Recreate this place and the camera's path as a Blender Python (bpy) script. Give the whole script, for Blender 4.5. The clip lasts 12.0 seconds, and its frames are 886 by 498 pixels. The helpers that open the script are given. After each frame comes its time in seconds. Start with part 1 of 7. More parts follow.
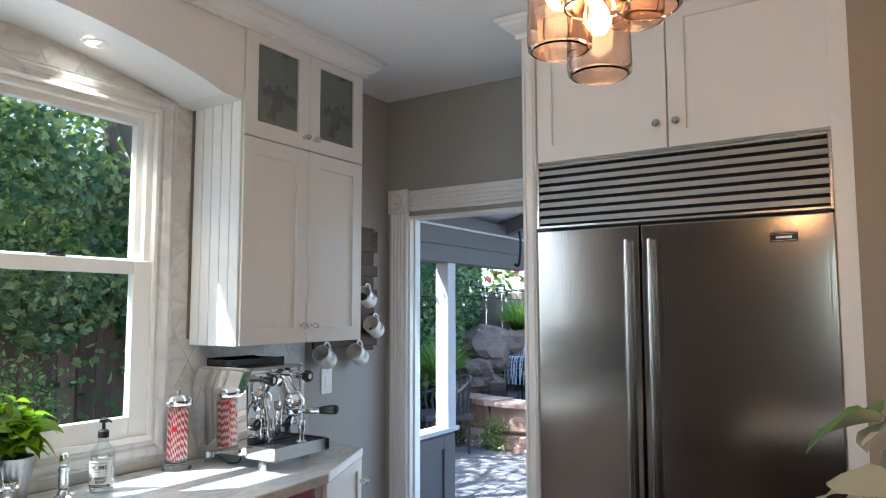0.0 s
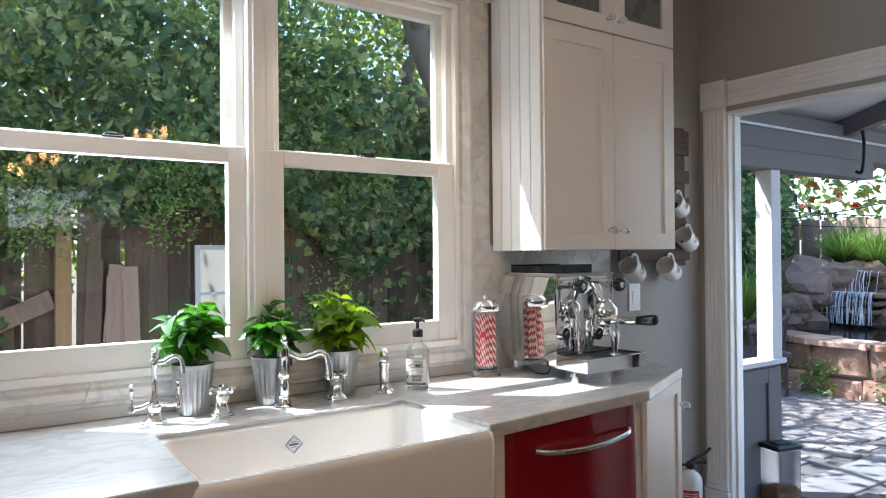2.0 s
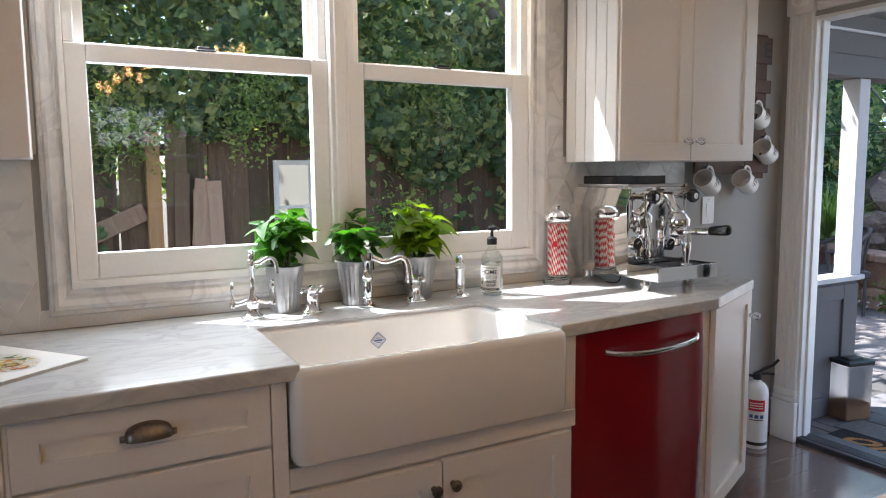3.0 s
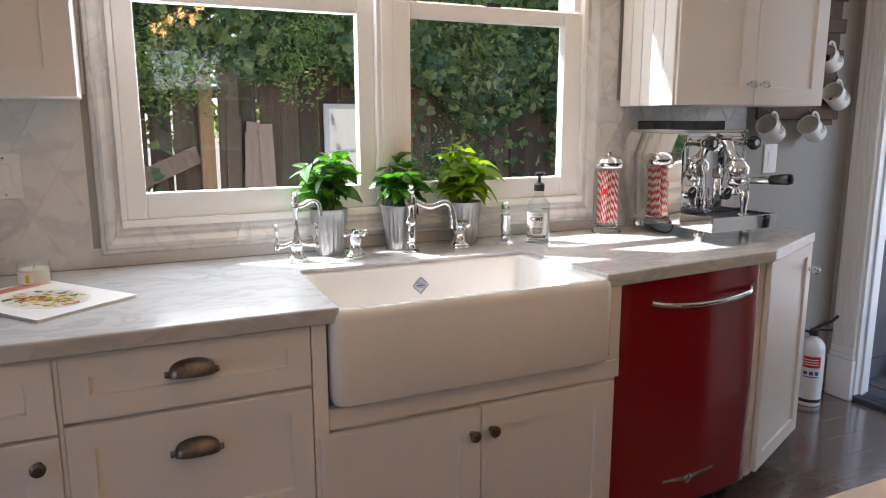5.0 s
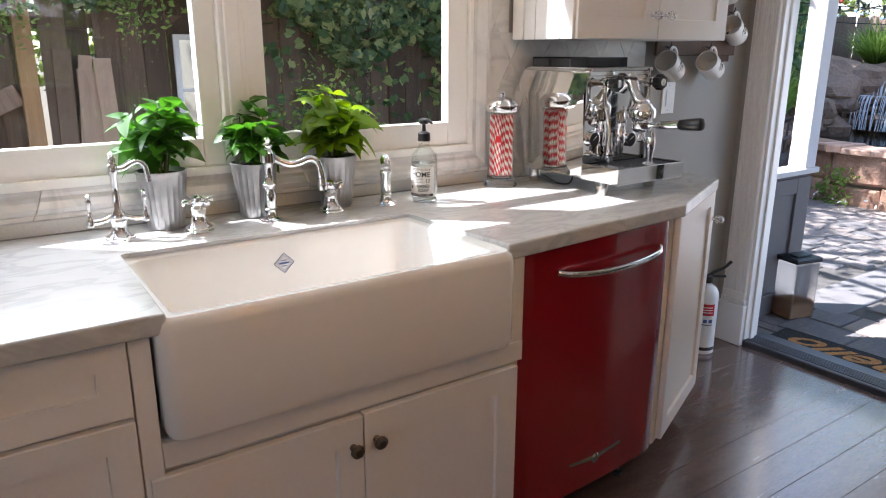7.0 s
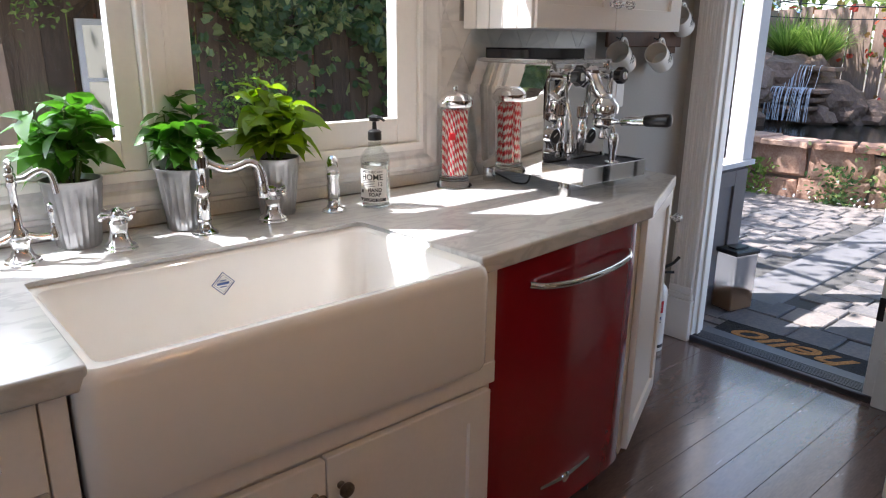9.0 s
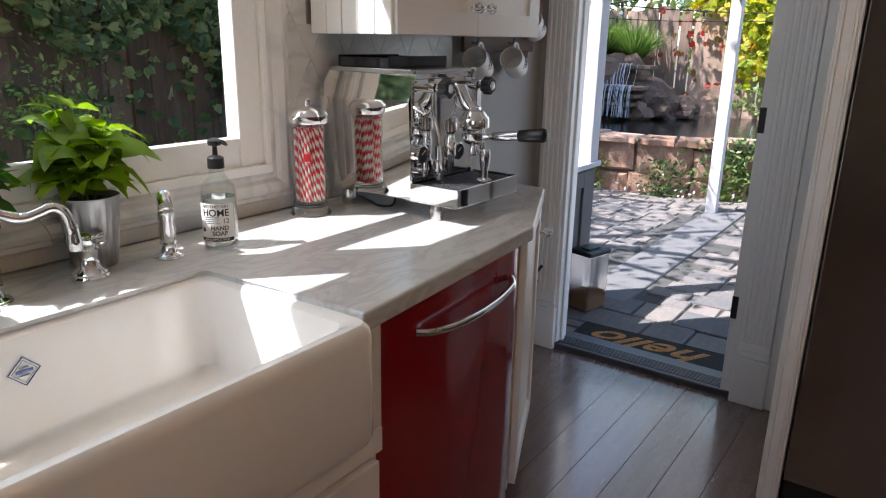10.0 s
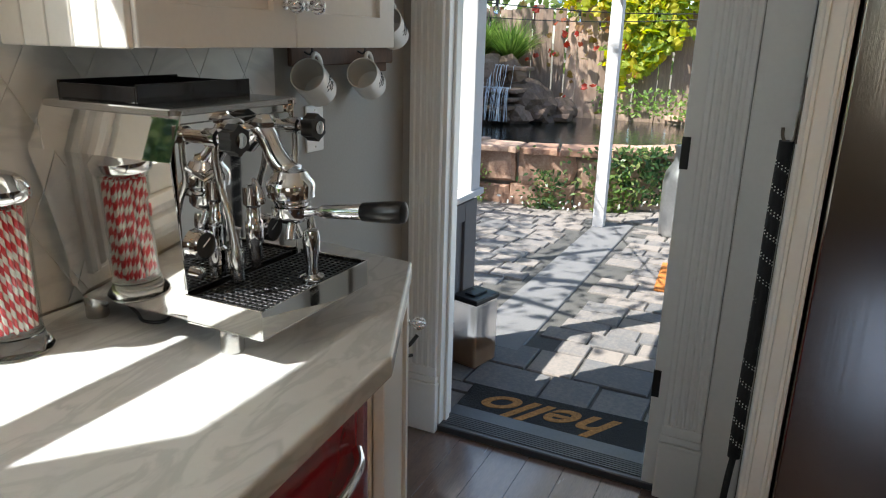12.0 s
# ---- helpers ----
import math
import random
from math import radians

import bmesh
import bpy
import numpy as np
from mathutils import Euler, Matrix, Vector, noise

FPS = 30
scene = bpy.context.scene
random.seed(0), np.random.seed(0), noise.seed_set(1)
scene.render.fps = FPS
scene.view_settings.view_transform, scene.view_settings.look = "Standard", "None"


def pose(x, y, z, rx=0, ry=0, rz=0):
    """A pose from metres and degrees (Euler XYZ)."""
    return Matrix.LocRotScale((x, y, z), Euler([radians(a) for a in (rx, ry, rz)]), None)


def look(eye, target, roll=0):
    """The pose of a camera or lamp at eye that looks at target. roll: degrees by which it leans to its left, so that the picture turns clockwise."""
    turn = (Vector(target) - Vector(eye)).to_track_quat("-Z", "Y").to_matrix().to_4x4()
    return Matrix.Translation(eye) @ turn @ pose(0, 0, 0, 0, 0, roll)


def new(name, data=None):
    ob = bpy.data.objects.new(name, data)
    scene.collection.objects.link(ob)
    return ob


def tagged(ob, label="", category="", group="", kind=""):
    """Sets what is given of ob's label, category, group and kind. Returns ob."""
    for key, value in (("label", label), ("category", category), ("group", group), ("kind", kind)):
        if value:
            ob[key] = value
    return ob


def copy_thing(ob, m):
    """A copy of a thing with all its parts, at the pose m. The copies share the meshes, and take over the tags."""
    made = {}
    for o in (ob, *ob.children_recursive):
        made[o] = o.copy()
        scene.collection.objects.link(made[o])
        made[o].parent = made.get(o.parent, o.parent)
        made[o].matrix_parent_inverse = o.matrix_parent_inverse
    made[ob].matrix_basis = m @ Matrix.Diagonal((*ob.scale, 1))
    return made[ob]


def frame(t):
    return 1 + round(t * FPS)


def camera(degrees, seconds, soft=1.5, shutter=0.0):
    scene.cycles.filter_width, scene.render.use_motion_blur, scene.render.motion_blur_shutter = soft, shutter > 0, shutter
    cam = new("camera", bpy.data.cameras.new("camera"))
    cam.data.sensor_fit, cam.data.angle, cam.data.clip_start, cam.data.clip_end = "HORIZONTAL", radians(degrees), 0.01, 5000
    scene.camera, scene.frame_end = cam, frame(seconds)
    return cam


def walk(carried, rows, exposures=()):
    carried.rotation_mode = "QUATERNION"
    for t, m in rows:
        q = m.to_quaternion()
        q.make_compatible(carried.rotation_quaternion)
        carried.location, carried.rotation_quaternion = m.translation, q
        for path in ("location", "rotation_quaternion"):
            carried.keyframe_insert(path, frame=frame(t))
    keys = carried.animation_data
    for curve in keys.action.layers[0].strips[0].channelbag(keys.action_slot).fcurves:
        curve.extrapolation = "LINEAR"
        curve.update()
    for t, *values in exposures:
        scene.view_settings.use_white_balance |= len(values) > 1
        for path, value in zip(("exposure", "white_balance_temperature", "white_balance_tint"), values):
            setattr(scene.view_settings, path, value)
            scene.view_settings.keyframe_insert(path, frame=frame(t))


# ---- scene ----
cam = camera(64.5, 12.0, soft=1.1)
PATH = [
    (0, (0.012, 0.18, 1.515), (-1.069, 1.853, 1.689), -0.1),
    (0.5, (-0.107, 0.205, 1.516), (-1.305, 1.797, 1.694), -0.1),
    (1, (-0.197, 0.245, 1.484), (-1.485, 1.766, 1.651), -0.2),
    (1.5, (-0.244, 0.293, 1.415), (-1.724, 1.631, 1.555), -0.4),
    (2, (-0.266, 0.322, 1.369), (-1.915, 1.454, 1.381), -0.5),
    (2.5, (-0.257, 0.305, 1.354), (-1.965, 1.338, 1.234), -0.5),
    (3, (-0.21, 0.249, 1.34), (-1.948, 1.215, 1.124), -0.5),
    (3.5, (-0.153, 0.213, 1.326), (-1.914, 1.12, 1.047), -0.5),
    (5.5, (-0.298, 0.318, 1.337), (-2.085, 1.132, 0.955), -0.3),
    (6, (-0.392, 0.347, 1.346), (-2.158, 1.185, 0.923), -0.3),
    (6.5, (-0.481, 0.407, 1.347), (-2.167, 1.361, 0.853), -0.1),
    (7, (-0.545, 0.479, 1.338), (-2.135, 1.566, 0.797), 0.1),
    (7.5, (-0.549, 0.509, 1.331), (-2.071, 1.679, 0.772), 0.3),
    (7.7, (-0.565, 0.513, 1.33), (-2.067, 1.709, 0.771), 0.4),
    (9.3, (-0.813, 0.513, 1.349), (-2.217, 1.816, 0.772), 0.8),
    (9.5, (-0.857, 0.53, 1.359), (-2.202, 1.892, 0.78), 0.9),
    (10, (-0.982, 0.64, 1.369), (-2.091, 2.202, 0.795), 1.1),
    (10.5, (-1.053, 0.749, 1.393), (-2.005, 2.412, 0.819), 1.3),
    (11, (-1.112, 0.947, 1.424), (-1.985, 2.65, 0.843), 1.5),
    (11.5, (-1.2, 1.16, 1.428), (-2.023, 2.888, 0.848), 1.6),
    (12, (-1.293, 1.307, 1.403), (-2.117, 3.036, 0.827), 1.5),
]
# stops and white balance drift a little along the walk
EXPOSURES = [(0.0, 2.13, 5300, 5), (2.0, 1.95, 5700, 9), (3.5, 1.9, 6050, 14), (5.5, 2.05, 6050, 15), (7.5, 1.95, 6050, 15), (9.5, 1.6, 6050, 15), (10.5, 1.37, 5950, 11), (12.0, 1.4, 6300, 5)]
walk(cam, [(t, look(eye, target, roll)) for t, eye, target, roll in PATH], EXPOSURES)

# ---- light ----
SUN_WAY = Vector((0.93, 1.07, -1.95)).normalized()
world = bpy.data.worlds.new("sky")
scene.world = world
world.use_nodes = True
_n = world.node_tree.nodes
_sky = _n.new("ShaderNodeTexSky")
_sky.sky_type, _sky.sun_disc = "NISHITA", False
_sky.sun_elevation = math.asin(-SUN_WAY.z)
_sky.sun_rotation = math.atan2(-SUN_WAY.x, -SUN_WAY.y)
world.node_tree.links.new(_sky.outputs[0], _n["Background"].inputs[0])
_n["Background"].inputs[1].default_value = 0.15
sun = new("sun", bpy.data.lights.new("sun", "SUN"))
sun.data.energy, sun.data.angle, sun.data.color = 4.2, radians(0.5), (1.0, 0.96, 0.9)
sun.matrix_world = look((-8, -6, 16), Vector((-8, -6, 16)) + SUN_WAY)


def area(name, m, w, h, power, color):
    d = bpy.data.lights.new(name, "AREA")
    d.shape, d.size, d.size_y, d.energy, d.color = "RECTANGLE", w, h, power, color
    o = new(name, d)
    o.matrix_world = m
    return o


# added fill lamps at the window over the sink, the garden door and the wide south window
area("window_light", look((-2.53, 0.66, 1.68), (-1.0, 0.9, 1.2)), 0.68, 1.1, 5.5, (0.92, 0.97, 1.0))
area("door_fill", look((-1.91, 3.62, 1.15), (-1.6, 2.0, 0.7)), 0.7, 1.7, 1.1, (0.9, 0.95, 1.0))
# unseen warm fill for the cabinet fronts, warmer than sky light
area("window_light", look((0.6, -3.36, 1.55), (-0.2, 0, 1.3)), 1.9, 1.2, 1.2, (1.0, 0.74, 0.62))


# ---- materials ----
def mat(name, color, rough=0.5, metal=0.0, var=0.12, scale=6.0, fine=60.0, bump=0.05, stretch=(1, 1, 1), spread=0.0, **more):
    m = bpy.data.materials.new(name)
    m.use_nodes = True
    nt = m.node_tree
    N, L = nt.nodes, nt.links
    p = N["Principled BSDF"]
    tc, mp = N.new("ShaderNodeTexCoord"), N.new("ShaderNodeMapping")
    mp.inputs["Scale"].default_value = stretch
    L.new(tc.outputs["Object"], mp.inputs[0])
    n1, n2 = N.new("ShaderNodeTexNoise"), N.new("ShaderNodeTexNoise")
    n1.inputs["Scale"].default_value, n2.inputs["Scale"].default_value = scale, fine
    n1.inputs["Detail"].default_value, n2.inputs["Detail"].default_value = 5, 4
    L.new(mp.outputs[0], n1.inputs[0]), L.new(mp.outputs[0], n2.inputs[0])
    add = N.new("ShaderNodeMath")
    add.operation = "ADD"
    L.new(n1.outputs[0], add.inputs[0]), L.new(n2.outputs[0], add.inputs[1])
    last = add
    if spread:
        oi, mu = N.new("ShaderNodeObjectInfo"), N.new("ShaderNodeMath")
        mu.operation = "MULTIPLY_ADD"
        mu.inputs[1].default_value = spread
        L.new(oi.outputs["Random"], mu.inputs[0]), L.new(add.outputs[0], mu.inputs[2])
        last = N.new("ShaderNodeMath")
        last.operation = "SUBTRACT"
        last.inputs[1].default_value = spread / 2
        L.new(mu.outputs[0], last.inputs[0])
    ramp = N.new("ShaderNodeMapRange")
    ramp.inputs["From Min"].default_value, ramp.inputs["From Max"].default_value = 0.6, 1.4
    L.new(last.outputs[0], ramp.inputs[0])
    mix = N.new("ShaderNodeMix")
    mix.data_type = "RGBA"
    L.new(ramp.outputs[0], mix.inputs[0])
    other = more.get("other")
    mix.inputs[6].default_value = (*[c * (1 - var) for c in color], 1)
    mix.inputs[7].default_value = (*(other or [min(1, c * (1 + var)) for c in color]), 1)
    L.new(mix.outputs[2], p.inputs["Base Color"])
    p.inputs["Metallic"].default_value = metal
    rr = N.new("ShaderNodeMapRange")
    rr.inputs["To Min"].default_value, rr.inputs["To Max"].default_value = rough * 0.85, min(1, rough * 1.15)
    L.new(n1.outputs[0], rr.inputs[0]), L.new(rr.outputs[0], p.inputs["Roughness"])
    if bump:
        b = N.new("ShaderNodeBump")
        b.inputs["Strength"].default_value, b.inputs["Distance"].default_value = bump, more.get("depth", 0.004)
        L.new(add.outputs[0], b.inputs["Height"]), L.new(b.outputs[0], p.inputs["Normal"])
    for k in ("coat", "coat_rough", "trans", "sub", "ior", "aniso"):
        if k in more:
            key = {"coat": "Coat Weight", "coat_rough": "Coat Roughness", "trans": "Transmission Weight", "sub": "Subsurface Weight", "ior": "IOR", "aniso": "Anisotropic"}[k]
            p.inputs[key].default_value = more[k]
    return m


def marble(name, base, vein, rough, size=2.6, turn=(0.3, 0.5, 0.7), stretch=(1.0, 2.2, 1.6)):
    m = mat(name, base, rough, var=0.05, scale=3.0, fine=22.0, bump=0.0)
    nt = m.node_tree
    N, L = nt.nodes, nt.links
    p = N["Principled BSDF"]
    old = p.inputs["Base Color"].links[0].from_socket
    tc, n0 = N.new("ShaderNodeTexCoord"), N.new("ShaderNodeTexNoise")
    mp = N.new("ShaderNodeMapping")
    mp.inputs["Rotation"].default_value = turn
    mp.inputs["Scale"].default_value = stretch
    oi, sh = N.new("ShaderNodeObjectInfo"), N.new("ShaderNodeVectorMath")
    sh.operation = "MULTIPLY_ADD"
    sh.inputs[1].default_value = (3, 5, 7)
    L.new(oi.outputs["Random"], sh.inputs[0]), L.new(tc.outputs["Object"], sh.inputs[2])
    L.new(sh.outputs[0], mp.inputs[0])
    n0.inputs["Scale"].default_value, n0.inputs["Detail"].default_value, n0.inputs["Distortion"].default_value = size, 9, 1.1
    L.new(mp.outputs[0], n0.inputs[0])
    sub, ab, rg = N.new("ShaderNodeMath"), N.new("ShaderNodeMath"), N.new("ShaderNodeMapRange")
    sub.operation, ab.operation = "SUBTRACT", "ABSOLUTE"
    sub.inputs[1].default_value = 0.5
    L.new(n0.outputs[0], sub.inputs[0]), L.new(sub.outputs[0], ab.inputs[0]), L.new(ab.outputs[0], rg.inputs[0])
    rg.inputs["From Min"].default_value, rg.inputs["From Max"].default_value = 0.0, 0.075
    rg.inputs["To Min"].default_value, rg.inputs["To Max"].default_value = 0.75, 0.0
    rg.interpolation_type = "SMOOTHSTEP"
    n2 = N.new("ShaderNodeTexNoise")
    n2.inputs["Scale"].default_value = 1.7
    L.new(mp.outputs[0], n2.inputs[0])
    g = N.new("ShaderNodeMath")
    g.operation = "MULTIPLY"
    L.new(rg.outputs[0], g.inputs[0]), L.new(n2.outputs[0], g.inputs[1])
    mix = N.new("ShaderNodeMix")
    mix.data_type = "RGBA"
    mix.inputs[7].default_value = (*vein, 1)
    L.new(g.outputs[0], mix.inputs[0]), L.new(old, mix.inputs[6]), L.new(mix.outputs[2], p.inputs["Base Color"])
    return m


def glass(name, color=(1, 1, 1), rough=0.0, ior=1.45, gloss_only=False):
    m = bpy.data.materials.new(name)
    m.use_nodes = True
    N, L = m.node_tree.nodes, m.node_tree.links
    if gloss_only:  # thin pane: clear with a mirror film
        for n in list(N):
            N.remove(n)
        out, mixs, t, g, lw, pw_, fr = (N.new("ShaderNode" + k) for k in ("OutputMaterial", "MixShader", "BsdfTransparent", "BsdfGlossy", "LayerWeight", "Math", "Math"))
        t.inputs[0].default_value = (*color, 1)
        g.inputs["Roughness"].default_value = rough
        lw.inputs[0].default_value = 0.5
        pw_.operation, fr.operation = "POWER", "MULTIPLY_ADD"
        pw_.inputs[1].default_value, fr.inputs[1].default_value, fr.inputs[2].default_value = 4.0, 0.8, (ior - 1) ** 2 / (ior + 1) ** 2
        L.new(lw.outputs["Facing"], pw_.inputs[0]), L.new(pw_.outputs[0], fr.inputs[0])
        L.new(fr.outputs[0], mixs.inputs[0]), L.new(t.outputs[0], mixs.inputs[1]), L.new(g.outputs[0], mixs.inputs[2]), L.new(mixs.outputs[0], out.inputs[0])
        return m
    p = N["Principled BSDF"]
    p.inputs["Base Color"].default_value = (*color, 1)
    p.inputs["Roughness"].default_value, p.inputs["Transmission Weight"].default_value, p.inputs["IOR"].default_value = rough, 1.0, ior
    return m


def glow(name, color, power):
    m = bpy.data.materials.new(name)
    m.use_nodes = True
    p = m.node_tree.nodes["Principled BSDF"]
    p.inputs["Base Color"].default_value = (*color, 1)
    p.inputs["Emission Color"].default_value = (*color, 1)
    p.inputs["Emission Strength"].default_value = power
    return m


WHITE = mat("white_cabinet_paint", (0.78, 0.762, 0.735), 0.38, var=0.03, scale=3, fine=90, bump=0.03)
TRIM = mat("white_trim_paint", (0.8, 0.79, 0.77), 0.36, var=0.03, scale=4, fine=70, bump=0.03)
SASH = mat("window_sash_paint", (0.82, 0.81, 0.78), 0.4, var=0.03, scale=4, fine=70, bump=0.03)
GREY = mat("greige_wall_paint", (0.36, 0.345, 0.315), 0.75, var=0.05, scale=2, fine=120, bump=0.08)
TAN = mat("tan_wall_paint", (0.34, 0.275, 0.205), 0.75, var=0.05, scale=2, fine=120, bump=0.08)
CEIL = mat("ceiling_paint", (0.8, 0.8, 0.79), 0.85, var=0.03, scale=2, fine=120, bump=0.06)
MARBLE = marble("white_marble", (0.55, 0.555, 0.55), (0.35, 0.358, 0.362), 0.2, 5.2, (0.0, 0.0, 0.62), (2.6, 1.0, 2.0))
MTILE = marble("marble_tile", (0.7, 0.69, 0.67), (0.45, 0.45, 0.45), 0.3)
GROUT = mat("pale_grout", (0.72, 0.71, 0.68), 0.9, var=0.1, fine=150)
STONETOP = marble("beige_quartzite", (0.62, 0.58, 0.52), (0.42, 0.38, 0.33), 0.25)
PORC = mat("white_fireclay", (0.8, 0.79, 0.765), 0.09, var=0.02, scale=2, fine=30, bump=0.0, coat=0.5)
RED = mat("red_enamel", (0.23, 0.006, 0.012), 0.16, var=0.06, scale=3, fine=40, bump=0.012, coat=0.6)
CHROME = mat("polished_chrome", (0.86, 0.86, 0.87), 0.05, 1.0, var=0.04, scale=5, fine=40, bump=0.0)
MIRRORM = mat("polished_steel", (0.85, 0.84, 0.82), 0.035, 1.0, var=0.03, scale=3, fine=30, bump=0.0)
STEEL = mat("brushed_steel", (0.55, 0.54, 0.525), 0.24, 1.0, var=0.06, scale=3, fine=50, bump=0.03, stretch=(0.3, 0.3, 60), depth=0.001, aniso=0.6)
DOORST = mat("brushed_door_steel", (0.5, 0.475, 0.445), 0.15, 1.0, var=0.05, scale=2.0, fine=260, bump=0.022, stretch=(1, 1, 0.012), depth=0.005)
BRONZE = mat("antique_pewter", (0.21, 0.18, 0.15), 0.32, 1.0, var=0.3, scale=25, fine=120, bump=0.08)
BLACK = mat("black_plastic", (0.015, 0.015, 0.016), 0.35, var=0.2, fine=90, bump=0.04)
# near-black: the shade of recesses, toe kicks and gaps put into the colour
DARK = mat("recess_shade", (0.02, 0.018, 0.017), 0.7, var=0.2, fine=90)
PLANK = mat("dark_painted_boards", (0.125, 0.08, 0.066), 0.26, var=0.28, scale=5, fine=40, bump=0.1, stretch=(6, 0.9, 1), spread=0.3, depth=0.003, coat=1.0, coat_rough=0.13)
CLEAR = glass("window_glass", (0.97, 0.985, 0.975), 0.0, 1.5, True)
FROST = mat("reeded_glass", (0.13, 0.145, 0.135), 0.28, var=0.12, scale=8, fine=30, bump=0.1, coat=0.5)
GLASS = glass("clear_glass", (0.98, 0.99, 0.985), 0.0, 1.45)
AMBER = glass("amber_glass", (1.0, 0.84, 0.73), 0.0, 1.4)
THIN = glass("thin_clear_glass", (0.97, 0.985, 0.98), 0.0, 1.5, True)


def leaf_mat(name, c1, c2, c3, rough=0.45, trans=0.45):
    """A leaf that lets light through; each leaf takes its own shade of green."""
    m = bpy.data.materials.new(name)
    m.use_nodes = True
    N, L = m.node_tree.nodes, m.node_tree.links
    p, out = N["Principled BSDF"], N["Material Output"]
    geo, ramp = N.new("ShaderNodeNewGeometry"), N.new("ShaderNodeValToRGB")
    ramp.color_ramp.elements[0].color, ramp.color_ramp.elements[1].color = (*c1, 1), (*c3, 1)
    e = ramp.color_ramp.elements.new(0.6)
    e.color = (*c2, 1)
    ramp.color_ramp.elements[2].position = 0.97
    L.new(geo.outputs["Random Per Island"], ramp.inputs[0])
    tc, n1 = N.new("ShaderNodeTexCoord"), N.new("ShaderNodeTexNoise")
    n1.inputs["Scale"].default_value = 35
    L.new(tc.outputs["Object"], n1.inputs[0])
    mu = N.new("ShaderNodeMix")
    mu.data_type, mu.blend_type = "RGBA", "MULTIPLY"
    mu.inputs[0].default_value = 0.5
    L.new(ramp.outputs[0], mu.inputs[6]), L.new(n1.outputs["Color"], mu.inputs[7])
    L.new(ramp.outputs[0], p.inputs["Base Color"])
    p.inputs["Roughness"].default_value = rough
    t, ms = N.new("ShaderNodeBsdfTranslucent"), N.new("ShaderNodeMixShader")
    br = N.new("ShaderNodeHueSaturation")
    br.inputs["Value"].default_value, br.inputs["Saturation"].default_value = 1.9, 1.1
    L.new(ramp.outputs[0], br.inputs["Color"]), L.new(br.outputs[0], t.inputs[0])
    ms.inputs[0].default_value = trans
    L.new(p.outputs[0], ms.inputs[1]), L.new(t.outputs[0], ms.inputs[2]), L.new(ms.outputs[0], out.inputs[0])
    return m


LEAF_POT = leaf_mat("potted_leaf", (0.028, 0.085, 0.014), (0.06, 0.165, 0.018), (0.16, 0.32, 0.03), 0.35, 0.42)
LEAF_IVY = leaf_mat("ivy_leaf", (0.036, 0.085, 0.034), (0.12, 0.2, 0.075), (0.36, 0.4, 0.16), 0.3, 0.45)
LEAF_SUN = leaf_mat("young_potted_leaf", (0.09, 0.165, 0.012), (0.2, 0.31, 0.02), (0.36, 0.46, 0.035), 0.4, 0.5)
LEAF_FAR = leaf_mat("tree_leaf", (0.07, 0.105, 0.03), (0.16, 0.21, 0.06), (0.3, 0.36, 0.1), 0.5, 0.5)
LEAF_GOLD = leaf_mat("yellow_vine_leaf", (0.12, 0.2, 0.03), (0.36, 0.4, 0.03), (0.6, 0.5, 0.04), 0.5, 0.5)
LEAF_RED = leaf_mat("red_vine_leaf", (0.1, 0.14, 0.03), (0.25, 0.1, 0.04), (0.4, 0.05, 0.04), 0.5, 0.5)
LEAF_FERN = leaf_mat("bright_fern_leaf", (0.1, 0.17, 0.04), (0.19, 0.29, 0.07), (0.34, 0.42, 0.13), 0.5, 0.5)
LEAF_PALE = leaf_mat("pale_dried_leaf", (0.5, 0.47, 0.38), (0.1, 0.14, 0.08), (0.62, 0.58, 0.48), 0.6, 0.25)

# ---- mesh helpers ----
def fin(bm, name, smooth=False):
    me = bpy.data.meshes.new(name)
    bmesh.ops.recalc_face_normals(bm, faces=bm.faces)
    bm.to_mesh(me)
    bm.free()
    if smooth:
        for f in me.polygons:
            f.use_smooth = True
        me.set_sharp_from_angle(angle=radians(38))
    return me


def part(name, bm, material, parent=None, label="", smooth=False, m=None):
    me = fin(bm, name, smooth)
    me.materials.append(material)
    o = new(name, me)
    if parent is not None:
        o.parent = parent
    if m is not None:
        o.matrix_basis = m
    if label:
        tagged(o, label)
    return o


def thing(name, label, category, group="", m=None, kind=""):
    o = new(name)
    o.empty_display_size = 0.05
    if m is not None:
        o.matrix_basis = m
    return tagged(o, label, category, group, kind)


def struct(name, bm, material, label="", category="", smooth=False, m=None):
    o = part(name, bm, material, None, "", smooth, m)
    return tagged(o, label or name.replace("_", " "), category or name.split("_")[0], kind="structure")


def box(bm, x0, x1, y0, y1, z0, z1, bev=0.0, seg=1):
    r = bmesh.ops.create_cube(bm, size=1.0)
    vs = r["verts"]
    for v in vs:
        v.co = Vector(((x0 + x1) / 2 + v.co.x * (x1 - x0), (y0 + y1) / 2 + v.co.y * (y1 - y0), (z0 + z1) / 2 + v.co.z * (z1 - z0)))
    if bev:
        es = list({e for v in vs for e in v.link_edges})
        bmesh.ops.bevel(bm, geom=es, offset=bev, segments=seg, affect="EDGES", profile=0.5)
    return bm


def boxes(*bs, bev=0.0015, seg=1):
    bm = bmesh.new()
    for b in bs:
        box(bm, *b, bev, seg)
    return bm


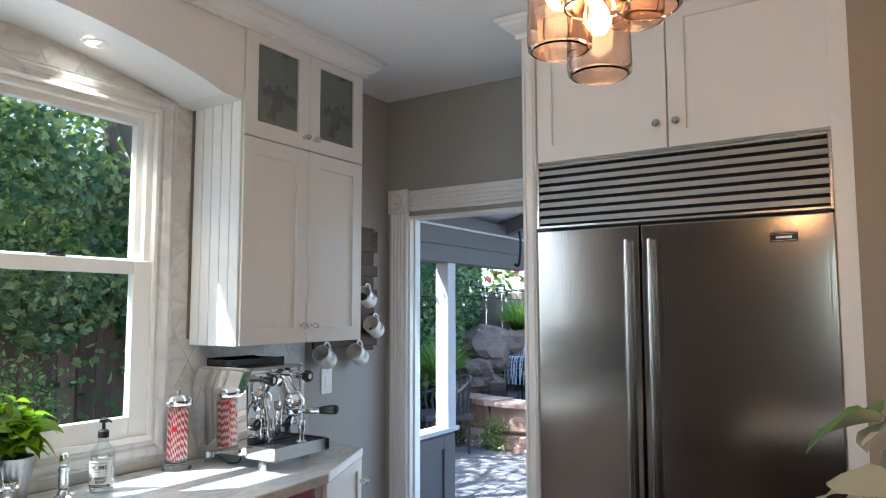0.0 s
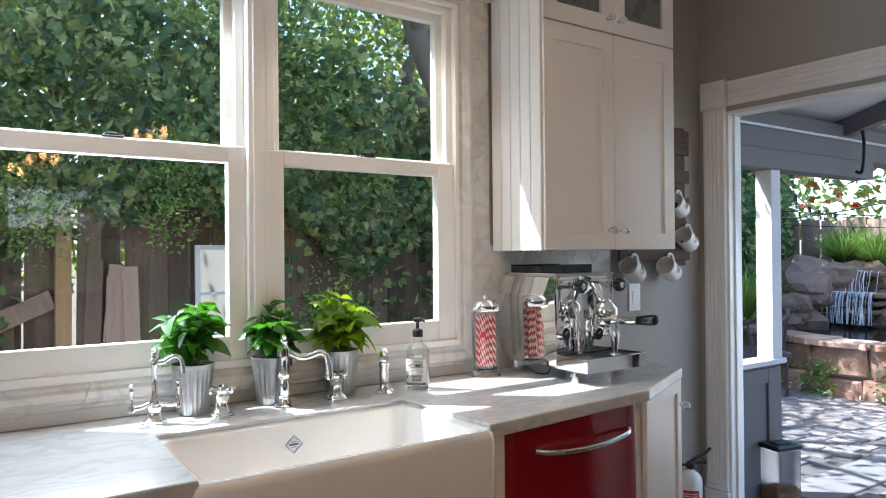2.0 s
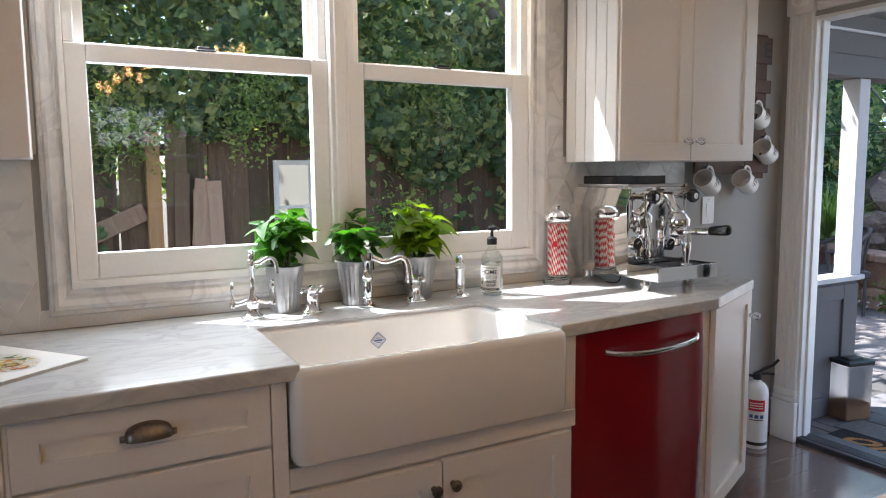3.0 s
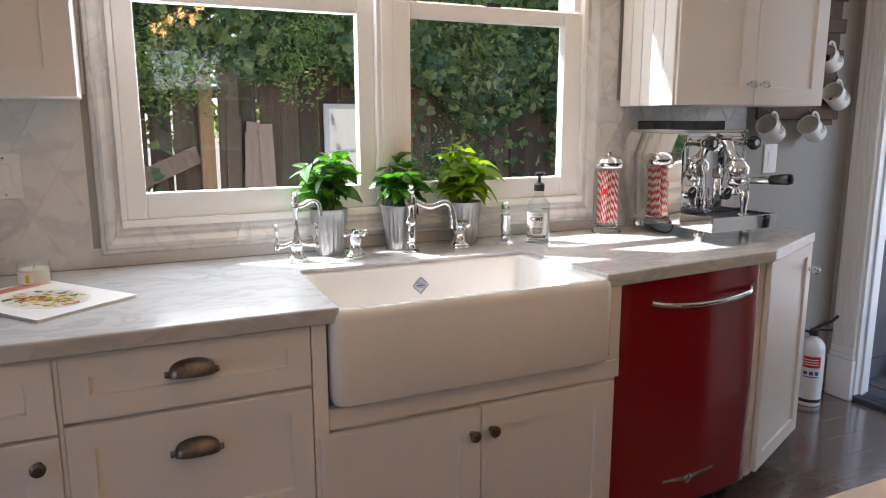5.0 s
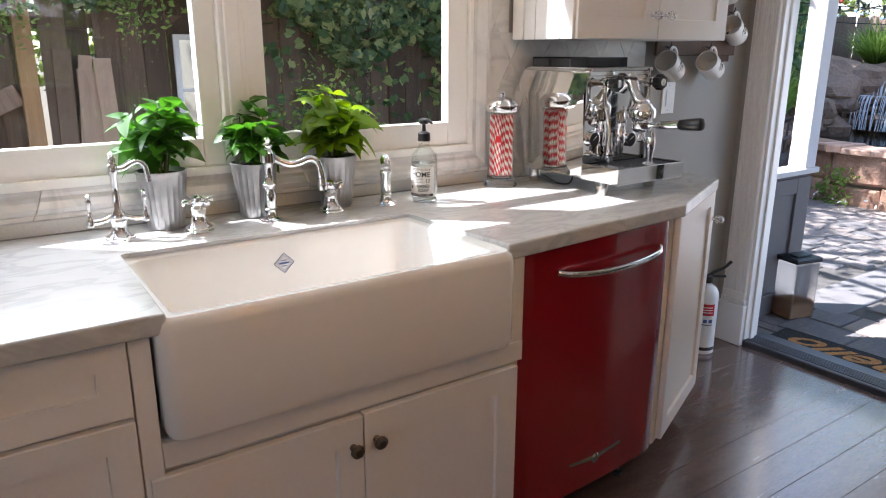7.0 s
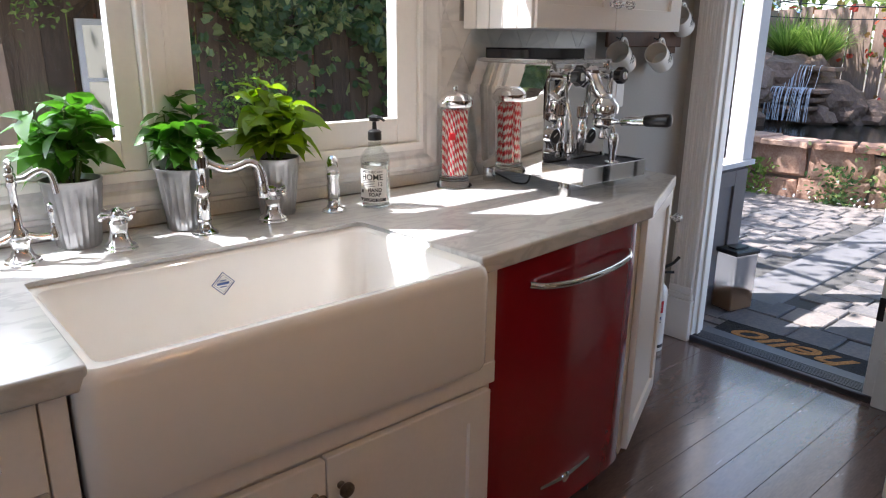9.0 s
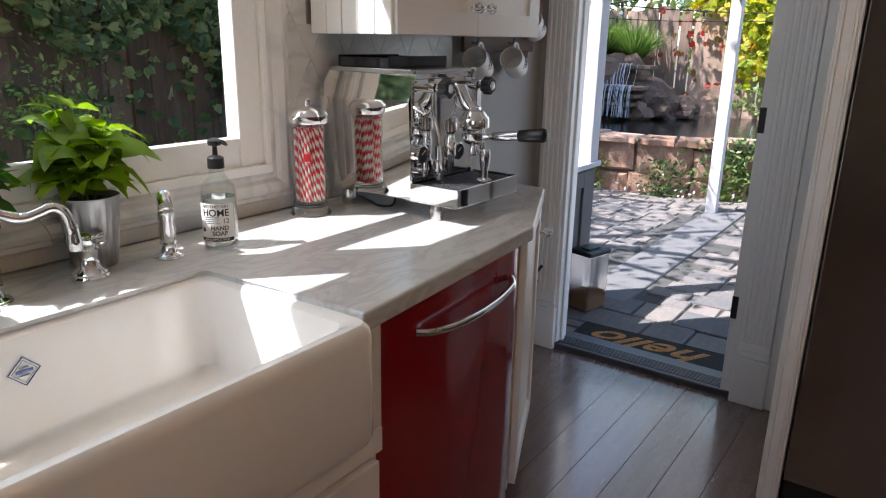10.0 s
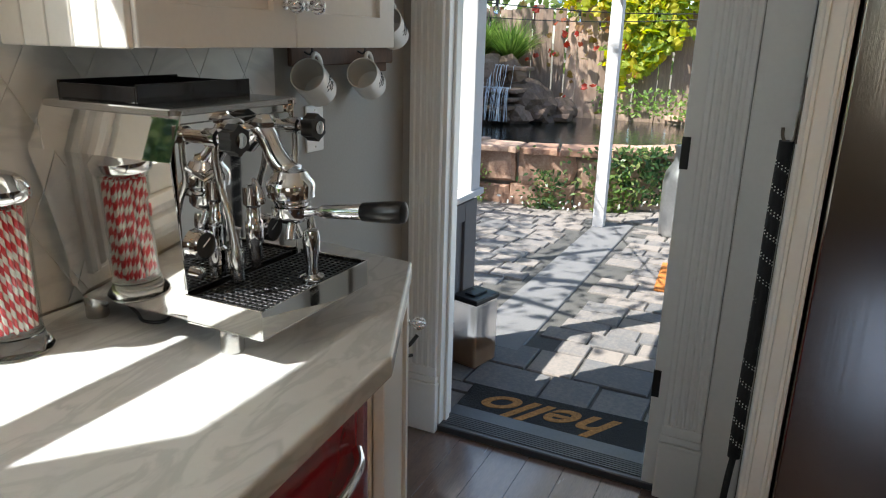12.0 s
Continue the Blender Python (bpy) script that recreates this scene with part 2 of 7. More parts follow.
def lathe(profile, seg=24, bm=None, m=None):
    """A turned solid from (radius, height) pairs."""
    bm = bm or bmesh.new()
    rings = []
    for r, z in profile:
        if r < 1e-5:
            rings.append([bm.verts.new((0, 0, z))])
        else:
            rings.append([bm.verts.new((r * math.cos(2 * math.pi * i / seg), r * math.sin(2 * math.pi * i / seg), z)) for i in range(seg)])
    for a, b in zip(rings, rings[1:]):
        for i in range(seg):
            j = (i + 1) % seg
            if len(a) == 1 and len(b) == 1:
                continue
            if len(a) == 1:
                bm.faces.new((a[0], b[i], b[j]))
            elif len(b) == 1:
                bm.faces.new((a[i], a[j], b[0]))
            else:
                bm.faces.new((a[i], a[j], b[j], b[i]))
    if m is not None:
        bmesh.ops.transform(bm, matrix=m, verts=[v for r in rings for v in r])
    return bm


def tube(pts, rad, seg=10, bm=None, cap=True):
    """A round bar along points; rad is one radius or one a point."""
    bm = bm or bmesh.new()
    pts = [Vector(p) for p in pts]
    rads = rad if isinstance(rad, (list, tuple)) else [rad] * len(pts)
    side, rings = None, []
    for i, p in enumerate(pts):
        d = (pts[min(i + 1, len(pts) - 1)] - pts[max(i - 1, 0)]).normalized()
        if side is None:
            side = d.orthogonal().normalized()
        side = (side - d * side.dot(d)).normalized()
        up = d.cross(side)
        rings.append([bm.verts.new(p + rads[i] * (math.cos(2 * math.pi * k / seg) * side + math.sin(2 * math.pi * k / seg) * up)) for k in range(seg)])
    for a, b in zip(rings, rings[1:]):
        for k in range(seg):
            bm.faces.new((a[k], a[(k + 1) % seg], b[(k + 1) % seg], b[k]))
    if cap:
        bm.faces.new(rings[0]), bm.faces.new(rings[-1])
    return bm


def spline(pts, n=6):
    """Smooth points through the given ones."""
    P = [Vector(p) for p in pts]
    P = [P[0] * 2 - P[1]] + P + [P[-1] * 2 - P[-2]]
    out = []
    for i in range(1, len(P) - 2):
        for k in range(n):
            t = k / n
            out.append(0.5 * ((2 * P[i]) + (P[i + 1] - P[i - 1]) * t + (2 * P[i - 1] - 5 * P[i] + 4 * P[i + 1] - P[i + 2]) * t * t + (3 * P[i] - P[i - 1] - 3 * P[i + 1] + P[i + 2]) * t ** 3))
    return out + [P[-2]]


def prism(poly, z0, z1, bm=None, bev=0.0, seg=2):
    """An upright solid on a polygon of (x, y)."""
    bm = bm or bmesh.new()
    a = [bm.verts.new((x, y, z0)) for x, y in poly]
    b = [bm.verts.new((x, y, z1)) for x, y in poly]
    n = len(poly)
    fs = [bm.faces.new(a[::-1]), bm.faces.new(b)]
    for i in range(n):
        fs.append(bm.faces.new((a[i], a[(i + 1) % n], b[(i + 1) % n], b[i])))
    if bev:
        bmesh.ops.bevel(bm, geom=list({e for f in fs for e in f.edges}), offset=bev, segments=seg, affect="EDGES", profile=0.5)
    return bm


def sweep(profile, path, bm=None):
    """A moulding: profile (out, up) pairs along a path of (point, out vector, up vector)."""
    bm = bm or bmesh.new()
    rings = [[bm.verts.new(Vector(p) + Vector(o) * a + Vector(u) * b) for a, b in profile] for p, o, u in path]
    n = len(profile)
    for a, b in zip(rings, rings[1:]):
        for i in range(n):
            bm.faces.new((a[i], a[(i + 1) % n], b[(i + 1) % n], b[i]))
    bm.faces.new(rings[0][::-1]), bm.faces.new(rings[-1])
    return bm


def wall_with_holes(axis, at, thick, u0, u1, z0, z1, holes):
    """A wall across x or y at a place, with openings (u0, u1, z0, z1) right through it."""
    us = sorted({u0, u1, *[h[0] for h in holes], *[h[1] for h in holes]})
    zs = sorted({z0, z1, *[h[2] for h in holes], *[h[3] for h in holes]})
    bm = bmesh.new()
    V = {}

    def vert(i, j, k):
        if (i, j, k) not in V:
            w = at + (thick if k else 0)
            V[i, j, k] = bm.verts.new((w, us[i], zs[j]) if axis == "x" else (us[i], w, zs[j]))
        return V[i, j, k]

    def solid(i, j):
        if not (0 <= i < len(us) - 1 and 0 <= j < len(zs) - 1):
            return False
        cu, cz = (us[i] + us[i + 1]) / 2, (zs[j] + zs[j + 1]) / 2
        return not any(h[0] < cu < h[1] and h[2] < cz < h[3] for h in holes)

    for i in range(len(us) - 1):
        for j in range(len(zs) - 1):
            if not solid(i, j):
                continue
            for k in (0, 1):
                bm.faces.new([vert(i, j, k), vert(i + 1, j, k), vert(i + 1, j + 1, k), vert(i, j + 1, k)])
            for (di, dj, a, b) in ((-1, 0, (i, j), (i, j + 1)), (1, 0, (i + 1, j), (i + 1, j + 1)), (0, -1, (i, j), (i + 1, j)), (0, 1, (i, j + 1), (i + 1, j + 1))):
                if not solid(i + di, j + dj):
                    bm.faces.new([vert(*a, 0), vert(*b, 0), vert(*b, 1), vert(*a, 1)])
    return bm


def clip_poly(poly, x0, x1, y0, y1):
    for ax, lim, sgn in ((0, x0, 1), (0, x1, -1), (1, y0, 1), (1, y1, -1)):
        out = []
        for a, b in zip(poly, poly[1:] + poly[:1]):
            ia, ib = sgn * (a[ax] - lim) >= -1e-9, sgn * (b[ax] - lim) >= -1e-9
            if ia:
                out.append(a)
            if ia != ib:
                t = (lim - a[ax]) / (b[ax] - a[ax])
                out.append((a[0] + t * (b[0] - a[0]), a[1] + t * (b[1] - a[1])))
        poly = out
        if len(poly) < 3:
            return []
    return poly


def grow(poly, d):
    """A polygon drawn in towards its middle by d."""
    cx, cy = sum(p[0] for p in poly) / len(poly), sum(p[1] for p in poly) / len(poly)
    out = []
    for x, y in poly:
        r = math.hypot(x - cx, y - cy) or 1
        k = max(0.2, (r - d) / r)
        out.append((cx + (x - cx) * k, cy + (y - cy) * k))
    return out


def chip(poly, depth, edge=0.003):
    """A flat piece on a polygon (x, y) with eased edges, its face up along z."""
    bm = bmesh.new()
    rings = [[bm.verts.new((x, y, z)) for x, y in q] for q, z in ((poly, 0), (poly, depth - edge), (grow(poly, edge), depth))]
    n = len(poly)
    for a, b in zip(rings, rings[1:]):
        for i in range(n):
            bm.faces.new((a[i], a[(i + 1) % n], b[(i + 1) % n], b[i]))
    bm.faces.new(rings[-1])
    return bm


# ---- the room ----
XW = -2.45      # inner face of the window wall
YD = 3.395       # inner face of the door wall
ZC = 2.73       # ceiling
WIN = [(0.30, 1.06), (1.13, 1.862)]
WZ0, WZ1 = 1.045, 2.30

struct("wall_west", wall_with_holes("x", XW, -0.13, -3.4, YD + 0.13, -0.3, 3.0, [(0.285, 1.877, WZ0 - 0.02, WZ1 + 0.01)]), GREY, "greige painted wall with the window over the sink", "wall")
struct("wall_north", wall_with_holes("y", YD, 0.09, XW, 3.5, -0.3, 3.0, [(-2.30, -1.50, 0.0, 2.045)]), GREY, "greige painted wall with the garden door opening", "wall")
struct("wall_fridge", boxes((-0.085, 3.4, 2.76, 2.88, 0, ZC)), TAN, "tan painted wall beside the refrigerator", "wall")
struct("wall_east", wall_with_holes("x", 3.4, 0.13, -3.4, YD, 0, 3.0, [(-2.15, -1.05, 1.0, 2.1), (0.65, 1.75, 1.0, 2.1)]), TAN, "tan painted wall with two windows", "wall")
# unseen wall; its window is assumed, as a place for the warm fill
struct("wall_south", wall_with_holes("y", -3.4, -0.13, XW - 0.13, 3.53, 0, 3.0, [(-0.4, 1.6, 0.9, 2.2)]), TAN, "tan painted wall with a wide window", "wall")
struct("ceiling", boxes((XW - 0.13, 3.53, -3.53, YD + 0.13, ZC, ZC + 0.2), bev=0), CEIL, "white painted ceiling", "ceiling")

floor = struct("floor", boxes((XW, 3.4, -3.4, YD + 0.02, -0.12, -0.006), bev=0), DARK, "dark brown painted wooden board floor", "floor")
_rng = random.Random(4)


def plank_mesh(w, l):
    bm = boxes((0, w - 0.0012, 0, l - 0.0012, -0.006, 0.0), bev=0.0006)
    me = fin(bm, "plank")
    me.materials.append(PLANK)
    return me


def lay_planks():
    w, xs = 0.13, []
    x = XW
    while x < 3.35:
        xs.append(x)
        x += w
    for i, x in enumerate(xs):
        cuts = [-3.4, -3.4 + _rng.uniform(0.8, 2.6)]
        while cuts[-1] < YD - 0.9:
            cuts.append(cuts[-1] + _rng.uniform(1.3, 2.6))
        cuts[-1] = YD
        for a, b in zip(cuts, cuts[1:]):
            o = new("plank", plank_mesh(w, b - a))
            o.location = (x, a, 0)
            o.parent = floor


# window over the sink: two double-hung units
def window_unit(name, y0, y1, label, far=0.0):
    w = thing(name, label, "window", kind="structure")
    st = 0.056
    fx = -2.43
    # lower sash in front, upper sash behind
    part("lower_sash", boxes((fx - 0.036, fx, y0, y0 + st, WZ0, 1.706), (fx - 0.036, fx, y1 - st - far, y1, WZ0, 1.706), (fx - 0.036, fx, y0 + st, y1 - st - far, WZ0, 1.12), (fx - 0.036, fx, y0 + st, y1 - st - far, 1.655, 1.706), bev=0.004, seg=2), SASH, w)
    part("upper_sash", boxes((fx - 0.076, fx - 0.04, y0 + 0.006, y0 + st, 1.665, WZ1), (fx - 0.076, fx - 0.04, y1 - st, y1 - 0.006, 1.665, WZ1), (fx - 0.076, fx - 0.04, y0 + st, y1 - st, 1.665, 1.715), (fx - 0.076, fx - 0.04, y0 + st, y1 - st, 2.243, WZ1), bev=0.004, seg=2), SASH, w)
    # side stops in front of the upper sash
    part("stop", boxes((fx - 0.04, fx - 0.012, y0, y0 + 0.03, 1.708, WZ1), bev=0.003), SASH, w)
    part("stop", boxes((fx - 0.04, fx - 0.012, y1 - 0.03, y1, 1.708, WZ1), bev=0.003), SASH, w)
    part("stop", boxes((fx - 0.04, fx - 0.012, y0 + 0.03, y1 - 0.03, 2.275, WZ1), bev=0.003), SASH, w)
    for nm, x, za, zb in (("pane", fx - 0.02, 1.12, 1.66), ("pane", fx - 0.06, 1.71, 2.248)):
        p = part(nm, boxes((x - 0.002, x + 0.002, y0 + st - 0.004, y1 - st + 0.004, za, zb), bev=0), CLEAR, w, "clear window pane")
        p.visible_shadow = False
    mid = (y0 + y1) / 2
    lock = boxes((fx - 0.03, fx - 0.004, mid - 0.03, mid + 0.03, 1.706, 1.713), (fx - 0.026, fx - 0.012, mid - 0.022, mid + 0.014, 1.713, 1.722), bev=0.002)
    lathe([(0, 0), (0.01, 0), (0.011, 0.006), (0, 0.008)], 12, lock, pose(fx - 0.018, mid + 0.02, 1.713))
    part("sash_lock", lock, BLACK, w, "dark metal sash lock")
    return w


window_unit("window_1", *WIN[0], "white double-hung wooden window over the sink")
window_unit("window_2", *WIN[1], "white double-hung wooden window over the sink", 0.02)
# jambs, mullion and outer head
frm = thing("window_frame", "white wooden frame and mullion round both windows", "window frame", kind="structure")
part("mullion", boxes((-2.575, -2.41, 1.06, 1.13, WZ0, WZ1), (-2.41, -2.404, 1.075, 1.115, WZ0, WZ1), bev=0.004, seg=2), SASH, frm)
part("jamb", boxes((-2.58, -2.418, 0.285, 0.30, WZ0, WZ1)), SASH, frm)
part("jamb", boxes((-2.58, -2.418, 1.862, 1.877, WZ0, WZ1)), SASH, frm)
part("head", boxes((-2.58, -2.418, 0.285, 1.877, WZ1, WZ1 + 0.012)), SASH, frm)
part("sill", boxes((-2.60, -2.416, 0.285, 1.877, WZ0 - 0.022, WZ0)), SASH, frm)
# moulded marble casing
PROF = [(0.0, 0.0), (0.0, 0.018), (0.012, 0.024), (0.02, 0.024), (0.03, 0.032), (0.048, 0.038), (0.06, 0.034), (0.066, 0.024), (0.076, 0.026), (0.082, 0.018), (0.082, 0.0)]
cas = thing("window_casing", "moulded white marble casing round the windows", "window casing", kind="structure")
ci = (0.285, 1.877, WZ0 - 0.022, WZ1 + 0.012)


def casing_run(a, b, a2, b2):
    """A mitred length between inner corners a, b and outer corners a2, b2, all (y, z)."""
    bm = bmesh.new()
    rings = []
    for (iy, iz), (oy, oz) in ((a, a2), (b, b2)):
        rings.append([bm.verts.new((XW + h, iy + (oy - iy) * u / 0.082, iz + (oz - iz) * u / 0.082)) for u, h in PROF])
    n = len(PROF)
    for i in range(n):
        bm.faces.new((rings[0][i], rings[0][(i + 1) % n], rings[1][(i + 1) % n], rings[1][i]))
    bm.faces.new(rings[0]), bm.faces.new(rings[1][::-1])
    return bm


W_ = 0.082
c00, c10, c11, c01 = (ci[0], ci[2]), (ci[1], ci[2]), (ci[1], ci[3]), (ci[0], ci[3])
o00, o10, o11, o01 = (ci[0] - 0.06, ci[2] - W_ + 0.005), (ci[1] + W_, ci[2] - W_ + 0.005), (ci[1] + W_, ci[3] + 0.06), (ci[0] - 0.06, ci[3] + 0.06)


def lerp2(a, b, t):
    return (a[0] + (b[0] - a[0]) * t, a[1] + (b[1] - a[1]) * t)


for A, B, A2, B2, cuts in ((c00, c10, o00, o10, (0, 0.21, 0.62, 1)), (c10, c11, o10, o11, (0, 0.42, 0.78, 1)), (c01, c11, o01, o11, (0, 0.36, 0.72, 1)), (c00, c01, o00, o01, (0, 0.35, 0.7, 1))):
    for s, e in zip(cuts, cuts[1:]):
        g = 0.0004
        part("casing_length", casing_run(lerp2(A, B, s + (g if s else 0)), lerp2(A, B, e - (g if e < 1 else 0)), lerp2(A2, B2, s + (g if s else 0)), lerp2(A2, B2, e - (g if e < 1 else 0))), MTILE, cas)

# marble fields of diamond tiles
backs = struct("backsplash", boxes((XW, XW + 0.004, -0.9, 0.205, 0.91, 1.40), (XW, XW + 0.004, 1.955, 2.73, 0.91, 1.40), (XW, XW + 0.004, 0.205, 1.955, 0.91, 0.965), (XW, XW + 0.004, 0.2, 2.04, 2.30, 2.52), (XW, XW + 0.004, 1.95, 2.042, 1.40, 2.30), (XW, XW + 0.004, 0.195, 0.22, 1.40, 2.30), bev=0), GROUT, "white marble backsplash of diamond tiles", "backsplash")


def lay_diamonds(y0, y1, z0, z1):
    dw, dh, g = 0.142, 0.245, 0.0009
    nj = 0
    for i in range(int((y0 + 1) / (dw / 2)) - 2, int((y1 + 1) / (dw / 2)) + 3):
        for j in range(0, 30):
            if (i + j) % 2:
                continue
            cy, cz = -1 + i * dw / 2, 0.82 + j * dh / 2
            po = [(cy - dw / 2 + g, cz), (cy, cz - dh / 2 + g * 1.8), (cy + dw / 2 - g, cz), (cy, cz + dh / 2 - g * 1.8)]
            po = clip_poly(po, y0, y1, z0, z1)
            if len(po) < 3 or max(p[0] for p in po) - min(p[0] for p in po) < 0.006 or max(p[1] for p in po) - min(p[1] for p in po) < 0.006:
                continue
            mx, mz = sum(p[0] for p in po) / len(po), sum(p[1] for p in po) / len(po)
            bm = chip([(p[0] - mx, p[1] - mz) for p in po], 0.0022, 0.0006)
            o = part("tile", bm, MTILE, backs)
            o.matrix_basis = Matrix.Translation((XW + 0.004, mx, mz)) @ Matrix(((0, 0, 1, 0), (1, 0, 0, 0), (0, 1, 0, 0), (0, 0, 0, 1)))


# door: fluted casing with corner blocks, jambs, threshold
def fluted(w, h, flutes=4):
    """A fluted board standing in x, z with its face to -y."""
    bm = bmesh.new()
    pts = [(0, 0.0), (0, -0.016), (0.004, -0.02), (0.012, -0.02)]
    u0, u1 = 0.014, w - 0.014
    for k in range(flutes):
        a, b = u0 + (u1 - u0) * k / flutes, u0 + (u1 - u0) * (k + 1) / flutes
        pts += [(a + 0.002, -0.02), (a + (b - a) * 0.3, -0.0145), (a + (b - a) * 0.7, -0.0145), (b - 0.002, -0.02)]
    pts += [(w - 0.012, -0.02), (w - 0.004, -0.02), (w, -0.016), (w, 0.0)]
    return prism(pts, 0, h, bm)


dc = thing("door_casing", "white fluted door casing with round corner blocks", "door casing", kind="structure")
CW = 0.118
XL, XR = -2.415, -1.5
part("casing_board", fluted(CW, 2.065 - 0.26), TRIM, dc, m=pose(XL, YD, 0.26))
part("casing_board", fluted(CW, 2.065 - 0.26), TRIM, dc, m=pose(XR, YD, 0.26))
part("head_board", fluted(CW, (XR - XL - 0.14), 4), TRIM, dc, m=pose(XR - 0.004, YD, 2.07) @ pose(0, 0, 0, 0, -90, 0))
for x in (XL - 0.008, XR - 0.008):
    bm = boxes((0, 0.134, -0.03, 0, 0, 0.134), bev=0.004, seg=2)
    part("corner_block", bm, TRIM, dc, m=pose(x, YD, 2.065))
    part("rosette", lathe([(0, 0.012), (0.012, 0.014), (0.02, 0.008), (0.026, 0.006), (0.034, 0.013), (0.044, 0.013), (0.05, 0.004), (0.052, 0.0), (0, 0.0)], 32), TRIM, dc, smooth=True, m=pose(x + 0.067, YD - 0.03, 2.132, 90))
for x in (XL - 0.006, XR - 0.006):
    part("plinth", boxes((0, 0.13, -0.028, 0, 0, 0.2), (0.003, 0.127, -0.024, 0, 0.2, 0.225), (0.006, 0.124, -0.022, 0, 0.225, 0.26), (-0.002, 0.132, -0.032, 0, 0.185, 0.2), bev=0.004, seg=2), TRIM, dc, m=pose(x, YD, 0))
for a, b in ((-2.30, -2.283), (-1.546, -1.498)):
    part("jamb", boxes((a, b, YD - 0.005, YD + 0.097, 0.03, 2.045)), TRIM, dc)
part("jamb", boxes((-2.283, -1.546, YD - 0.005, YD + 0.097, 2.029, 2.045)), TRIM, dc)
part("door_stop", boxes((-2.283, -2.272, YD + 0.03, YD + 0.06, 0.03, 2.029), bev=0.002), TRIM, dc)
for z in (0.386, 1.108):
    part("strike_plate", boxes((-1.5475, -1.524, YD - 0.0075, YD + 0.03, z - 0.046, z + 0.046), bev=0.001), BLACK, dc, "black metal plate")
ALUM = mat("dark_aluminium_sill", (0.13, 0.135, 0.15), 0.42, 0.9, fine=90)
thr = thing("threshold", "ribbed grey metal threshold at the garden door", "threshold", kind="structure")
part("sill_plate", boxes((-2.30, -1.50, YD + 0.0, YD + 0.175, -0.05, 0.026), bev=0.004), ALUM, thr)
for k in range(7):
    part("rib", boxes((-2.29, -1.51, YD + 0.02 + k * 0.012, YD + 0.027 + k * 0.012, 0.026, 0.03), bev=0.001), ALUM, thr)

struct("wall_board", boxes((XR + CW + 0.002, -1.264, YD - 0.014, YD, 0, 2.66), bev=0.002), TRIM, "white painted filler board beside the door casing", "trim")
# baseboard stub between casing and counter, and beside the refrigerator
struct("baseboard", boxes((XW, XW + 0.016, 2.74, YD - 0.03, 0, 0.14), (XW, XW + 0.022, 2.74, YD - 0.03, 0.14, 0.16), bev=0.003), TRIM, "white wooden baseboard", "baseboard")


# ---- cabinets ----
def shaker(w, h, stile=0.06, t=0.02, panel=True):
    if not panel:
        return wall_with_holes("y", 0, t, 0, w, 0, h, [(stile, w - stile, stile, h - stile)])
    bm = boxes((0, w, 0, t, 0, h), bev=0.0018)
    front = max(bm.faces, key=lambda f: -f.normal.y * f.calc_area())
    bmesh.ops.inset_region(bm, faces=[front], thickness=stile, use_even_offset=True)
    bmesh.ops.inset_region(bm, faces=[front], thickness=0.0016, depth=-0.009, use_even_offset=True)
    return bm


def faces_x(x, y, z):
    return pose(x, y, z, 0, 0, 90)


def round_knob(parent, m, material=BRONZE):
    return part("knob", lathe([(0, 0), (0.008, 0), (0.008, 0.002), (0.0045, 0.005), (0.0045, 0.012), (0.012, 0.016), (0.0155, 0.021), (0.015, 0.026), (0.009, 0.029), (0.0085, 0.031), (0, 0.032)], 20), material, parent, "round metal knob", True, m @ pose(0, 0, 0, 90))


def cage_knob(parent, m):
    """A twisted wire ball knob."""
    bm = lathe([(0, 0), (0.009, 0), (0.009, 0.003), (0.004, 0.005), (0.004, 0.012), (0.006, 0.014), (0, 0.015)], 14)
    for k in range(7):
        a0 = 2 * math.pi * k / 7
        tube([(0.014 * math.sin(math.pi * s / 8) * math.cos(a0 + s * 0.16), 0.014 * math.sin(math.pi * s / 8) * math.sin(a0 + s * 0.16), 0.026 - 0.014 * math.cos(math.pi * s / 8)) for s in range(9)], 0.0022, 6, bm)
    lathe([(0, 0.0385), (0.004, 0.039), (0.004, 0.042), (0, 0.043)], 10, bm)
    return part("knob", bm, CHROME, parent, "twisted chrome cage knob", True, m @ pose(0, 0, 0, 90))


def cup_pull(parent, m):
    bm = bmesh.new()
    n, k = 18, 8
    grid = []
    for i in range(n + 1):
        a = math.pi * i / n
        row = []
        for j in range(k + 1):
            b = math.pi / 2 * j / k
            row.append(bm.verts.new((0.045 * math.cos(a), -0.026 * math.cos(b) * (math.sin(a) ** 0.5), 0.034 * math.sin(b) * (math.sin(a) ** 0.6) - 0.006)))
        grid.append(row)
    for i in range(n):
        for j in range(k):
            bm.faces.new((grid[i][j], grid[i + 1][j], grid[i + 1][j + 1], grid[i][j + 1]))
    bmesh.ops.remove_doubles(bm, verts=bm.verts, dist=1e-5)
    r = bmesh.ops.solidify(bm, geom=bm.faces[:], thickness=0.0025)
    for s in (-1, 1):
        lathe([(0, 0), (0.0065, 0), (0.0065, 0.004), (0.003, 0.008), (0, 0.009)], 12, bm, pose(s * 0.05, 0, -0.002, 90))
        box(bm, s * 0.05 - 0.006, s * 0.05 + 0.006, -0.004, 0, -0.008, 0.006, 0.001)
    return part("cup_pull", bm, BRONZE, parent, "antique pewter cup pull", True, m)


TOE = 0.1
FX = -1.76
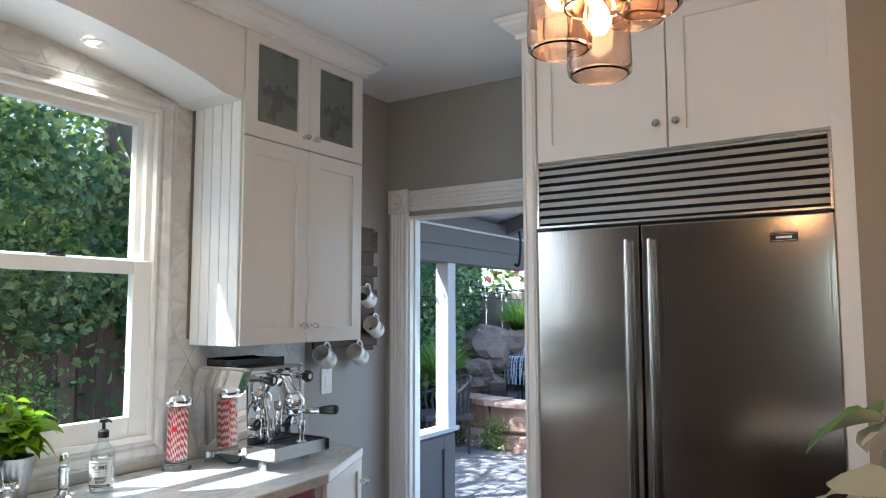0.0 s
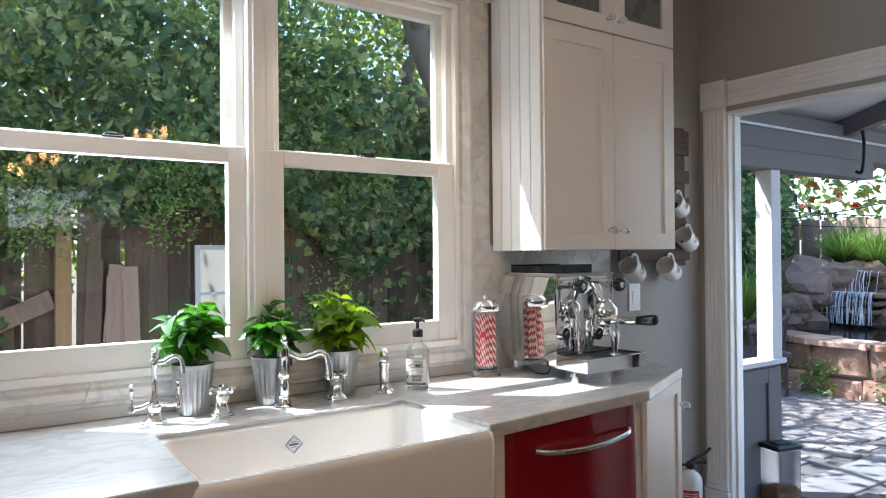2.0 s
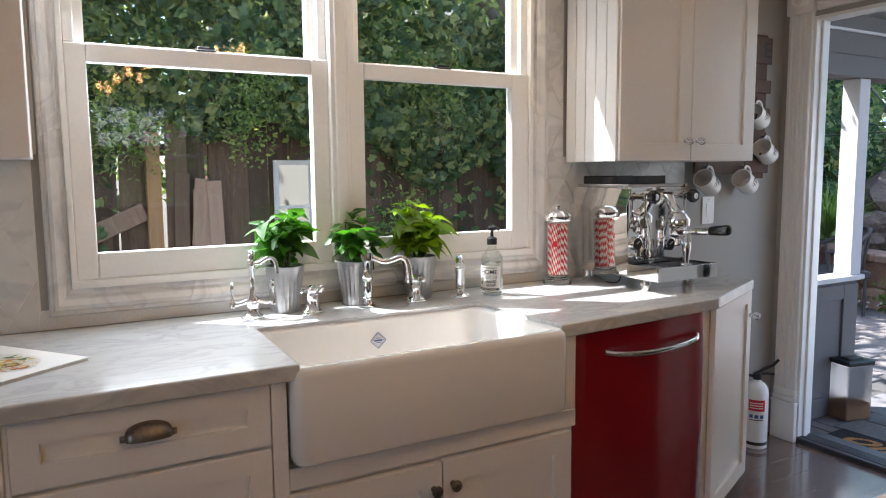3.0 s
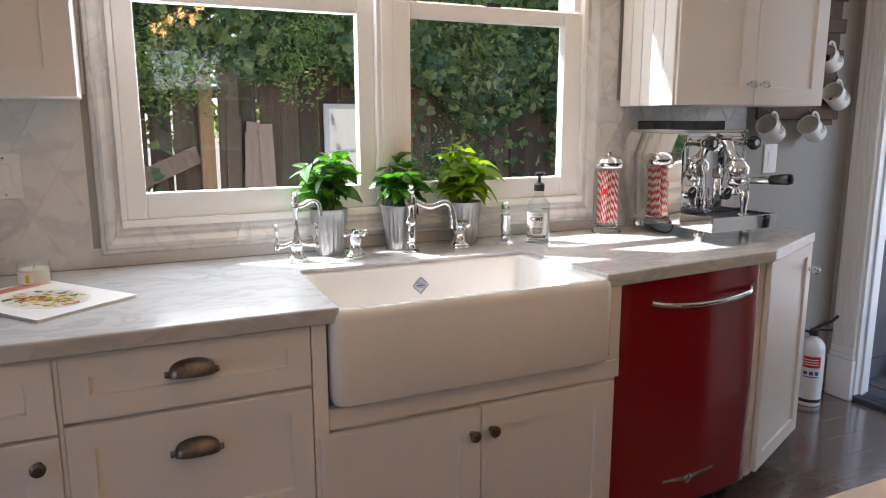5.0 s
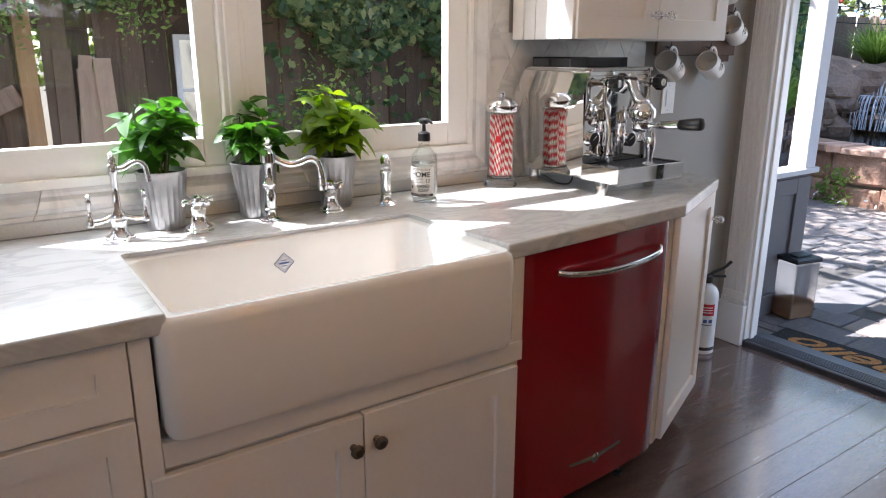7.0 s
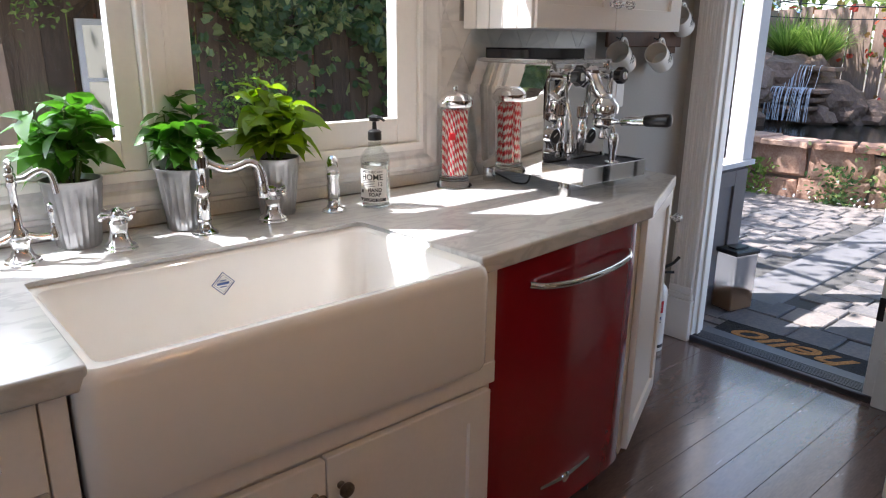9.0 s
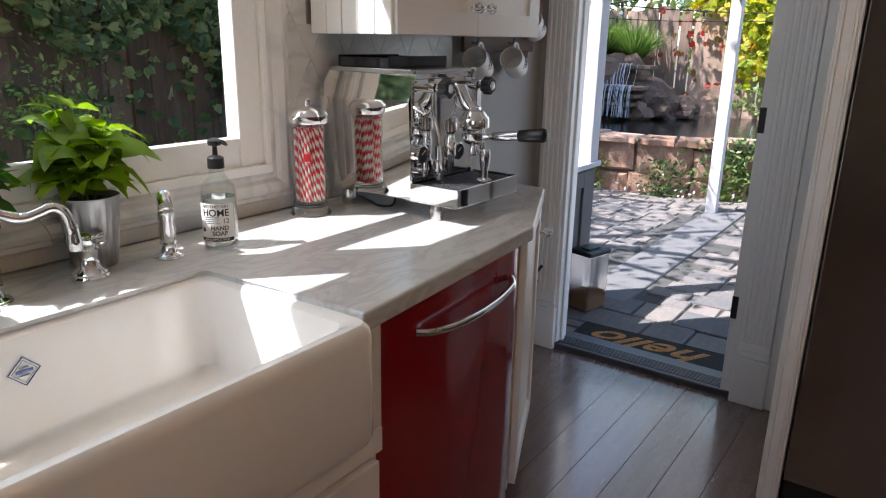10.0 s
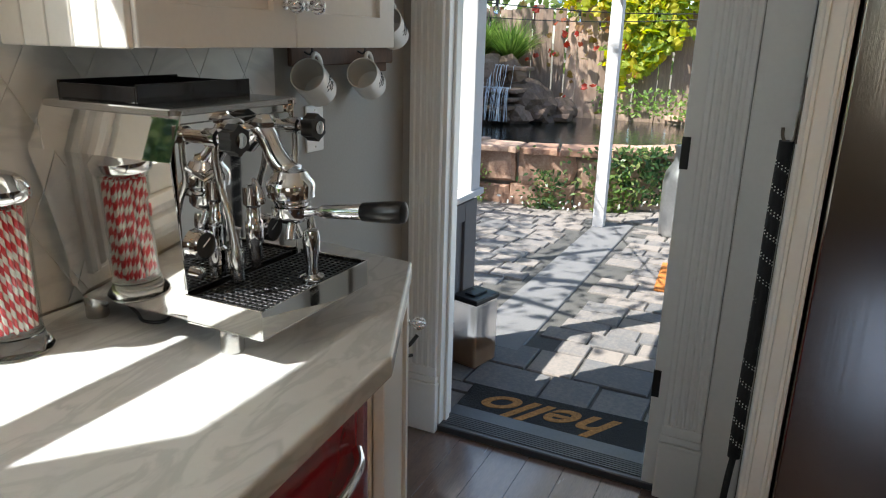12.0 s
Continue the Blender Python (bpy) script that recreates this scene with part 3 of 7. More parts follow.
# left base cabinet
bc = thing("base_cabinet", "cream painted base cabinet with a drawer and a door", "cabinet")
part("body", boxes((XW + 0.01, FX - 0.021, -0.62, 0.138, TOE, 0.87), (XW + 0.01, FX - 0.09, -0.62, 0.138, 0, TOE)), WHITE, bc)
part("drawer_front", shaker(0.545, 0.168, 0.05), WHITE, bc, m=faces_x(FX, -0.41, 0.703))
dr = part("door", shaker(0.545, 0.575, 0.06), WHITE, bc, m=faces_x(FX, -0.41, 0.12))
round_knob(dr, pose(0.505, 0, 0.525))
part("filler", boxes((FX - 0.03, FX - 0.004, 0.136, 0.145, TOE, 0.87)), WHITE, bc)
# drawer cabinet
dcab = thing("drawer_cabinet", "cream painted cabinet with three drawers and cup pulls", "cabinet")
part("body", boxes((XW + 0.01, FX - 0.021, 0.145, 0.668, TOE, 0.87), (XW + 0.01, FX - 0.09, 0.145, 0.668, 0, TOE), (FX - 0.021, FX - 0.003, 0.660, 0.696, TOE, 0.87)), WHITE, dcab)
for z0, z1 in ((0.722, 0.868), (0.42, 0.712), (0.12, 0.412)):
    d = part("drawer_front", shaker(0.511, z1 - z0, 0.05), WHITE, dcab, m=faces_x(FX, 0.146, z0))
    cup_pull(d, pose(0.252, 0, (z1 - z0) - (0.07 if z1 > 0.8 else 0.095)))
# sink base
sb = thing("sink_cabinet", "cream painted sink base cabinet with two doors", "cabinet")
part("body", boxes((XW + 0.01, FX - 0.021, 0.696, 1.552, TOE, 0.655)), WHITE, sb)
# toe kick coloured as dark as the shade under the cabinet
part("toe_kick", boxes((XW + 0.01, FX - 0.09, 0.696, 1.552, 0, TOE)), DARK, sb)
part("rail", boxes((FX - 0.021, FX - 0.004, 0.697, 1.552, 0.60, 0.652)), WHITE, sb)
part("filler", boxes((FX - 0.021, FX - 0.006, 1.505, 1.552, 0.652, 0.868)), WHITE, sb)
d1 = part("door", shaker(0.428, 0.475, 0.06), WHITE, sb, m=faces_x(FX + 0.008, 0.67, 0.115))
d2 = part("door", shaker(0.428, 0.475, 0.06), WHITE, sb, m=faces_x(FX + 0.008, 1.101, 0.118))
round_knob(d1, pose(0.402, 0, 0.408))
round_knob(d2, pose(0.028, 0, 0.408))


# farmhouse sink
def rounded(x0, x1, y0, y1, r, n=6):
    out = []
    for cx, cy, a in ((x1 - r, y1 - r, 0), (x0 + r, y1 - r, 90), (x0 + r, y0 + r, 180), (x1 - r, y0 + r, 270)):
        out += [(cx + r * math.cos(radians(a + 90 * k / n)), cy + r * math.sin(radians(a + 90 * k / n))) for k in range(n + 1)]
    return out


def sink_mesh():
    bm = bmesh.new()
    x0, x1, y0, y1 = -2.19, -1.722, 0.702, 1.497

    def ring(d, r, z, fwd=0.0):
        return [bm.verts.new((x + (fwd if x > -1.9 else 0), y, z)) for x, y in rounded(x0 + d, x1 - d, y0 + d, y1 - d, r)]

    loops = [ring(0.02, 0.02, 0.662), ring(0.006, 0.03, 0.667), ring(0.0, 0.032, 0.682), ring(0.0, 0.032, 0.876), ring(0.004, 0.03, 0.891), ring(0.013, 0.026, 0.899), ring(0.03, 0.03, 0.898), ring(0.038, 0.032, 0.892), ring(0.042, 0.036, 0.876), ring(0.05, 0.045, 0.72), ring(0.062, 0.055, 0.702), ring(0.09, 0.05, 0.694)]
    for a, b in zip(loops, loops[1:]):
        n = len(a)
        for i in range(n):
            bm.faces.new((a[i], a[(i + 1) % n], b[(i + 1) % n], b[i]))
    bm.faces.new(loops[0][::-1]), bm.faces.new(loops[-1])
    return bm


sink = thing("farmhouse_sink", "white fireclay apron-front farmhouse sink", "sink")
part("basin", sink_mesh(), PORC, sink, smooth=True)
part("drain", lathe([(0, 0.001), (0.02, 0.001), (0.03, 0.004), (0.042, 0.004), (0.044, 0.0), (0, 0.0)], 28), CHROME, sink, "chrome drain", True, pose(-1.96, 1.1, 0.694))
BLUE = mat("blue_print", (0.05, 0.1, 0.28), 0.3, var=0.1, bump=0)
lg = bmesh.new()
for s, th in ((0.040, 0.0022), (0.031, 0.001)):
    q = [(s, 0), (0, s), (-s, 0), (0, -s)]
    for a, b in zip(q, q[1:] + q[:1]):
        tube([(a[0], a[1], 0), (b[0], b[1], 0)], th * 0.6, 4, lg)
for dz, w in ((0.0, 0.021), (0.011, 0.011), (-0.011, 0.011)):
    box(lg, -w, w, dz - (0.004 if dz == 0 else 0.0015), dz + (0.004 if dz == 0 else 0.0015), -0.0004, 0.0006)
part("maker_mark", lg, BLUE, sink, "blue diamond maker's mark", m=Matrix.Translation((-2.1435, 1.095, 0.833)) @ Matrix(((0, 0, 1, 0), (1, 0, 0, 0), (0, 1, 0, 0), (0, 0, 0, 1))) @ Matrix.Diagonal((0.64, 0.64, 1, 1)))

# dishwasher
dwash = thing("dishwasher", "glossy red retro dishwasher with a chrome handle", "dishwasher")
bm = bmesh.new()
arc = []
Y0, Y1 = 1.562, 2.156
for k in range(13):
    u = k / 12
    arc.append((-1.792 - 0.03 * u + 0.012 * math.sin(math.pi * u), Y0 + (Y1 - Y0) * u))
prism(arc + [(-1.86, Y1), (-1.86, Y0)], 0.11, 0.868, bm, 0.004, 2)
part("door", bm, RED, dwash, smooth=True)
part("tub", boxes((-2.40, -1.861, Y0 + 0.004, Y1 - 0.004, 0.06, 0.86)), DARK, dwash)
hp = [(-1.790, 1.686, 0.795), (-1.770, 1.72, 0.79), (-1.760, 1.80, 0.784), (-1.760, 1.895, 0.782), (-1.769, 1.99, 0.784), (-1.785, 2.07, 0.79), (-1.809, 2.104, 0.795)]
part("handle", tube(spline(hp, 5), 0.0085, 12), CHROME, dwash, "curved chrome handle", True)
bm = bmesh.new()
for s in (-1, 1):
    prism([(0, -0.006), (s * 0.11, -0.003 + 0.012), (s * 0.11, 0.006 + 0.012), (0, 0.009)], 0, 0.004, bm)
lathe([(0, 0.0), (0.016, 0.0), (0.016, 0.005), (0.01, 0.008), (0, 0.009)], 20, bm)
part("emblem", bm, CHROME, dwash, "chrome winged emblem", m=Matrix.Translation((-1.7955, 1.872, 0.195)) @ pose(0, 0, 0, 0, 0, 2.9) @ Matrix(((0, 0, 1, 0), (1, 0, 0, 0), (0, 1, 0, 0), (0, 0, 0, 1))))
for y in (1.62, 2.1):
    part("foot", lathe([(0, 0), (0.02, 0), (0.02, 0.012), (0.008, 0.014), (0.008, 0.06), (0, 0.06)], 12), BLACK, dwash, m=pose(-1.9, y, 0))

# angled end cabinet
ec = thing("corner_cabinet", "white painted angled end cabinet with a cage knob", "cabinet")
ang = [(-1.85, 2.165), (-1.85, 2.21), (-2.048, 2.665), (XW + 0.01, 2.70), (XW + 0.01, 2.165)]
part("body", prism(ang, TOE, 0.87), WHITE, ec)
# again the shade below is in the toe kick's colour
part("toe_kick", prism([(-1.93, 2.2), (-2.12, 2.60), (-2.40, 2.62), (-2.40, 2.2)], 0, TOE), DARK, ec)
dv = Vector((-2.048 + 1.85, 2.665 - 2.21, 0))
dl = dv.length
ed = part("door", shaker(dl - 0.02, 0.762, 0.055), WHITE, ec, m=pose(-1.85 + 0.018, 2.224, 0.115, 0, 0, math.degrees(math.atan2(dv.y, dv.x))))
cage_knob(ed, pose(dl - 0.05, 0, 0.655))


# marble counter in three lengths
def slab(poly, z0=0.87, z1=0.91):
    return prism(poly, z0, z1, None, 0.006, 3)


ctop = thing("countertop", "white veined marble countertop with eased edges", "countertop", kind="")
part("length", slab([(XW + 0.012, -0.62), (-1.735, -0.62), (-1.735, 0.722), (-2.155, 0.722), (-2.165, 0.735), (-2.165, 1.455), (-2.155, 1.468), (-1.748, 1.487), (-1.808, 2.208), (-2.015, 2.66), (XW + 0.012, 2.715)]), MARBLE, ctop)


# right upper cabinet
uc = thing("wall_cabinet", "white wall cabinet with solid doors below glass doors", "cabinet")
UX = -2.137
UY0, UY1 = 2.042, 2.785
part("body", boxes((XW + 0.006, UX - 0.021, UY0 + 0.016, UY1, 1.378, 2.69), (UX - 0.021, UX - 0.008, UY0 + 0.012, UY0 + 0.02, 1.378, 2.69)), WHITE, uc)
w2 = (UY1 - UY0 - 0.014) / 2
for k in range(2):
    y = UY0 + 0.012 + k * (w2 + 0.002)
    d = part("door", shaker(w2, 0.835, 0.062), WHITE, uc, m=faces_x(UX, y, 1.378))
    cage_knob(d, pose(w2 - 0.032 if k == 0 else 0.03, 0, 0.075))
    g = part("glass_door", shaker(w2, 0.458, 0.066, panel=False), WHITE, uc, "white framed door with reeded glass", m=faces_x(UX, y, 2.219))
    bm = bmesh.new()
    nr = 40
    a, b = 0.062, w2 - 0.062
    pts = []
    for i in range(nr):
        u = a + (b - a) * i / nr
        pts += [(u, 0.009), (u + (b - a) / nr / 2, 0.0105)]
    prism(pts + [(b, 0.009), (b, 0.014), (a, 0.014)], 0.062, 0.396, bm)
    part("pane", bm, FROST, g, "grey reeded glass")
    cage_knob(g, pose(w2 - 0.032 if k == 0 else 0.03, 0, 0.05))
nb = 5
bs_ = part("side_frame", boxes((XW + 0.02, UX - 0.022, UY0 + 0.0145, UY0 + 0.0158, 1.38, 2.688), bev=0), WHITE, uc)
for i in range(nb):
    xa = XW + 0.022 + i * (UX - 0.008 - XW - 0.022) / nb
    xb = xa + (UX - 0.008 - XW - 0.022) / nb
    part("beadboard", boxes((xa + 0.0015, xb - 0.0015, UY0, UY0 + 0.014, 1.376, 2.69), bev=0.003, seg=2), WHITE, bs_)
# left upper cabinet
lc = thing("wall_cabinet", "white painted wall cabinet with shaker doors", "cabinet")
part("body", boxes((XW + 0.006, UX - 0.021, -0.62, 0.212, 1.385, 2.69)), WHITE, lc)
for k in range(2):
    part("door", shaker(0.41, 0.83, 0.062), WHITE, lc, m=faces_x(UX, -0.61 + k * 0.413, 1.383))
    part("door", shaker(0.41, 0.46, 0.062), WHITE, lc, m=faces_x(UX, -0.61 + k * 0.413, 2.22))

# arched valance over the window
va = thing("arched_valance", "white arched valance between the wall cabinets", "valance", kind="structure")
bot = [(0.214, 2.352), (0.30, 2.357)]
for k in range(1, 20):
    u = k / 20
    bot.append((0.30 + (1.955 - 0.30) * u, 2.357 + 0.125 * math.sin(math.pi * u) ** 0.85))
bot += [(1.955, 2.357), (2.04, 2.352)]
bm = bmesh.new()
fr = [bm.verts.new((UX - 0.006, y, z)) for y, z in bot] + [bm.verts.new((UX - 0.006, 2.04, 2.69)), bm.verts.new((UX - 0.006, 0.214, 2.69))]
bk = [bm.verts.new((XW + 0.01, y, z)) for y, z in bot] + [bm.verts.new((XW + 0.01, 2.04, 2.69)), bm.verts.new((XW + 0.01, 0.214, 2.69))]
bm.faces.new(fr), bm.faces.new(bk[::-1])
for i in range(len(fr)):
    j = (i + 1) % len(fr)
    bm.faces.new((fr[i], fr[j], bk[j], bk[i]))
part("arch", bm, WHITE, va)


def downlight(y, z):
    d = thing("recessed_light", "white recessed downlight in the valance soffit", "ceiling light", "soffit downlights", pose(-2.31, y, z))
    part("trim_ring", lathe([(0.034, 0.0), (0.05, 0.0), (0.05, -0.004), (0.036, -0.006), (0.034, -0.002)], 28), TRIM, d, smooth=True)
    part("lens", lathe([(0, -0.001), (0.034, -0.001), (0.034, 0.0), (0, 0.0)], 24), glow("lamp_lens", (1.0, 0.86, 0.66), 9), d, "glowing lamp lens")
    s = new("downlight_bulb", bpy.data.lights.new("downlight_bulb", "SPOT"))
    s.data.energy, s.data.spot_size, s.data.spot_blend, s.data.color, s.data.shadow_soft_size = 4.5, radians(95), 0.6, (1.0, 0.83, 0.6), 0.02
    s.matrix_basis = look((-2.31, y, z - 0.012), (-2.42, y, z - 1))
    return d


downlight(1.53, 2.452)
downlight(0.72, 2.463)

# crown moulding along cabinets and valance
CROWN = [(0.0, -0.012), (0.016, -0.012), (0.02, 0.006), (0.04, 0.018), (0.062, 0.038), (0.068, 0.05), (0.082, 0.052), (0.086, 0.068), (0.0, 0.068)]
up = (0, 0, 1)
struct("crown_west", sweep(CROWN, [((UX, -0.62, 2.66), (1, 0, 0), up), ((UX, UY1, 2.66), (1, 1, 0), up), ((XW + 0.01, UY1, 2.66), (0, 1, 0), up)]), TRIM, "white crown moulding over the wall cabinets", "crown moulding")

# ---- refrigerator wall ----
FY = 2.78
fe = thing("refrigerator_enclosure", "white painted panels and cabinet round the refrigerator", "cabinet")
part("side_panel", boxes((-1.262, -1.225, FY + 0.013, YD - 0.035, 0, 2.66), bev=0.003), WHITE, fe)
part("face_strip", boxes((-1.268, -1.208, FY - 0.012, FY + 0.012, 0, 2.66), bev=0.003), WHITE, fe)
part("bead", boxes((-1.26, -1.25, FY - 0.017, FY - 0.0125, 0, 2.66), bev=0.002), WHITE, fe)
part("bead", boxes((-1.226, -1.216, FY - 0.017, FY - 0.0125, 0, 2.66), bev=0.002), WHITE, fe)
part("side_panel", boxes((-0.14, -0.085, FY + 0.013, YD, 0, 2.66), bev=0.003), WHITE, fe)
part("face_strip", boxes((-0.146, -0.08, FY - 0.012, FY + 0.012, 0, 2.66), bev=0.003), WHITE, fe)
part("body", boxes((-1.225, -0.14, FY + 0.022, YD - 0.01, 2.112, 2.69)), WHITE, fe)
for a, b, k in ((-1.205, -0.678, -0.712), (-0.672, -0.146, -0.64)):
    d = part("door", shaker(b - a, 0.55, 0.062), WHITE, fe, m=pose(a, FY, 2.115))
    round_knob(d, pose(k - a, 0, 0.092), STEEL)
struct("crown_north", sweep(CROWN, [((-1.268, YD, 2.66), (-1, 0, 0), up), ((-1.268, FY - 0.012, 2.66), (-1, -1, 0), up), ((-0.08, FY - 0.012, 2.66), (0, -1, 0), up)]), TRIM, "white crown moulding over the refrigerator cabinet", "crown moulding")
fr_ = thing("refrigerator", "stainless steel built-in refrigerator with two doors", "refrigerator")
part("carcass", boxes((-1.20, -0.15, FY + 0.03, YD - 0.02, 0.05, 2.10)), DARK, fr_)
part("door", boxes((-1.2, -0.787, FY - 0.02, FY + 0.028, 0.1, 1.83), bev=0.004, seg=2), DOORST, fr_)
part("door", boxes((-0.779, -0.148, FY - 0.02, FY + 0.028, 0.1, 1.83), bev=0.004, seg=2), DOORST, fr_)
part("kick_plate", boxes((-1.2, -0.148, FY + 0.01, FY + 0.03, 0.01, 0.095)), BLACK, fr_)
part("grille_frame", boxes((-1.205, -1.193, FY - 0.014, FY + 0.03, 1.842, 2.10), (-0.157, -0.145, FY - 0.014, FY + 0.03, 1.842, 2.10), (-1.193, -0.157, FY - 0.014, FY + 0.03, 2.088, 2.10), (-1.193, -0.157, FY - 0.014, FY + 0.03, 1.842, 1.853), bev=0.002), STEEL, fr_)
for k in range(7):
    z = 1.862 + k * 0.0325
    bm = bmesh.new()
    prism([(FY - 0.012, z), (FY - 0.006, z + 0.02), (FY + 0.018, z + 0.027), (FY + 0.018, z + 0.022), (FY - 0.002, z + 0.016), (FY - 0.007, z)], -1.193, -0.157, bm)
    part("louvre", bm, STEEL, fr_, m=Matrix(((0, 0, 1, 0), (1, 0, 0, 0), (0, 1, 0, 0), (0, 0, 0, 1))))
for x in (-0.828, -0.742):
    h = tube([(x, FY - 0.05, 0.62), (x, FY - 0.05, 1.775)], 0.0095, 16)
    for z in (0.68, 1.42, 1.72):
        tube([(x, FY - 0.02, z), (x, FY - 0.05, z)], 0.006, 8, h)
    part("handle", h, STEEL, fr_, "long tubular steel handle", True)
bm = boxes((-0.34, -0.255, FY - 0.0235, FY - 0.02, 1.742, 1.772), bev=0.001)
part("badge", bm, BLACK, fr_, "small dark badge")
bm = boxes((-0.336, -0.259, FY - 0.0245, FY - 0.0235, 1.767, 1.769), (-0.336, -0.259, FY - 0.0245, FY - 0.0235, 1.745, 1.747), (-0.322, -0.273, FY - 0.0245, FY - 0.0235, 1.753, 1.761), bev=0)
part("badge_mark", bm, STEEL, fr_)
for x in (-1.175, -0.19):
    part("hinge_cap", boxes((x - 0.03, x + 0.03, FY - 0.022, FY + 0.01, 1.831, 1.841), bev=0.002), BLACK, fr_)


# ---- things on the counter ----
def lettering(text, size, shear=0.0, bold=0.0):
    cu = bpy.data.curves.new("lettering", "FONT")
    cu.body, cu.size, cu.align_x, cu.align_y, cu.shear, cu.offset, cu.extrude = text, size, "CENTER", "CENTER", shear, bold, 0.0003
    tmp = bpy.data.objects.new("lettering", cu)
    scene.collection.objects.link(tmp)
    me = bpy.data.meshes.new_from_object(tmp.evaluated_get(bpy.context.evaluated_depsgraph_get()))
    bpy.data.objects.remove(tmp)
    return me


def write_on(name, text, size, material, parent, m, radius=0.0, shear=0.0, bold=0.0, label=""):
    """Letters at a pose, in its x, z plane with the face to -y; radius: wrapped round an upright cylinder."""
    me = lettering(text, size, shear, bold)
    for v in me.vertices:
        x, y, d = v.co
        if radius:
            a = x / radius
            v.co = ((radius + d) * math.sin(a), -(radius + d) * math.cos(a), y)
        else:
            v.co = (x, -d, y)
    me.materials.clear()
    me.materials.append(material)
    o = new(name, me)
    o.parent, o.matrix_basis = parent, m
    if label:
        tagged(o, label)
    return o


INK = mat("black_ink", (0.02, 0.02, 0.02), 0.6, var=0.1, bump=0)
PAPER = mat("white_paper", (0.8, 0.79, 0.76), 0.6, var=0.04, scale=10, fine=200, bump=0.02)
ZINC = mat("fluted_zinc", (0.42, 0.42, 0.43), 0.33, 0.75, var=0.12, scale=9, fine=50, bump=0.04)
SOIL = mat("potting_soil", (0.035, 0.024, 0.016), 0.95, var=0.5, scale=40, fine=180, bump=0.6)
STEM = mat("green_stem", (0.08, 0.13, 0.03), 0.5, var=0.2)
CERAM = mat("white_stoneware", (0.74, 0.72, 0.68), 0.25, var=0.04, scale=8, fine=40, bump=0.01, coat=0.3)
WALNUT = mat("dark_stained_wood", (0.085, 0.042, 0.022), 0.7, var=0.35, scale=4, fine=40, bump=0.12, stretch=(6, 6, 0.8))


def leaf_shape(length, width, droop=0.25, fold=0.12, n=6):
    """A pointed leaf along +x with a folded midrib and a drooping tip."""
    bm = bmesh.new()
    rows = []
    for i in range(n + 1):
        u = i / n
        w = width * 0.5 * (math.sin(math.pi * min(1, u * 1.02) ** 0.8)) ** 0.9 if 0 < i < n else 0.0
        x = length * u
        z = -droop * length * u * u
        if w < 1e-6:
            rows.append([bm.verts.new((x, 0, z))])
        else:
            wv = 0.06 * w * math.sin(u * 17)
            rows.append([bm.verts.new((x, -w, z + fold * w * 2 + wv)), bm.verts.new((x, 0, z)), bm.verts.new((x, w, z + fold * w * 2 - wv))])
    for a, b in zip(rows, rows[1:]):
        if len(a) == 1:
            bm.faces.new((a[0], b[1], b[0])), bm.faces.new((a[0], b[2], b[1]))
        elif len(b) == 1:
            bm.faces.new((a[0], a[1], b[0])), bm.faces.new((a[1], a[2], b[0]))
        else:
            bm.faces.new((a[0], a[1], b[1], b[0])), bm.faces.new((a[1], a[2], b[2], b[1]))
    me = bpy.data.meshes.new("leaf")
    bm.to_mesh(me)
    bm.free()
    for f in me.polygons:
        f.use_smooth = True
    return me


POT_LEAVES = [leaf_shape(0.078, 0.054, 0.3), leaf_shape(0.06, 0.044, 0.35), leaf_shape(0.092, 0.06, 0.5)]
for me in POT_LEAVES:
    me.materials.append(LEAF_POT)
YOUNG_LEAVES = [leaf_shape(0.082, 0.056, 0.45), leaf_shape(0.062, 0.046, 0.5), leaf_shape(0.1, 0.066, 0.65)]
for me in YOUNG_LEAVES:
    me.materials.append(LEAF_SUN)


def fluted_pot(seg=96):
    bm = bmesh.new()
    rings = []
    for r, z, am in ((0.0, 0.0, 0), (0.040, 0.0, 0), (0.043, 0.004, 1), (0.047, 0.04, 1), (0.054, 0.10, 1), (0.0575, 0.128, 1), (0.0585, 0.136, 0), (0.0605, 0.140, 0), (0.0605, 0.146, 0), (0.057, 0.146, 0), (0.054, 0.13, 0), (0.0, 0.128, 0)):
        if r == 0:
            rings.append([bm.verts.new((0, 0, z))])
        else:
            rings.append([bm.verts.new(((r + am * 0.0012 * math.cos(24 * 2 * math.pi * i / seg)) * math.cos(2 * math.pi * i / seg), (r + am * 0.0012 * math.cos(24 * 2 * math.pi * i / seg)) * math.sin(2 * math.pi * i / seg), z)) for i in range(seg)])
    for a, b in zip(rings, rings[1:]):
        for i in range(seg):
            j = (i + 1) % seg
            if len(a) == 1:
                bm.faces.new((a[0], b[j], b[i]))
            elif len(b) == 1:
                bm.faces.new((a[i], a[j], b[0]))
            else:
                bm.faces.new((a[i], a[j], b[j], b[i]))
    return bm


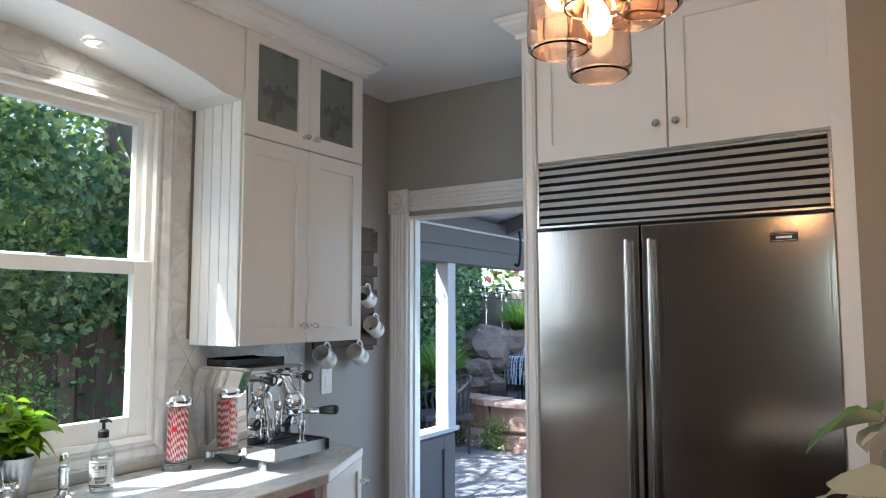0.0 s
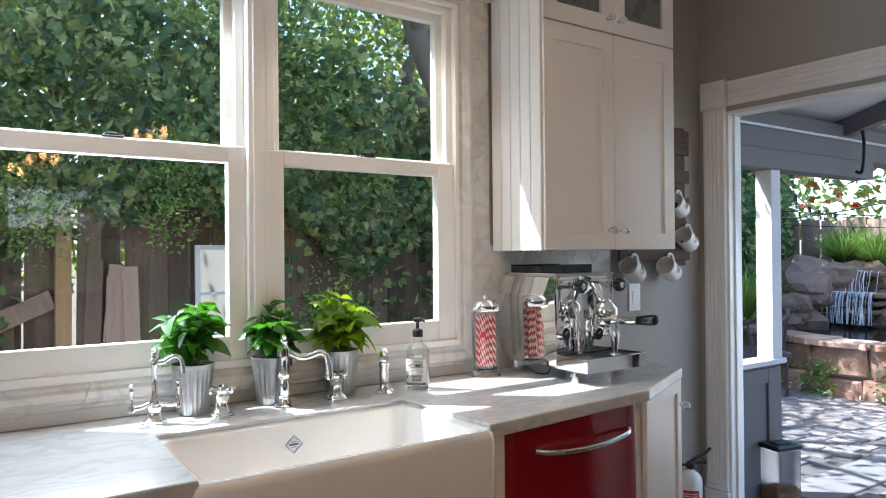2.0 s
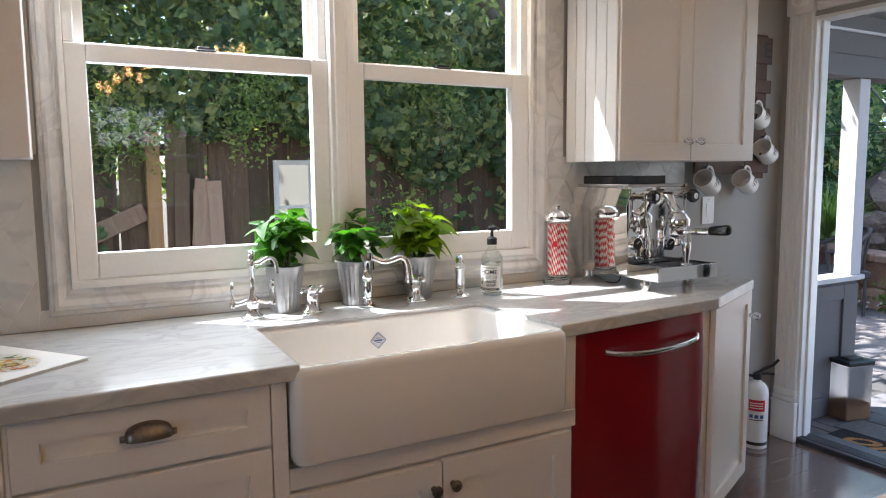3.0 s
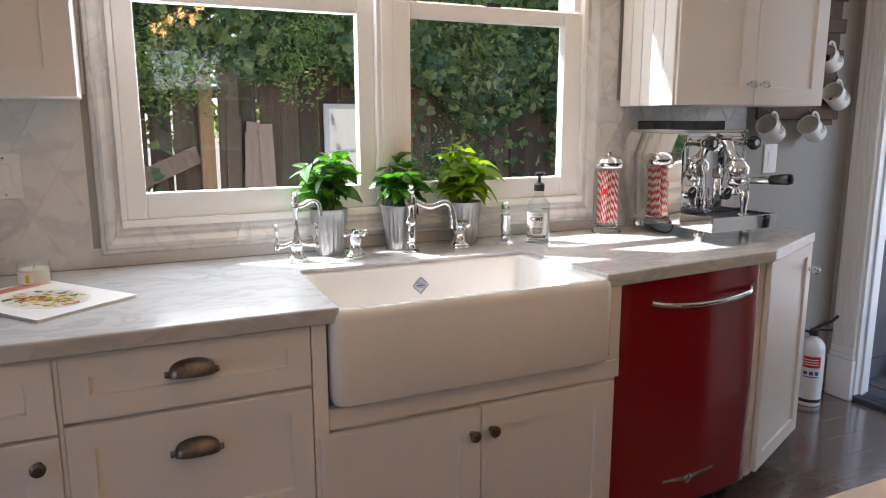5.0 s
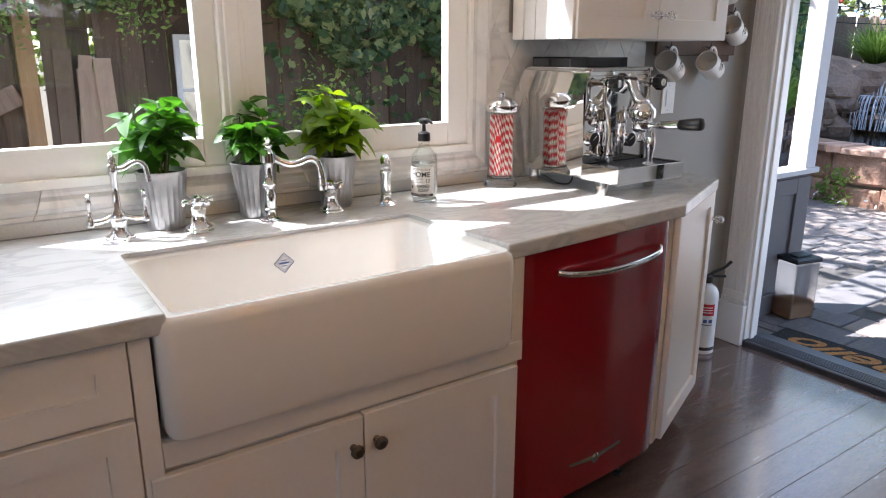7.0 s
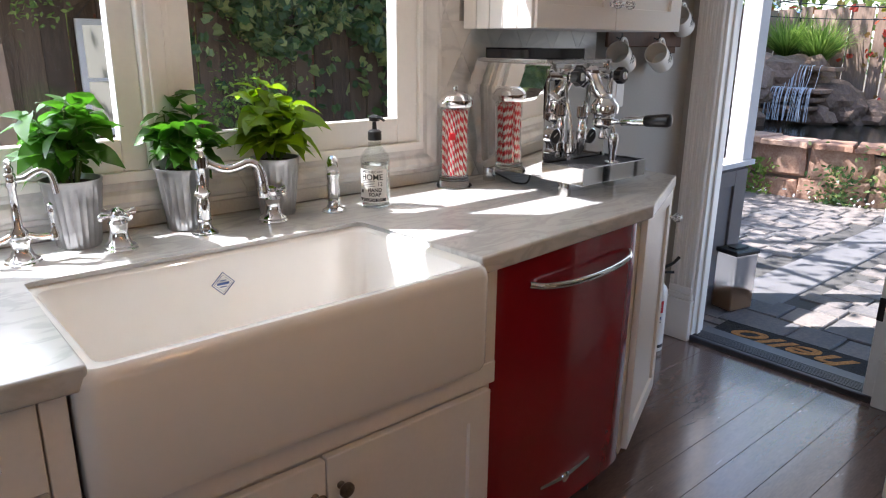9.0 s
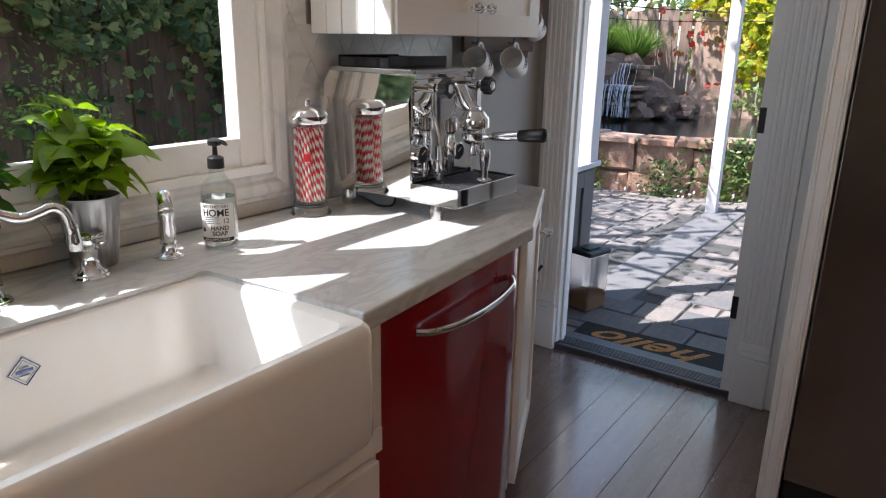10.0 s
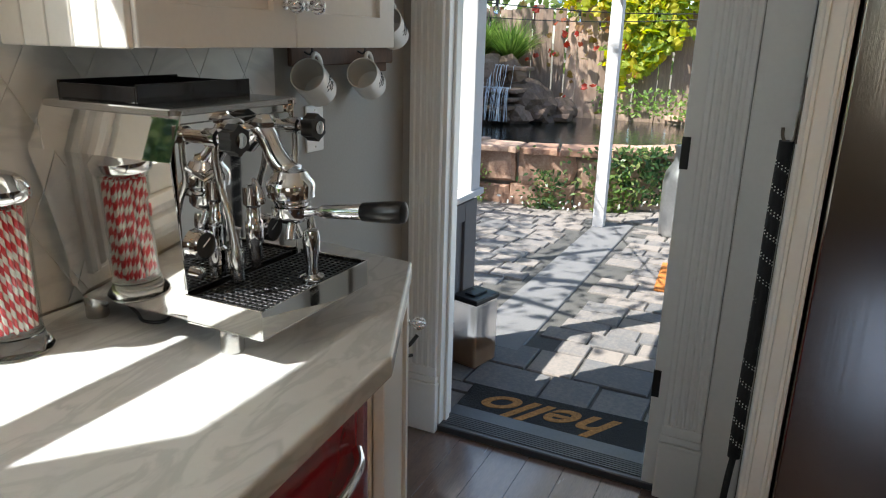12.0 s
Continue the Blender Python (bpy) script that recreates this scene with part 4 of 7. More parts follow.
def potted_plant(x, y, seed, count, height, label, kinds=POT_LEAVES):
    r = random.Random(seed)
    p = thing("potted_plant", label, "plant", "plants on the sill", pose(x, y, 0.91, 0, 0, r.uniform(0, 360)))
    part("pot", fluted_pot(), ZINC, p, "fluted grey zinc pot", True)
    part("soil", lathe([(0, 0.136), (0.03, 0.139), (0.053, 0.134), (0.053, 0.128), (0, 0.128)], 20), SOIL, p, "dark soil")
    for k in range(7):
        a = 2 * math.pi * k / 7 + r.uniform(-0.3, 0.3)
        reach, hgt = r.uniform(0.0, 0.04), height * r.uniform(0.45, 1.0)
        path = spline([(0.012 * math.cos(a), 0.012 * math.sin(a), 0.13), (0.03 * math.cos(a), 0.03 * math.sin(a), 0.13 + hgt * 0.5), ((0.03 + reach) * math.cos(a), (0.03 + reach) * math.sin(a), 0.13 + hgt)], 4)
        part("stem", tube(path, [0.0028 - 0.0016 * i / len(path) for i in range(len(path))], 6), STEM, p, smooth=True)
        for i in range(count // 7):
            s = path[min(len(path) - 1, 3 + int((len(path) - 3) * i / (count // 7)) )]
            b = a + (i * 2.4) + r.uniform(-0.5, 0.5)
            if i == 0:
                b = a
            o = new("leaf", kinds[r.randrange(3)])
            o.parent = p
            k2 = r.uniform(0.55, 0.98)
            x2, y2 = 0.006 * math.cos(b), 0.006 * math.sin(b)
            o.matrix_basis = Matrix.Translation(s + Vector((x2, y2, 0))) @ Euler((r.uniform(-0.6, 0.6), r.uniform(-0.95, 0.5), b)).to_matrix().to_4x4() @ Matrix.Scale(k2, 4)
    return p


potted_plant(-2.362, 0.876, 3, 133, 0.19, "bushy green plant in a fluted zinc pot")
potted_plant(-2.362, 1.112, 8, 126, 0.178, "dark green plant in a fluted zinc pot")
potted_plant(-2.362, 1.348, 15, 133, 0.2, "bright yellow-green leafy plant in a zinc pot", YOUNG_LEAVES)


# faucets
def bell(r, h, bm=None, m=None):
    return lathe([(0, 0), (r, 0), (r, h * 0.08), (r * 0.9, h * 0.13), (r * 0.92, h * 0.2), (r * 0.62, h * 0.34), (r * 0.5, h * 0.6), (r * 0.52, h * 0.85), (r * 0.6, h * 0.92), (r * 0.5, h), (0, h)], 24, bm, m)


def cross_tap(x, y):
    t = thing("tap_handle", "polished chrome cross handle tap on the counter", "tap", "cross handle taps", pose(x, y, 0.91, 0, 0, 20) @ Matrix.Scale(1.3, 4))
    part("base", bell(0.027, 0.05), CHROME, t, smooth=True)
    bm = lathe([(0, 0.05), (0.011, 0.05), (0.013, 0.056), (0.011, 0.066), (0.006, 0.07), (0, 0.072)], 18)
    for k in range(4):
        a = k * math.pi / 2
        c, s = math.cos(a), math.sin(a)
        tube([(0.008 * c, 0.008 * s, 0.059), (0.016 * c, 0.016 * s, 0.059), (0.026 * c, 0.026 * s, 0.0595), (0.031 * c, 0.031 * s, 0.0595), (0.034 * c, 0.034 * s, 0.0595)], [0.0045, 0.0035, 0.005, 0.0065, 0.003], 10, bm)
    part("cross", bm, CHROME, t, smooth=True)
    return t


cross_tap(-2.27, 0.932)
cross_tap(-2.288, 1.296)
fa = thing("kitchen_faucet", "polished chrome kitchen faucet with a swivel spout", "faucet", m=pose(-2.285, 1.122, 0.91))
part("base", bell(0.03, 0.036), CHROME, fa, smooth=True)
part("column", lathe([(0, 0.03), (0.016, 0.03), (0.0165, 0.07), (0.014, 0.085), (0.0195, 0.092), (0.0195, 0.098), (0.014, 0.104), (0.011, 0.125), (0.0135, 0.15), (0.0205, 0.154), (0.0205, 0.178), (0.015, 0.182), (0.012, 0.19), (0.0145, 0.195), (0.0145, 0.2), (0.009, 0.204), (0.012, 0.212), (0.007, 0.219), (0, 0.22)], 24), CHROME, fa, smooth=True)
sp = spline([(0.0, 0.012, 0.166), (0.008, 0.035, 0.152), (0.016, 0.06, 0.145), (0.024, 0.083, 0.151), (0.03, 0.103, 0.158), (0.036, 0.12, 0.15), (0.04, 0.129, 0.12), (0.041, 0.131, 0.075)], 5)
part("spout", tube(sp, [0.0105] * (len(sp) - 6) + [0.0115, 0.0115, 0.0115, 0.0135, 0.0135, 0.0135], 14), CHROME, fa, smooth=True)
fl = thing("filter_faucet", "small chrome bridge faucet with two lever handles", "faucet", m=pose(-2.292, 0.755, 0.91))
part("base", bell(0.034, 0.052), CHROME, fl, smooth=True)
part("column", lathe([(0, 0.045), (0.016, 0.045), (0.018, 0.055), (0.016, 0.066), (0.009, 0.075), (0.0075, 0.15), (0.0105, 0.156), (0.0105, 0.176), (0.0075, 0.18), (0.0085, 0.19), (0.005, 0.196), (0.007, 0.203), (0, 0.208)], 20), CHROME, fl, smooth=True)
part("spout", tube(spline([(0.0, 0.008, 0.166), (0.004, 0.024, 0.168), (0.008, 0.04, 0.178), (0.012, 0.056, 0.182), (0.016, 0.068, 0.17), (0.018, 0.073, 0.135)], 5), 0.0065, 12), CHROME, fl, smooth=True)
for s in (-1, 1):
    bm = tube(spline([(0, s * 0.012, 0.058), (0.004, s * 0.035, 0.05), (0.006, s * 0.055, 0.05)], 4), 0.0065, 10)
    lathe([(0, 0.038), (0.009, 0.04), (0.0095, 0.055), (0.006, 0.06), (0.004, 0.085), (0.006, 0.09), (0.0065, 0.1), (0.0045, 0.108), (0.006, 0.112), (0, 0.117)], 14, bm, pose(0.006, s * 0.06, 0))
    part("lever_handle", bm, CHROME, fl, smooth=True)
sy = thing("side_spray", "polished chrome side spray standing on the counter", "faucet", m=pose(-2.292, 1.472, 0.91) @ Matrix.Scale(1.15, 4))
part("base", bell(0.027, 0.03), CHROME, sy, smooth=True)
part("wand", lathe([(0, 0.028), (0.013, 0.03), (0.0155, 0.05), (0.0135, 0.07), (0.016, 0.078), (0.0165, 0.086), (0.012, 0.092), (0.011, 0.104), (0, 0.106)], 20), CHROME, sy, smooth=True)
part("spray_head", tube([(0.014, -0.008, 0.098), (0.004, -0.003, 0.106), (-0.006, 0.003, 0.112), (-0.014, 0.008, 0.112)], [0.0135, 0.0155, 0.0145, 0.008], 14), CHROME, sy, smooth=True)

# hand soap
so = thing("soap_dispenser", "clear glass hand soap bottle with a black pump", "soap bottle", m=pose(-2.275, 1.594, 0.91, 0, 0, 40))
part("bottle", lathe([(0, 0.0), (0.036, 0.0), (0.039, 0.004), (0.039, 0.125), (0.036, 0.14), (0.024, 0.154), (0.017, 0.162), (0.016, 0.18), (0.013, 0.18), (0.013, 0.162), (0.021, 0.151), (0.033, 0.138), (0.0365, 0.125), (0.0365, 0.006), (0, 0.005)], 36), THIN, so, smooth=True)
part("liquid", lathe([(0, 0.0056), (0.036, 0.0066), (0.036, 0.115), (0, 0.115)], 32), glass("clear_soap", (0.97, 0.985, 0.98), 0.0, 1.34), so, smooth=True)
bm = lathe([(0, 0.178), (0.018, 0.178), (0.018, 0.2), (0.013, 0.204), (0.006, 0.206), (0.005, 0.226), (0.014, 0.228), (0.015, 0.238), (0.008, 0.243), (0, 0.243)], 24)
tube([(0, 0, 0.236), (0.02, -0.012, 0.237), (0.03, -0.018, 0.231)], [0.006, 0.005, 0.0035], 8, bm)
part("pump", bm, BLACK, so, "black plastic pump", True)
bm = bmesh.new()
vs = []
for i in range(17):
    a = radians(-62 + 124 * i / 16)
    vs.append((bm.verts.new((0.0394 * math.sin(a), -0.0394 * math.cos(a), 0.018)), bm.verts.new((0.0394 * math.sin(a), -0.0394 * math.cos(a), 0.105))))
for a, b in zip(vs, vs[1:]):
    bm.faces.new((a[0], b[0], b[1], a[1]))
lab = part("label", bm, PAPER, so, "white printed label", True)
for txt, sz, z, x, bo in (("APOTHECARY", 0.0095, 0.0985, 0.0, 0), ("HOME", 0.0215, 0.084, 0.0, 0.0003), ("12", 0.015, 0.066, 0.022, 0), ("HAND", 0.0135, 0.050, 0.008, 0.0003), ("SOAP", 0.0135, 0.038, 0.008, 0.0003)):
    write_on("print", txt, sz, INK, lab, pose(0, 0, z, 0, 0, math.degrees(x / 0.0394)), 0.0397, 0, bo)
bm = bmesh.new()
for zz, h, a0, a1 in ((0.024, 0.008, -58, 58), (0.0745, 0.0012, -40, 12), (0.070, 0.0012, -40, 12), (0.0655, 0.0012, -40, 8), (0.061, 0.0012, -40, 12), (0.046, 0.009, -50, -38)):
    q = []
    for i in range(13):
        a = radians(a0 + (a1 - a0) * i / 12)
        q.append((bm.verts.new((0.0397 * math.sin(a), -0.0397 * math.cos(a), zz - h / 2)), bm.verts.new((0.0397 * math.sin(a), -0.0397 * math.cos(a), zz + h / 2))))
    for a, b in zip(q, q[1:]):
        bm.faces.new((a[0], b[0], b[1], a[1]))
part("print", bm, INK, lab, "black printed bars")
write_on("print", "EUCALYPTUS MINT", 0.0068, PAPER, lab, pose(0, 0, 0.024), 0.0401)

# straw dispenser
STRIPE = bpy.data.materials.new("striped_straw")
STRIPE.use_nodes = True
_N, _L = STRIPE.node_tree.nodes, STRIPE.node_tree.links
_tc, _sx, _at, _ma, _si, _gt, _mx = (_N.new("ShaderNode" + k) for k in ("TexCoord", "SeparateXYZ", "Math", "Math", "Math", "Math", "Mix"))
_at.operation, _ma.operation, _si.operation, _gt.operation, _mx.data_type = "ARCTAN2", "MULTIPLY_ADD", "SINE", "GREATER_THAN", "RGBA"
_L.new(_tc.outputs["Object"], _sx.inputs[0]), _L.new(_sx.outputs[1], _at.inputs[0]), _L.new(_sx.outputs[0], _at.inputs[1])
_ma.inputs[1].default_value = 230.0
_L.new(_sx.outputs[2], _ma.inputs[0]), _L.new(_at.outputs[0], _ma.inputs[2]), _L.new(_ma.outputs[0], _si.inputs[0]), _L.new(_si.outputs[0], _gt.inputs[0])
_gt.inputs[1].default_value = -0.1
_mx.inputs[6].default_value, _mx.inputs[7].default_value = (0.8, 0.74, 0.68, 1), (0.62, 0.02, 0.03, 1)
_L.new(_gt.outputs[0], _mx.inputs[0]), _L.new(_mx.outputs[2], _N["Principled BSDF"].inputs["Base Color"])
_N["Principled BSDF"].inputs["Roughness"].default_value = 0.6
sj = thing("straw_jar", "glass straw jar with red striped paper straws", "jar", m=pose(-2.343, 1.938, 0.91, 0, 0, -35) @ Matrix.Scale(1.05, 4))
part("jar", lathe([(0.041, 0.0355), (0.041, 0.215), (0.043, 0.225), (0.043, 0.232), (0.0395, 0.232), (0.0385, 0.215), (0.0385, 0.036), (0.041, 0.0355)], 40), THIN, sj, smooth=True)
part("foot", lathe([(0, 0.0003), (0.051, 0.0003), (0.0535, 0.005), (0.05, 0.011), (0.044, 0.018), (0.0415, 0.034), (0.036, 0.0345), (0, 0.034)], 40), glass("thick_jar_glass", (0.95, 0.97, 0.97), 0.0, 1.45), sj, "thick clear glass foot", True)
part("lid", lathe([(0, 0.232), (0.049, 0.232), (0.0515, 0.236), (0.0515, 0.25), (0.048, 0.254), (0.043, 0.262), (0.032, 0.27), (0.016, 0.275), (0.006, 0.277), (0.0085, 0.282), (0.0085, 0.287), (0.005, 0.291), (0, 0.292)], 36), CHROME, sj, "domed chrome lid", True)
part("tag", boxes((0.0385, 0.0415, -0.02, -0.002, 0.14, 0.16), bev=0.001), mat("red_tag", (0.6, 0.02, 0.03), 0.4), sj, "small red tag")
st = lathe([(0.0033, 0), (0.0033, 0.182), (0.0026, 0.182), (0.0026, 0)], 8)
smesh = fin(st, "straw", True)
smesh.materials.append(STRIPE)
k = 0
for i in range(-5, 6):
    for j in range(-5, 6):
        x, y = (i + (j % 2) * 0.5) * 0.0072, j * 0.0063
        if math.hypot(x, y) < 0.0345:
            o = new("straw", smesh)
            o.parent = sj
            o.matrix_basis = pose(x, y, 0.036 + 0.005 * ((k * 7) % 5) / 5, 0, 0, (k * 67) % 360)
            k += 1


# ---- espresso machine ----
em = thing("espresso_machine", "polished steel espresso machine with a lever group", "coffee machine")
EX0, EX1, EY0, EY1, EZ0, EZ1 = -2.41, -2.112, 2.075, 2.372, 0.957, 1.288
part("body", boxes((EX0 + 0.01, EX1 - 0.004, EY0 + 0.012, EY1 - 0.012, EZ0 + 0.004, EZ1 - 0.006)), MIRRORM, em)


def side_panel(sgn, y):
    """Mirror-polished side with a lower field and a leaning upper field."""
    bm = bmesh.new()
    low = [(-2.345, EZ0), (EX1 + 0.002, EZ0), (EX1 - 0.004, 1.212), (-2.418, 1.212)]
    hi = [(-2.418, 1.212), (EX1 - 0.004, 1.212), (EX1 + 0.01, EZ1), (-2.39, EZ1)]
    t = 0.003
    for q, o in ((low, (-0.002, 0.014, 0.002, -0.014)), (hi, (-0.014, 0.002, 0.02, 0.004))):
        a = [bm.verts.new((x, y + sgn * (-d), z)) for (x, z), d in zip(q, o)]
        b = [bm.verts.new((x, y + sgn * (-d - t), z)) for (x, z), d in zip(q, o)]
        bm.faces.new(a), bm.faces.new(b[::-1])
        for i in range(4):
            bm.faces.new((a[i], a[(i + 1) % 4], b[(i + 1) % 4], b[i]))
    return bm


part("side_panel", side_panel(-1, EY0 - 0.006), MIRRORM, em, "mirror-polished side panel")
part("side_panel", side_panel(1, EY1 + 0.006), MIRRORM, em, "mirror-polished side panel")
part("front_panel", boxes((EX1 - 0.004, EX1, EY0 + 0.004, EY1 - 0.004, EZ0 + 0.05, EZ1 - 0.02)), MIRRORM, em)
part("top_rim", boxes((EX0 + 0.02, EX1 + 0.004, EY0 - 0.004, EY1 + 0.004, EZ1 - 0.008, EZ1 + 0.004), bev=0.002), STEEL, em)
SMOKE = mat("smoked_acrylic", (0.012, 0.012, 0.016), 0.12, var=0.1, bump=0, coat=0.4)
part("cup_rail", boxes((EX1 - 0.09, EX1 - 0.085, EY0 + 0.02, EY1 - 0.02, EZ1 + 0.004, EZ1 + 0.034), bev=0.001), SMOKE, em, "smoked acrylic cup rail")
part("cup_rail", boxes((EX0 + 0.03, EX0 + 0.035, EY0 + 0.02, EY1 - 0.02, EZ1 + 0.004, EZ1 + 0.034), bev=0.001), SMOKE, em, "smoked acrylic cup rail")
part("cup_rail", boxes((EX0 + 0.035, EX1 - 0.09, EY0 + 0.02, EY0 + 0.025, EZ1 + 0.004, EZ1 + 0.03), bev=0.001), SMOKE, em, "smoked acrylic cup rail")
part("cup_rail", boxes((EX0 + 0.035, EX1 - 0.09, EY1 - 0.025, EY1 - 0.02, EZ1 + 0.004, EZ1 + 0.03), bev=0.001), SMOKE, em, "smoked acrylic cup rail")
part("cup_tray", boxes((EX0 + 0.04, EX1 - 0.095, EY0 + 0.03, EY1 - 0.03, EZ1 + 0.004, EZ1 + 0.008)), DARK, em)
for x, y in ((-2.043, EY0 + 0.026), (-2.352, EY0 + 0.022), (-2.06, EY1 - 0.03), (-2.352, EY1 - 0.03)):
    part("foot", lathe([(0, 0), (0.0185, 0), (0.0195, 0.003), (0.0195, 0.043), (0.0175, 0.047), (0, 0.047)], 22), STEEL, em, smooth=True, m=pose(x, y, 0.91))
part("base_plate", boxes((EX0 + 0.05, EX1 + 0.02, EY0 + 0.005, EY1 - 0.005, EZ0 - 0.003, EZ0 + 0.004)), STEEL, em)
# drip tray
tr = part("drip_tray", boxes((EX1 + 0.001, -1.957, EY0, EY1 + 0.002, 0.953, 0.9535 + 0.003), (-1.960, -1.957, EY0, EY1 + 0.002, 0.9565, 1.002), (EX1 + 0.001, -1.960, EY0, EY0 + 0.003, 0.9565, 1.002), (EX1 + 0.001, -1.960, EY1 - 0.001, EY1 + 0.002, 0.9565, 1.002), bev=0.0006), MIRRORM, em, "polished steel drip tray")
part("tray_well", boxes((EX1 + 0.004, -1.9605, EY0 + 0.004, EY1 - 0.002, 0.957, 0.985), bev=0), DARK, tr)
GRIDM = mat("dark_steel_grid", (0.06, 0.06, 0.065), 0.35, 0.9, fine=90)
gr = part("tray_grid", boxes((EX1 + 0.006, EX1 + 0.01, EY0 + 0.005, EY1 - 0.005, 0.9925, 0.9968), (-1.9665, -1.9625, EY0 + 0.005, EY1 - 0.005, 0.9925, 0.9968), bev=0.0005), GRIDM, tr, "dark perforated grid")
long_bar = fin(boxes((EX1 + 0.01, -1.9665, 0, 0.0042, 0.993, 0.9965), bev=0.0004), "grid_bar")
cross_bar = fin(boxes((0, 0.0042, EY0 + 0.006, EY1 - 0.006, 0.9932, 0.9962), bev=0.0004), "grid_bar")
long_bar.materials.append(GRIDM), cross_bar.materials.append(GRIDM)
for i in range(24):
    o = new("grid_bar", long_bar)
    o.parent, o.location = tr, (0, EY0 + 0.012 + i * 0.0118, 0)
for i in range(11):
    o = new("grid_bar", cross_bar)
    o.parent, o.location = tr, (EX1 + 0.018 + i * 0.0118, 0, 0.0004)
# group head
GX, GY = -2.02, 2.235
grp = part("group_head", lathe([(0, 1.128), (0.028, 1.128), (0.03, 1.132), (0.034, 1.14), (0.04, 1.143), (0.0415, 1.163), (0.039, 1.17), (0.033, 1.177), (0.027, 1.186), (0.012, 1.19), (0, 1.19)], 30), CHROME, em, "chrome brewing group", True, pose(GX, GY, 0))
part("group_neck", tube(spline([(EX1, GY, 1.225), (-2.085, GY, 1.25), (-2.068, GY, 1.245), (-2.045, GY, 1.205), (GX, GY, 1.18)], 4), [0.021] * 4 + [0.0185] * 4 + [0.0175] * 4 + [0.019] * 4 + [0.024], 16), CHROME, em, smooth=True)
part("group_cap", lathe([(0, 0), (0.02, 0), (0.021, 0.008), (0.015, 0.013), (0.012, 0.02), (0, 0.021)], 6), CHROME, em, m=pose(-2.07, GY, 1.255))
part("brew_valve", lathe([(0, 1.02), (0.007, 1.02), (0.008, 1.03), (0.012, 1.036), (0.012, 1.06), (0.015, 1.065), (0.015, 1.1), (0.012, 1.105), (0.012, 1.125), (0.017, 1.13), (0.017, 1.16), (0, 1.165)], 18), CHROME, em, smooth=True, m=pose(-2.072, GY - 0.035, 0))
part("brew_lever", tube(spline([(-2.07, GY - 0.03, 1.16), (-2.055, GY - 0.05, 1.175), (-2.035, GY - 0.062, 1.165), (-2.028, GY - 0.066, 1.14)], 4), [0.004] * 9 + [0.006, 0.007, 0.008, 0.006], 10), CHROME, em, smooth=True)
pf = part("portafilter", lathe([(0, 1.098), (0.018, 1.098), (0.03, 1.106), (0.033, 1.112), (0.033, 1.127), (0, 1.128)], 28), CHROME, em, "chrome portafilter", True, pose(GX, GY, 0))
tube_neck = tube([(GX + 0.03, GY, 1.118), (GX + 0.045, GY + 0.003, 1.121), (GX + 0.056, GY + 0.004, 1.122), (GX + 0.06, GY + 0.0045, 1.1225), (GX + 0.1, GY + 0.008, 1.127), (GX + 0.135, GY + 0.0105, 1.1305)], [0.009, 0.007, 0.008, 0.0115, 0.0125, 0.0135], 14)
part("neck", tube_neck, CHROME, em, smooth=True)
part("portafilter_handle", tube([(GX + 0.132, GY + 0.0103, 1.1302), (GX + 0.136, GY + 0.0105, 1.1305), (GX + 0.17, GY + 0.013, 1.134), (GX + 0.2, GY + 0.015, 1.137), (GX + 0.208, GY + 0.0155, 1.138), (GX + 0.211, GY + 0.0157, 1.138)], [0.012, 0.0155, 0.0175, 0.0185, 0.0165, 0.008], 18), mat("black_bakelite", (0.006, 0.006, 0.007), 0.28, var=0.1, bump=0), em, "black portafilter handle", True)
bm = tube(spline([(GX, GY, 1.1), (GX + 0.002, GY - 0.006, 1.085), (GX + 0.004, GY - 0.012, 1.07)], 4), 0.0085, 10)
tube(spline([(GX, GY, 1.1), (GX + 0.002, GY + 0.006, 1.085), (GX + 0.004, GY + 0.012, 1.07)], 4), 0.0085, 10, bm)
part("spout", bm, CHROME, em, "twin coffee spout", True)
part("drain_tube", lathe([(0, 0.996), (0.021, 0.996), (0.022, 1.0), (0.021, 1.004), (0.011, 1.008), (0.010, 1.03), (0.014, 1.05), (0.0155, 1.07), (0.013, 1.085), (0, 1.086)], 20), CHROME, em, smooth=True, m=pose(GX + 0.03, GY + 0.012, 0))
